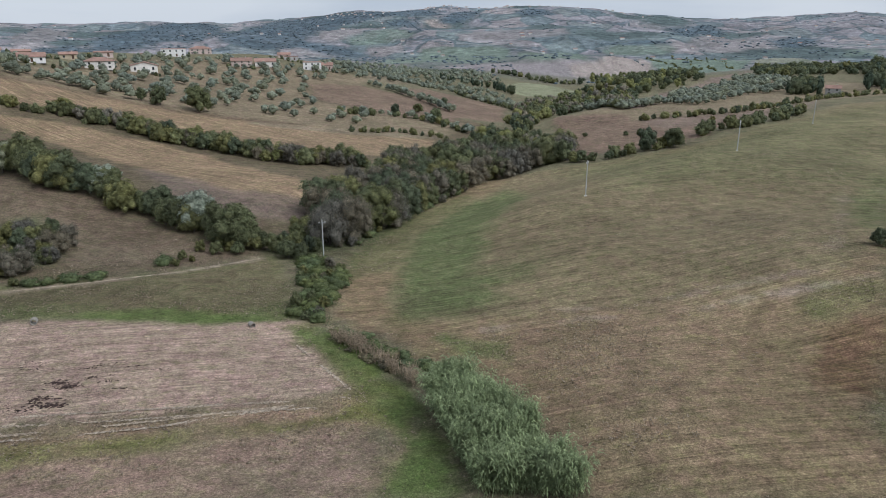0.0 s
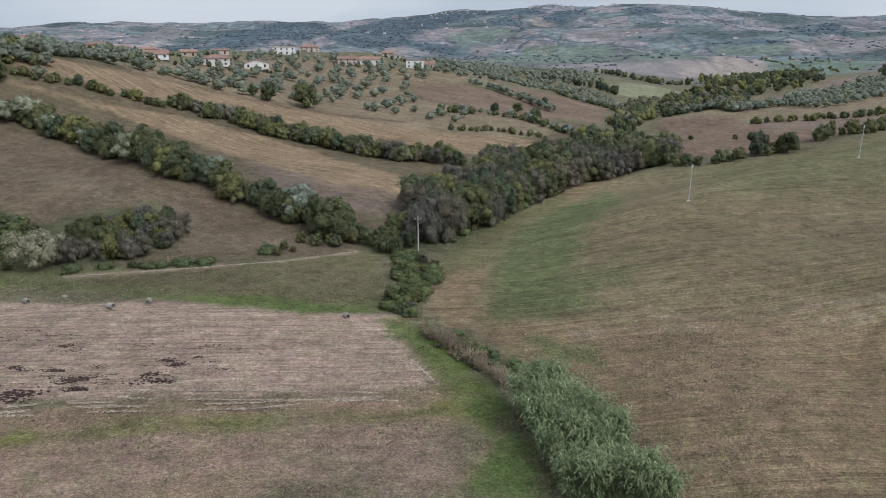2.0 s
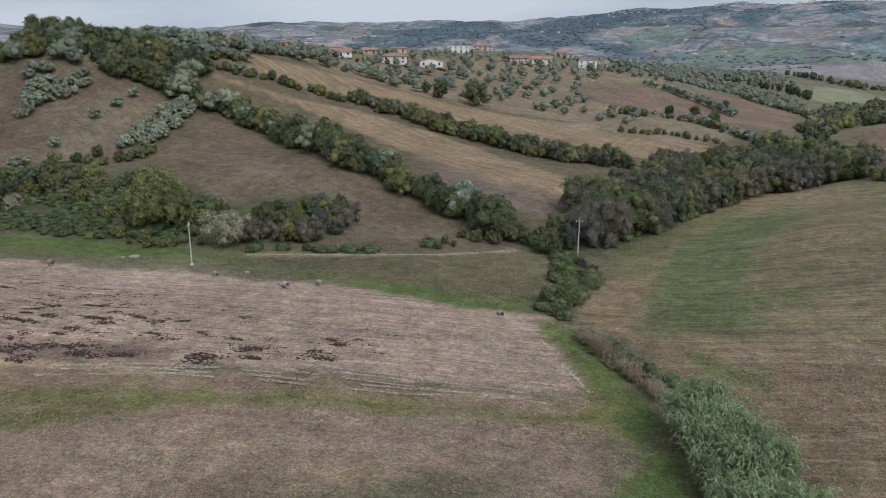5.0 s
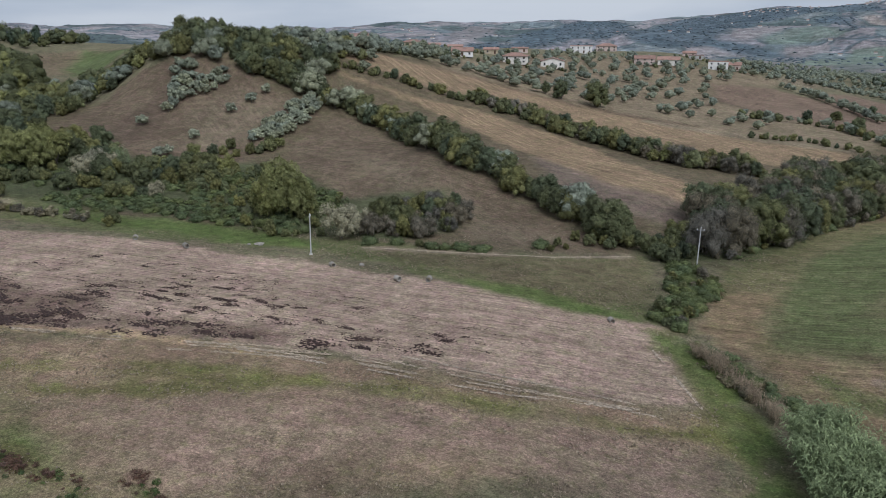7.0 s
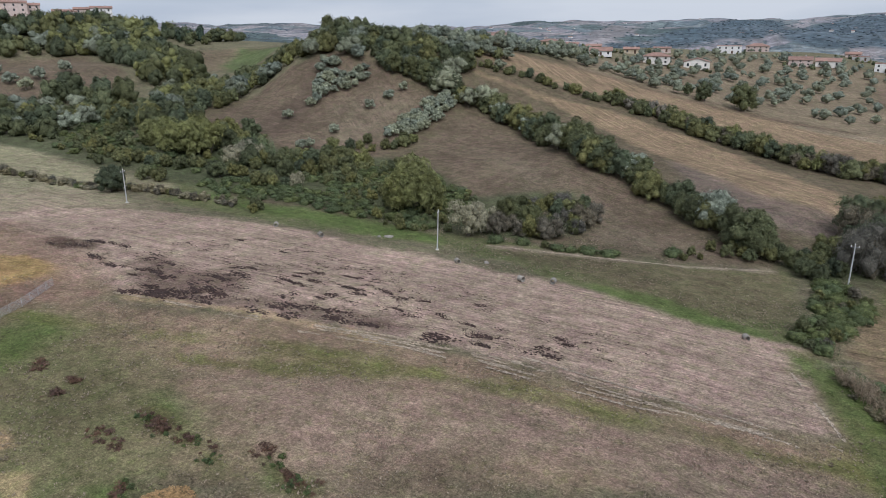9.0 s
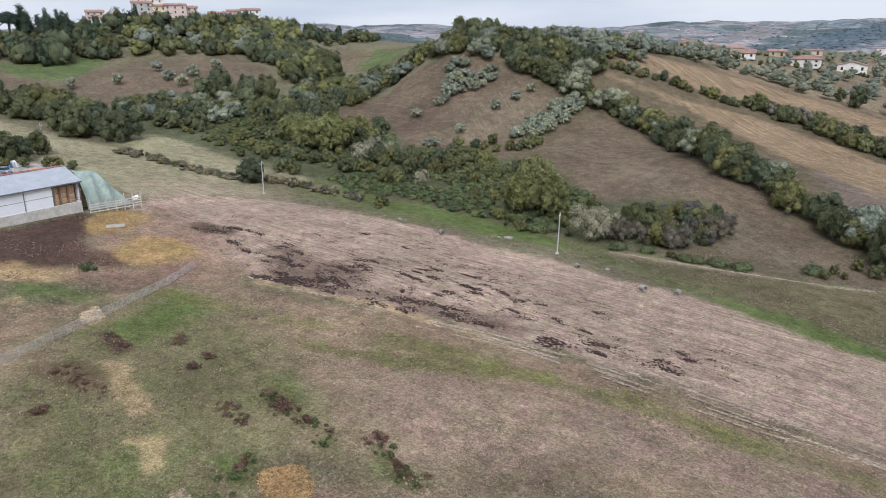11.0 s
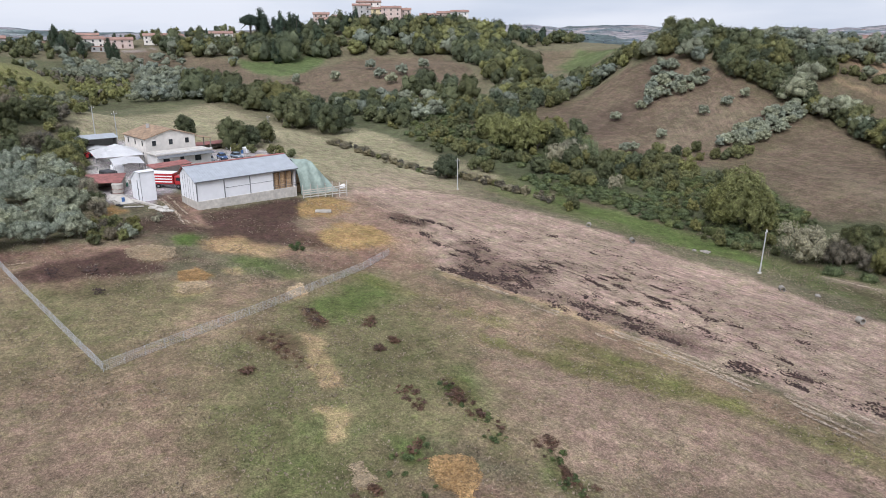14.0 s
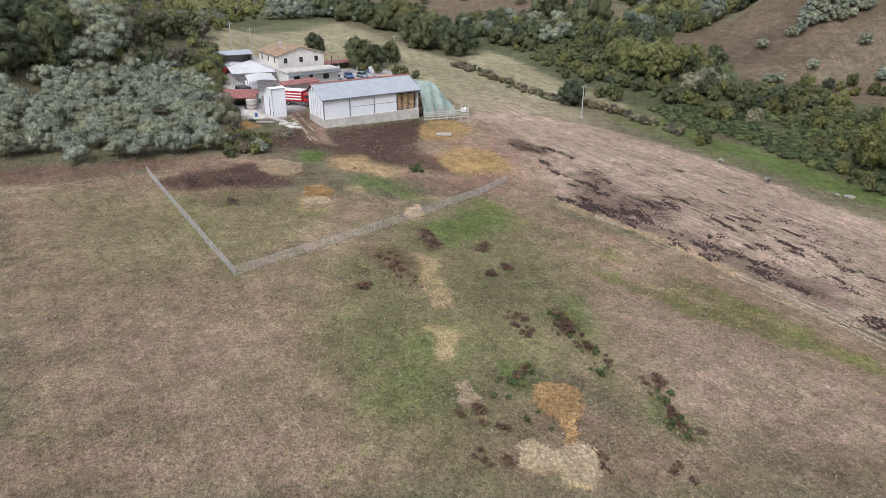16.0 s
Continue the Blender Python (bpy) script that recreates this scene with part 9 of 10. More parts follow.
plant("dock", -41.1, 29.2, 0.21)
plant("dock", -42.4, 29.7, 0.19)
plant("dock", -60.6, 20.9, 0.26)
plant("dock", -60.2, 20.7, 0.22)
plant("dock", -61.4, 21.6, 0.24)
plant("dock", -52.0, 18.8, 0.27)
plant("dock", -50.3, 18.7, 0.17)
plant("dock", -51.7, 17.1, 0.17)
plant("dock", -45.2, 14.2, 0.25)
plant("dock", -45.1, 14.7, 0.19)
plant("dock", -45.0, 14.6, 0.28)
plant("dock", -83.9, 15.6, 0.22)
plant("dock", -85.5, 16.7, 0.28)
plant("dock", -84.4, 16.8, 0.28)
plant("dock", -80.0, 22.4, 0.31)
plant("dock", -79.7, 22.8, 0.26)
plant("dock", -79.7, 22.3, 0.30)
plant("dock", -73.2, 21.7, 0.21)
plant("dock", -72.6, 22.0, 0.19)
plant("dock", -73.4, 20.1, 0.19)
plant("dock", -39.3, 20.8, 0.25)
plant("dock", -41.1, 20.5, 0.25)
plant("dock", -40.5, 19.8, 0.23)
plant("dock", -73.9, 11.6, 0.17)
plant("dock", -76.1, 11.2, 0.18)
plant("dock", -75.3, 9.9, 0.26)
plant("dock", -71.2, 11.3, 0.23)
plant("dock", -70.7, 12.5, 0.21)
plant("dock", -73.3, 12.2, 0.29)
plant("dock", -62.3, 25.6, 0.38)
plant("dock", -60.9, 25.9, 0.40)
plant("dock", -61.1, 26.3, 0.41)
plant("dock", -58.2, 25.7, 0.24)
plant("dock", -57.9, 26.8, 0.33)
plant("dock", -57.6, 26.7, 0.26)
plant("dock", -52.4, 27.3, 0.37)
plant("dock", -51.7, 26.9, 0.25)
plant("dock", -52.4, 25.9, 0.22)
plant("dock", -45.1, 29.4, 0.26)
plant("dock", -44.3, 29.6, 0.28)
plant("dock", -44.7, 29.5, 0.36)
plant("dock", -41.3, 30.7, 0.36)
plant("dock", -40.6, 29.2, 0.28)
plant("dock", -41.9, 29.7, 0.25)
plant("dock", -59.4, 21.0, 0.34)
plant("dock", -59.0, 20.8, 0.29)
plant("dock", -60.2, 21.7, 0.32)
plant("dock", -51.9, 18.1, 0.36)
plant("dock", -50.2, 18.0, 0.22)
plant("dock", -51.6, 16.4, 0.22)
plant("dock", -44.7, 14.5, 0.34)
plant("dock", -44.6, 15.0, 0.26)
plant("dock", -44.5, 14.9, 0.37)
plant("dock", -85.5, 15.3, 0.29)
plant("dock", -87.1, 16.4, 0.38)
plant("dock", -86.0, 16.5, 0.38)
plant("dock", -75.7, 23.7, 0.41)
plant("dock", -75.4, 24.1, 0.34)
plant("dock", -75.4, 23.6, 0.40)
plant("dock", -40.3, 21.1, 0.28)
plant("dock", -39.7, 21.4, 0.25)
plant("dock", -40.5, 19.5, 0.25)
plant("dock", -40.7, 12.3, 0.33)
plant("dock", -42.5, 12.0, 0.34)
plant("dock", -41.9, 11.3, 0.30)
plant("dock", -72.3, 12.0, 0.23)
plant("dock", -74.5, 11.6, 0.25)
plant("dock", -73.7, 10.3, 0.35)
plant("dock", -61.3, 25.5, 0.47)
plant("dock", -59.9, 25.8, 0.51)
plant("dock", -60.1, 26.2, 0.51)
plant("dock", -56.4, 25.5, 0.30)
plant("dock", -56.1, 26.6, 0.41)
plant("dock", -55.8, 26.5, 0.33)
plant("dock", -49.4, 30.6, 0.47)
plant("dock", -48.7, 30.2, 0.31)
plant("dock", -49.4, 29.2, 0.28)
plant("dock", -44.3, 29.3, 0.33)
plant("dock", -43.5, 29.5, 0.35)
plant("dock", -43.9, 29.4, 0.44)
plant("dock", -62.9, 21.6, 0.45)
plant("dock", -62.2, 20.1, 0.35)
plant("dock", -63.5, 20.6, 0.31)
plant("dock", -58.6, 21.3, 0.43)
plant("dock", -58.2, 21.1, 0.36)
plant("dock", -59.4, 22.0, 0.40)
plant("dock", -47.8, 13.1, 0.45)
plant("dock", -46.1, 13.0, 0.28)
plant("dock", -47.5, 11.4, 0.28)
plant("dock", -72.3, 6.0, 0.42)
plant("dock", -72.2, 6.5, 0.32)
plant("dock", -72.1, 6.4, 0.46)
plant("dock", -82.0, 15.8, 0.36)
plant("dock", -83.6, 16.9, 0.47)
plant("dock", -82.5, 17.0, 0.47)
plant("dock", -74.7, 23.8, 0.51)
plant("dock", -74.4, 24.2, 0.43)
plant("dock", -74.4, 23.7, 0.51)
plant("dock", -38.9, 20.7, 0.35)
plant("dock", -38.3, 21.0, 0.31)
plant("dock", -39.1, 19.1, 0.32)
plant("dock", -36.2, 26.8, 0.41)
plant("dock", -38.0, 26.5, 0.42)
plant("dock", -37.4, 25.8, 0.38)
plant("dock", -77.2, 11.4, 0.28)
plant("dock", -79.4, 11.0, 0.31)
plant("dock", -78.6, 9.7, 0.43)
plant("dock", -59.9, 25.1, 0.62)
plant("dock", -58.5, 25.4, 0.66)
plant("dock", -58.7, 25.8, 0.66)
plant("dock", -55.6, 25.5, 0.39)
plant("dock", -55.3, 26.6, 0.53)
plant("dock", -55.0, 26.5, 0.43)
plant("dock", -48.5, 30.5, 0.61)
plant("dock", -47.8, 30.1, 0.40)
plant("dock", -48.5, 29.1, 0.36)
plant("dock", -43.4, 29.0, 0.43)
plant("dock", -42.6, 29.2, 0.45)
plant("dock", -43.0, 29.1, 0.58)
plant("dock", -61.6, 21.9, 0.58)
plant("dock", -60.9, 20.4, 0.45)
plant("dock", -62.2, 20.9, 0.40)
plant("dock", -51.9, 18.1, 0.55)
plant("dock", -51.5, 17.9, 0.47)
plant("dock", -52.7, 18.8, 0.51)
plant("dock", -47.2, 13.3, 0.59)
plant("dock", -45.5, 13.2, 0.36)
plant("dock", -46.9, 11.6, 0.36)
plant("dock", -71.5, 5.6, 0.55)
plant("dock", -71.4, 6.1, 0.42)
plant("dock", -71.3, 6.0, 0.60)
plant("dock", -80.4, 21.8, 0.47)
plant("dock", -82.0, 22.9, 0.61)
plant("dock", -80.9, 23.0, 0.62)
plant("dock", -73.2, 21.4, 0.66)
plant("dock", -72.9, 21.8, 0.56)
plant("dock", -72.9, 21.3, 0.66)
plant("dock", -41.1, 13.6, 0.46)
plant("dock", -40.5, 13.9, 0.41)
plant("dock", -41.3, 12.0, 0.41)
plant("dock", -75.3, 10.9, 0.53)
plant("dock", -77.1, 10.6, 0.55)
plant("dock", -76.5, 9.9, 0.49)
plant("dock", -78.2, 10.5, 0.37)
plant("dock", -80.4, 10.1, 0.40)
plant("dock", -79.6, 8.8, 0.56)
plant("weed", -62.7, 25.0, 0.57)
plant("weed", -61.3, 25.3, 0.61)
plant("weed", -61.5, 25.7, 0.61)
plant("weed", -58.0, 24.3, 0.36)
plant("weed", -57.7, 25.4, 0.49)
plant("weed", -57.4, 25.3, 0.40)
plant("weed", -54.6, 26.9, 0.56)
plant("weed", -53.9, 26.5, 0.37)
plant("weed", -54.6, 25.5, 0.33)
plant("weed", -51.1, 25.5, 0.39)
plant("weed", -50.3, 25.7, 0.42)
plant("weed", -50.7, 25.6, 0.53)
plant("weed", -46.8, 30.7, 0.54)
plant("weed", -46.1, 29.2, 0.42)
plant("weed", -47.4, 29.7, 0.37)
plant("weed", -45.9, 29.8, 0.51)
plant("weed", -45.5, 29.6, 0.43)
plant("weed", -46.7, 30.5, 0.47)
plant("weed", -43.3, 29.7, 0.54)
plant("weed", -41.6, 29.6, 0.34)
plant("weed", -43.0, 28.0, 0.34)
plant("weed", -43.0, 29.1, 0.50)
plant("weed", -42.9, 29.6, 0.38)
plant("weed", -42.8, 29.5, 0.56)
plant("weed", -51.4, 18.2, 0.43)
plant("weed", -53.0, 19.3, 0.56)
plant("weed", -51.9, 19.4, 0.57)
plant("weed", -50.9, 17.1, 0.61)
plant("weed", -50.6, 17.5, 0.51)
plant("weed", -50.6, 17.0, 0.61)
plant("weed", -51.3, 26.6, 0.43)
plant("weed", -50.7, 26.9, 0.37)
plant("weed", -51.5, 25.0, 0.38)
plant("weed", -41.0, 29.0, 0.49)
plant("weed", -42.8, 28.7, 0.51)
plant("weed", -42.2, 28.0, 0.46)
plant("weed", -43.9, 18.4, 0.34)
plant("weed", -46.1, 18.0, 0.37)
plant("weed", -45.3, 16.7, 0.52)
plant("weed", -49.1, 15.0, 0.46)
plant("weed", -48.6, 16.2, 0.42)
plant("weed", -51.2, 15.9, 0.59)
plant("willow", 42.1, 271.7, 11)
plant("willow", 37.8, 268, 11)
plant("oak", 76.1, 230.3, 8)
plant("oak", 67.4, 230.3, 8)
plant("hedge", 57, 229.5, 4)
plant("hedge", 72.9, 231.7, 4)
hedge_row({"oak": 3, "hedge": 1, "conifer": 1}, 7, 11, 16, 6, "stuff", (-463.9, 103.7), (-452.6, 127), (-445.7, 150.1), (-442.2, 163.7), (-460.6, 203), (-449, 223.1))
plant("hedge", -197.4, 18.9, 3)
plant("hedge", -201.3, 21.7, 3)
plant("hedge", -196.6, 23.2, 3)
plant("hedge", -196.3, 28.2, 3)
plant("hedge", -195.3, 30.4, 3)
plant("hedge", -191.4, 32.9, 3)
plant("grey", -135.2, -1.5, 1.6)
plant("grey", -132.8, -2.2, 1.6)
plant("weed", -114.4, 18.7, 0.85)
plant("weed", -113.0, 19.0, 0.91)
plant("weed", -113.2, 19.4, 0.92)
plant("weed", -113.2, 19.1, 0.55)
plant("weed", -112.9, 20.2, 0.74)
plant("weed", -112.6, 20.1, 0.59)
plant("weed", -115.2, 20.0, 0.84)
plant("weed", -114.5, 19.6, 0.56)
plant("weed", -115.2, 18.6, 0.50)
thicket({"oak": 2, "hedge": 3, "willow": 1, "twig": 2}, 4.6, 3, 6, "thing", (-195.1, -44.3), (-200.3, -38.1), (-198, -29.4), (-194.8, -21), (-181.4, -18), (-176.5, -25), (-179.1, -35.4), (-180.9, -42.1))
thicket({"hedge": 2, "twig": 1, "willow": 1}, 1.8, 1.5, 2.8, "thing", (-131.3, -13.1), (-134.5, -11.1), (-132.8, -6.2), (-127.1, -4.7), (-122.6, -6.1), (-124.2, -11.5))
thicket({"hedge": 4, "bramble": 2, "oak": 1}, 4.4, 2.2, 5, "thing", (-236.2, 85.7), (-205.5, 83.5), (-183, 90.1), (-168.6, 100.8), (-168.8, 114.4), (-187.4, 112), (-214.7, 108.1), (-240.1, 104.7))
hedge_row({"oak": 4, "hedge": 2}, 4.4, 6.5, 11, 5, "thing", (-229.4, 182.9), (-229.8, 193.3), (-224.5, 200.6), (-210.1, 202.4), (-198.2, 205.6))


def build_crowds():
    """The far woods and groves, one object for each kind of growth."""
    for kind, spots in CROWD.items():
        rng = np.random.default_rng(len(spots))
        wide, foot, _, droop, slim = HABIT[kind]
        habit = (wide, foot if kind == "pine" else 0.05 if kind == "olive" else min(0.0, foot))
        round_crown = kind == "olive"  # pruned orchard trees keep a compact ball
        habit = (1.3, habit[1]) if round_crown else habit
        near = [crown_arrays(rng, (*habit, 6 if round_crown else 9, droop, slim), 240, 0.076, heart=0.86) for _ in range(4)]
        models = [crown_arrays(rng, (*habit, 5 if round_crown else 8, droop, slim), 112, 0.096, heart=0.88) for _ in range(4)]
        small = [crown_arrays(rng, (*habit, 4 if round_crown else 5, droop, slim), 46, 0.118, heart=0.9) for _ in range(4)]
        vs, fs, at, tone, leafy = [], [], 0, [], []
        spots = np.array(spots)
        base = ground_height(spots[:, 0], spots[:, 1])
        for k, (x, y, h) in enumerate(spots):
            v, f, solid = (near if math.hypot(x, y) < 300 else models if math.hypot(x, y) < 450 else small)[int(rng.integers(4))]
            a, s = rng.uniform(0, 6.28), h * rng.uniform(0.75, 1.15)
            c, d = math.cos(a) * s * rng.uniform(0.85, 1.2), math.sin(a) * s
            vs.append(np.stack([v[:, 0] * c - v[:, 1] * d + x, v[:, 0] * d + v[:, 1] * c + y, v[:, 2] * s + base[k] - (0.0 if kind == "olive" else 0.12) * s], 1))
            leafy.append((np.arange(len(v)) >= solid).astype(float))
            fs.append(f + at)
            at += len(v)
            tone.append(np.full(len(v), rng.uniform(0, 1)))
        words = {"olive": "olive grove of grey-green trees on the far slopes", "oak": "far woodland of dark green broadleaf trees",
                 "hedge": "far olive-green scrub between the fields", "willow": "far yellow-green trees along the stream",
                 "conifer": "far dark cypress and pine trees"}
        name = {"olive": "olive_grove", "oak": "woodland", "hedge": "scrub", "willow": "stream_trees", "conifer": "conifers"}
        me = mesh_of(kind + "_growth", np.concatenate(vs), np.concatenate(fs), LEAF["orchard" if round_crown else LEAF_OF.get(kind, kind)])
        me.attributes.new("plant_tone", "FLOAT", "POINT").data.foreach_set("value", np.concatenate(tone))
        me.attributes.new("leafy", "FLOAT", "POINT").data.foreach_set("value", np.concatenate(leafy))
        tagged(new(name.get(kind, "scrub"), me), words.get(kind, "far scrub of mixed shrubs between the fields"), "trees", kind="stuff")


build_crowds()


def cane_bed(name, label, leaf, count, low, tall, *outline):
    """Giant cane: leaning stems with long drooping blades in two ranks."""
    rng = np.random.default_rng(count)
    xs, ys = np.array([p[0] for p in outline]), np.array([p[1] for p in outline])
    x, y = rng.uniform(xs.min(), xs.max(), count * 6), rng.uniform(ys.min(), ys.max(), count * 6)
    keep = np.flatnonzero(inside(x, y, list(outline)) > 0)[:count]
    x, y = x[keep], y[keep]
    n = len(x)
    base = np.stack([x, y, ground_height(x, y)], 1)
    tuft = lattice(x, y, 1.7, 50) ** 0.8 * 0.7 + lattice(x, y, 0.8, 53) * 0.3
    thin = tuft + rng.uniform(-0.25, 0.25, n) > 0.24
    x, y, base, tuft = x[thin], y[thin], base[thin], tuft[thin]
    n = len(x)
    h = (low + (tall - low) * np.clip(tuft * 1.7 - 0.45 + rng.uniform(-0.1, 0.25, n), 0, 1))[:, None]
    lean = np.stack([-0.04 + 0.3 * (lattice(x, y, 3.5, 51) - 0.5), 0.02 + 0.3 * (lattice(x, y, 3.5, 52) - 0.5), np.ones(n)], 1)
    lean += 0.1 * rng.standard_normal((n, 3)) * (1, 1, 0)
    vs, fs, at = [], [], 0

    def add(v, f):
        nonlocal at
        vs.append(v.reshape(-1, 3))
        k = v.shape[1]
        fs.append((np.arange(len(v))[:, None, None] * k + np.array(f)[None] + at).reshape(-1, 3))
        at += len(v) * k

    def along(t):
        return base + lean * h * t + (lean * (1, 1, 0)) * h * t * t * 0.9

    side = np.stack([rng.standard_normal(n), rng.standard_normal(n), np.zeros(n)], 1)
    side /= np.linalg.norm(side, axis=1)[:, None]
    a, m, b = along(0), along(0.55), along(1.0)
    w = 0.022
    add(np.stack([a - side * w, a + side * w, m + side * w, m - side * w, b], 1), [(0, 1, 2), (0, 2, 3), (3, 2, 4)])
    blades = 20
    for k in range(blades):
        t = 0.22 + 0.78 * k / (blades - 1)
        c = along(t)
        ang = rng.uniform(0, 6.28, n)
        out = np.stack([np.cos(ang), np.sin(ang), np.zeros(n)], 1)
        cross = np.stack([-np.sin(ang), np.cos(ang), np.zeros(n)], 1)
        size = h * 0.15 * rng.uniform(0.7, 1.25, (n, 1))
        rise = np.array((0, 0, 1.0))
        p1 = c + out * size * 0.5 + rise * size * 0.38 + lean * (1, 1, 0) * size
        p2 = c + out * size * 1.05 + rise * size * (0.12 - 0.3 * rng.random((n, 1))) + lean * (1, 1, 0) * size * 1.8
        wd = size * 0.105
        add(np.stack([c, p1 - cross * wd, p1 + cross * wd, p2], 1), [(0, 1, 2), (1, 3, 2)])
    tagged(new(name, mesh_of(name, np.concatenate(vs), np.concatenate(fs), LEAF[leaf])), label, "reeds", kind="stuff")


cane_bed("reed_bed", "dense bed of grey-green giant cane leaning in the wind", "cane", 3600, 2.0, 4.9, (-1.2, 72.6), (0.4, 73.9), (3, 72.8), (5.9, 67.8), (9.2, 61.7), (11.3, 55.8), (12.6, 51.8), (3.3, 52.9), (1.7, 58.8), (-0.2, 66.2))
cane_bed("reed_bed", "dense bed of grey-green giant cane leaning in the wind", "cane", 260, 2.6, 3.6, (-186, 114), (-188.9, 122.3), (-180.6, 124.2), (-167, 115.9), (-167.7, 108.4))
cane_bed("dry_reeds", "strip of dry tan cane along the ditch", "drycane", 420, 1.2, 2.2, (-16, 93.6), (-11.3, 89.1), (-7, 83.2), (-2.7, 77.2), (-3.3, 75.4), (-6.7, 80.2), (-11.8, 86), (-16.1, 91.8))


def tufts(name, label, material, count, seed, reach, low, tall, keep_green, start=38.0, tilth=(0.0, 0.3)):
    """Small tussocks of grass over the near meadows, each of a few bent blades."""
    rng = np.random.default_rng(seed)
    a = np.radians(rng.uniform(-36, 116, count))
    r = np.sqrt(rng.uniform(start ** 2, reach ** 2, count))
    x, y = -r * np.sin(a), r * np.cos(a)
    clump = lattice(x, y, 5.0, seed) * 0.6 + lattice(x, y, 1.7, seed + 1) * 0.4
    col, _, _ = land_cover(x, y)
    green = col[:, 1] / np.maximum(col[:, 0], 1e-4)
    bare = col[:, :3].sum(1)
    ok = (clump + rng.uniform(-0.15, 0.15, count) > 0.47) & (bare > 0.2) & (bare < 0.95) & (col[:, 3] >= tilth[0]) & (col[:, 3] < tilth[1])
    ok &= (green > 0.9) if keep_green else (green < 1.05)
    x, y = x[ok], y[ok]
    n = len(x)
    base = np.stack([x, y, ground_height(x, y) + 0.0], 1)
    h = rng.uniform(low, tall, (n, 1))
    vs, fs = [], []
    for k in range(4):
        t = rng.uniform(0, 6.28, n)
        out = np.stack([np.cos(t), np.sin(t), np.zeros(n)], 1)
        side = np.stack([-np.sin(t), np.cos(t), np.zeros(n)], 1)
        foot = base + out * h * 0.15
        tip = base + out * h * rng.uniform(0.5, 1.2, (n, 1)) + np.array((0, 0, 1.0)) * h * rng.uniform(0.4, 1.0, (n, 1))
        vs.append(np.stack([foot - side * h * 0.28, foot + side * h * 0.28, tip], 1))
    v = np.stack(vs, 1).reshape(-1, 3)
    tagged(new(name, mesh_of(name, v, np.arange(len(v)).reshape(-1, 3), material)), label, "grass", kind="stuff")


tufts("dry_grass", "dry straw-coloured grass tussocks on the meadows", leaf_material("dry_grass_blades", (0.190, 0.150, 0.104), (0.400, 0.320, 0.235), 0.3, 0.3), 110000, 61, 150, 0.1, 0.26, False)
tufts("green_grass", "short green grass tussocks on the meadows", leaf_material("green_grass_blades", (0.090, 0.115, 0.040), (0.210, 0.235, 0.095), 0.3, 0.3), 30000, 62, 150, 0.12, 0.28, True)
tufts("stubble", "short pale stubble and clods on the bare field", leaf_material("pale_stubble", (0.235, 0.176, 0.134), (0.410, 0.320, 0.244), 0.2, 0.3), 90000, 64, 200, 0.08, 0.2, False, 70.0, (0.335, 0.36))


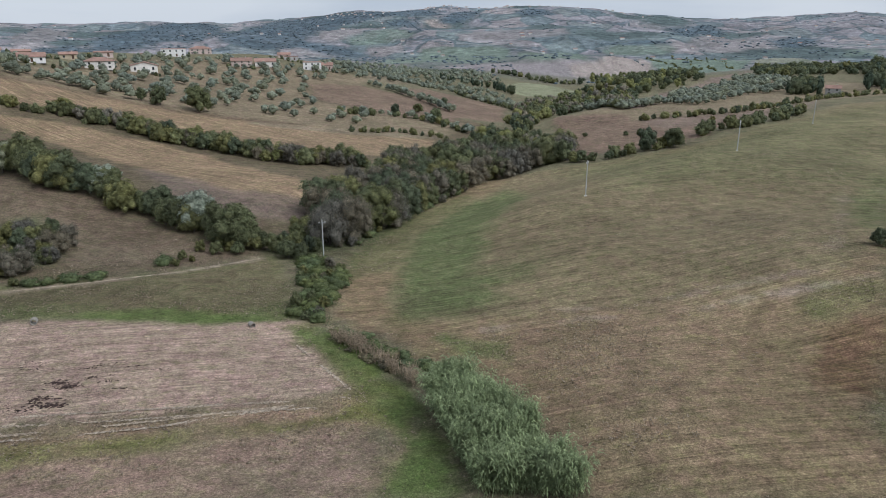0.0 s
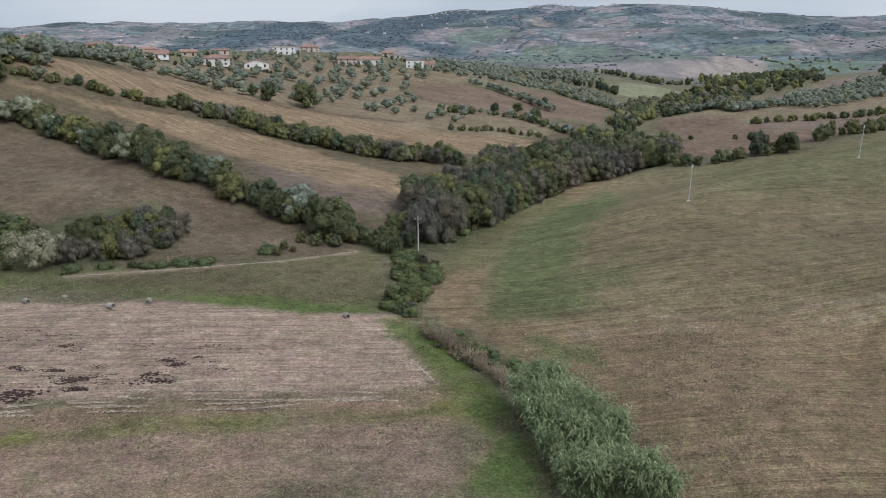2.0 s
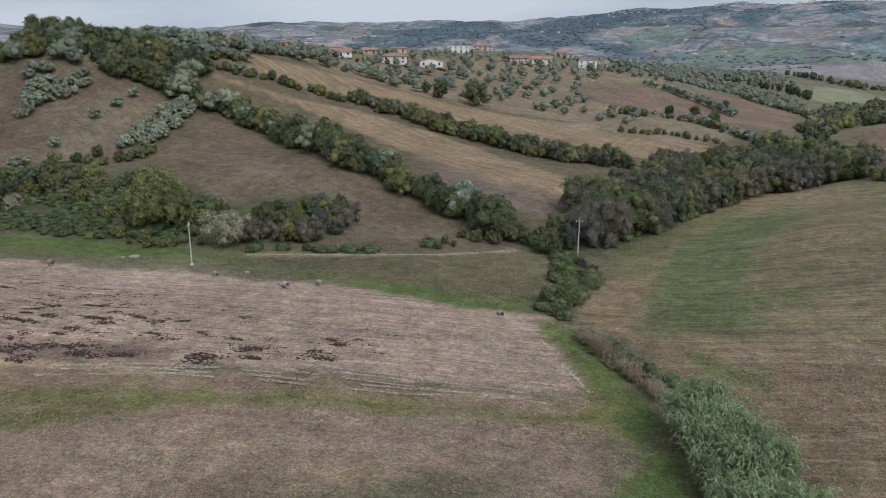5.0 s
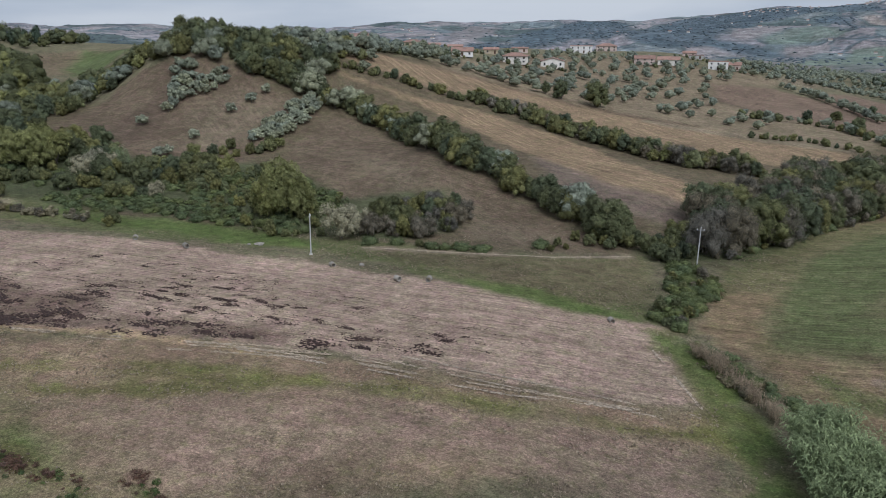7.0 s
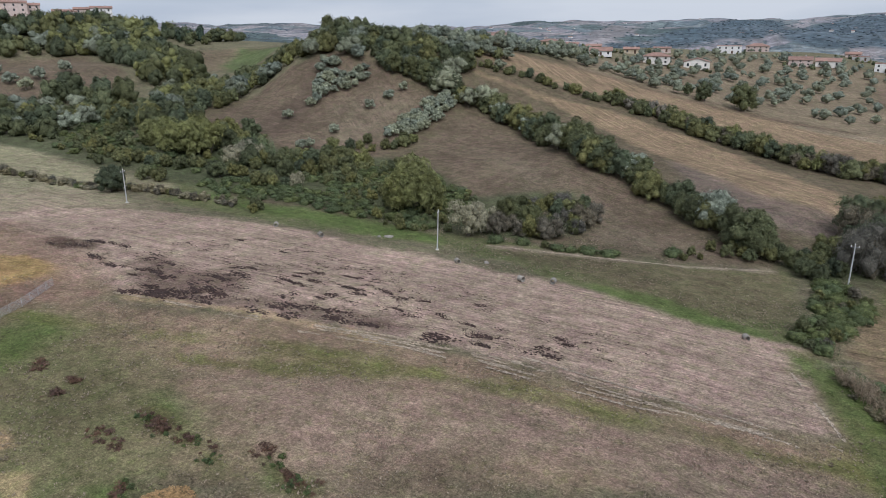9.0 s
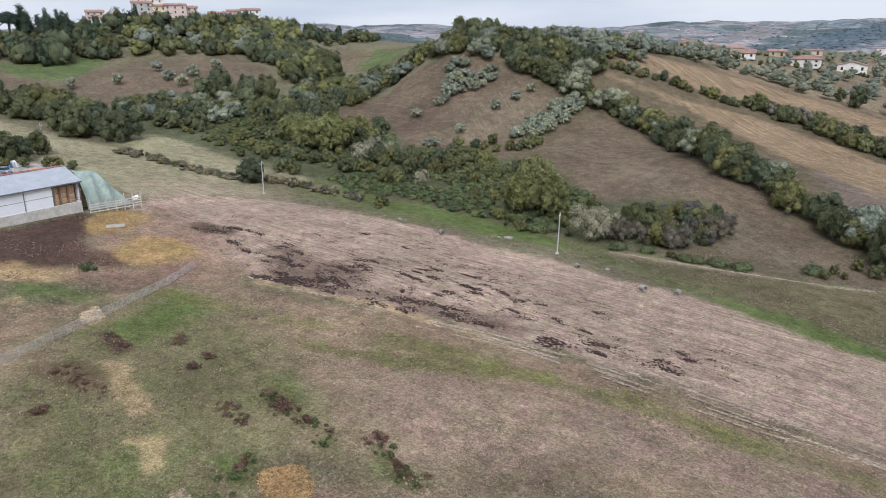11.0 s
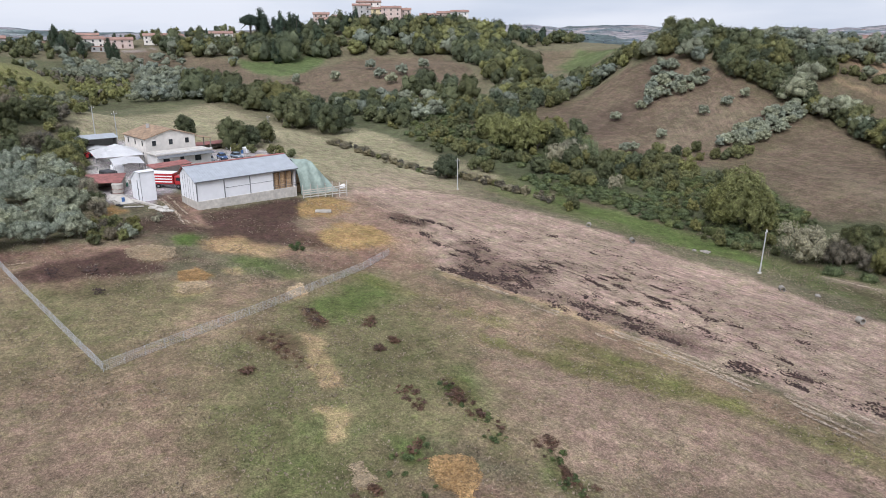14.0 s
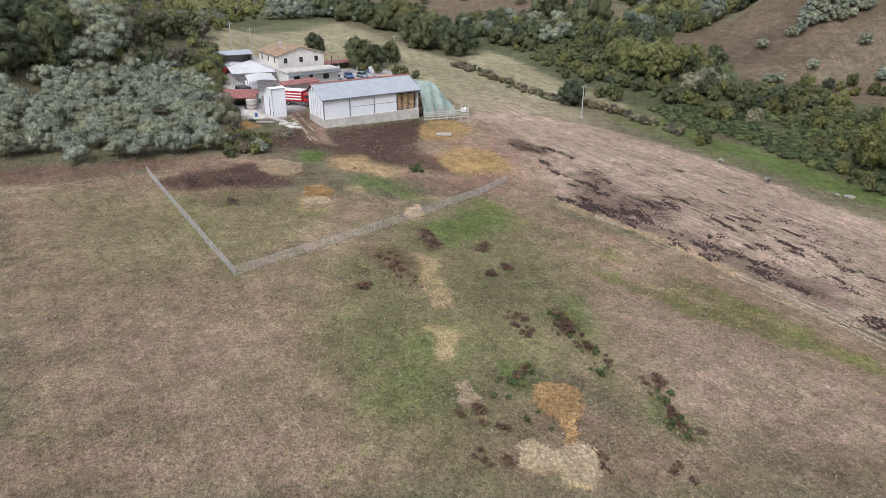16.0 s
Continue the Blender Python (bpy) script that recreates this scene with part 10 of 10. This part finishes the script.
def far_country():
    """Woods, hedges and scattered farmsteads on the far hills."""
    rng = np.random.default_rng(77)
    x, y = [], []
    for outline in FAR_WOODS:
        px, py = np.array(outline).T
        n = int((px.max() - px.min()) * (py.max() - py.min()) / 620)
        qx, qy = rng.uniform(px.min(), px.max(), n), rng.uniform(py.min(), py.max(), n)
        d = inside(qx, qy, list(outline)) + 60 * (lattice(qx, qy, 70, 92) - 0.5)
        x.append(qx[d > 0])
        y.append(qy[d > 0])
    # hedges and single trees between the fields
    a = np.radians(rng.uniform(-38, 62, 60000))
    r = np.exp(rng.uniform(math.log(800), math.log(3700), 60000))
    qx, qy = -r * np.sin(a), r * np.cos(a)
    wood = wooded(qx, qy) + 0.1 * (lattice(qx, qy, 40, 91) - 0.5)
    rows = (np.abs(lattice(qx, qy, 150, 40) - 0.5) < 0.02) | (np.abs(lattice(qx, qy, 230, 43) - 0.5) < 0.012)
    keep = (wood > 0.66) & (rng.random(len(qx)) < 0.5) | rows & (rng.random(len(qx)) < 0.6) | (rng.random(len(qx)) < 0.006)
    x.append(qx[keep][:2600])
    y.append(qy[keep][:2600])
    copse = sum(len(q) for q in x[:-1])
    spots = np.stack([np.concatenate(x), np.concatenate(y)], 1)
    models = [ball(rng) for _ in range(6)]
    far = np.clip((np.hypot(spots[:, 0], spots[:, 1]) - 900) / 1500, 0, 1)
    sx, sy = spots.T
    base = ground_height(sx, sy) + far * (44 * (lattice(sx, sy, 520, 30) - 0.5) + 20 * (lattice(sx, sy, 210, 31) - 0.5) + 6 * (lattice(sx, sy, 80, 32) - 0.5))
    vs, fs, at, tone = [], [], 0, []
    for k, (px, py) in enumerate(spots):
        v, f = models[k % 6]
        s = rng.uniform(2.2, 4.6) * (0.7 if math.hypot(px, py) < 1500 else 1)
        broad = 1.35 if k < copse else 1.15
        vs.append(v * s * np.array((broad, broad, 0.62)) + np.array((px, py, base[k] + 0.1 * s)))
        fs.append(f + at)
        at += len(v)
        tone.append(np.full(len(v), rng.uniform(0, 1)))
    # leaf green shifted to grey-blue, imitating the haze over the far hills
    leaf = leaf_material("hazed_woods_leaves", (0.070, 0.092, 0.108), (0.118, 0.146, 0.164), 0.1, 0.4)
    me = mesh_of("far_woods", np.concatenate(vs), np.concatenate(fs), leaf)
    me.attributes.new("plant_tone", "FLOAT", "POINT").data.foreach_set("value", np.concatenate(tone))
    tagged(new("far_woods", me), "woods and hedges on the far hills, haze painted into their leaf colour", "woods", kind="stuff")
    # farmsteads
    n = 260
    a = np.radians(rng.uniform(-36, 40, n))
    r = rng.uniform(1300, 3450, n)
    r[:110] = rng.uniform(3250, 3480, 110)
    a[:110] = np.radians(rng.uniform(-14, 9, 110))
    x, y = -r * np.sin(a), r * np.cos(a)
    far = np.clip((r - 900) / 1500, 0, 1)
    z = ground_height(x, y) + far * (44 * (lattice(x, y, 520, 30) - 0.5) + 20 * (lattice(x, y, 210, 31) - 0.5) + 6 * (lattice(x, y, 80, 32) - 0.5))
    walls, roofs = bmesh.new(), bmesh.new()
    for k in range(n):
        w, d, h = rng.uniform(5, 11), rng.uniform(6, 8), rng.uniform(2.0, 3.6)
        block(walls, x[k] - w / 2, y[k] - d / 2, z[k] - 2, x[k] + w / 2, y[k] + d / 2, z[k] + h)
        for s in (-1, 1):
            slab(roofs, [(x[k] - w / 2 - 0.5, y[k] + s * (d / 2 + 0.5), z[k] + h), (x[k] + w / 2 + 0.5, y[k] + s * (d / 2 + 0.5), z[k] + h),
                         (x[k] + w / 2 + 0.5, y[k], z[k] + h + 1.5), (x[k] - w / 2 - 0.5, y[k], z[k] + h + 1.5)], 0.2)
    hamlet = tagged(new("far_farmsteads"), "scattered pale farmsteads on the far hills", "houses", kind="stuff")
    part("walls", walls, PLASTER["white"], hamlet)
    part("roofs", roofs, TILE_RED, hamlet)


far_country()
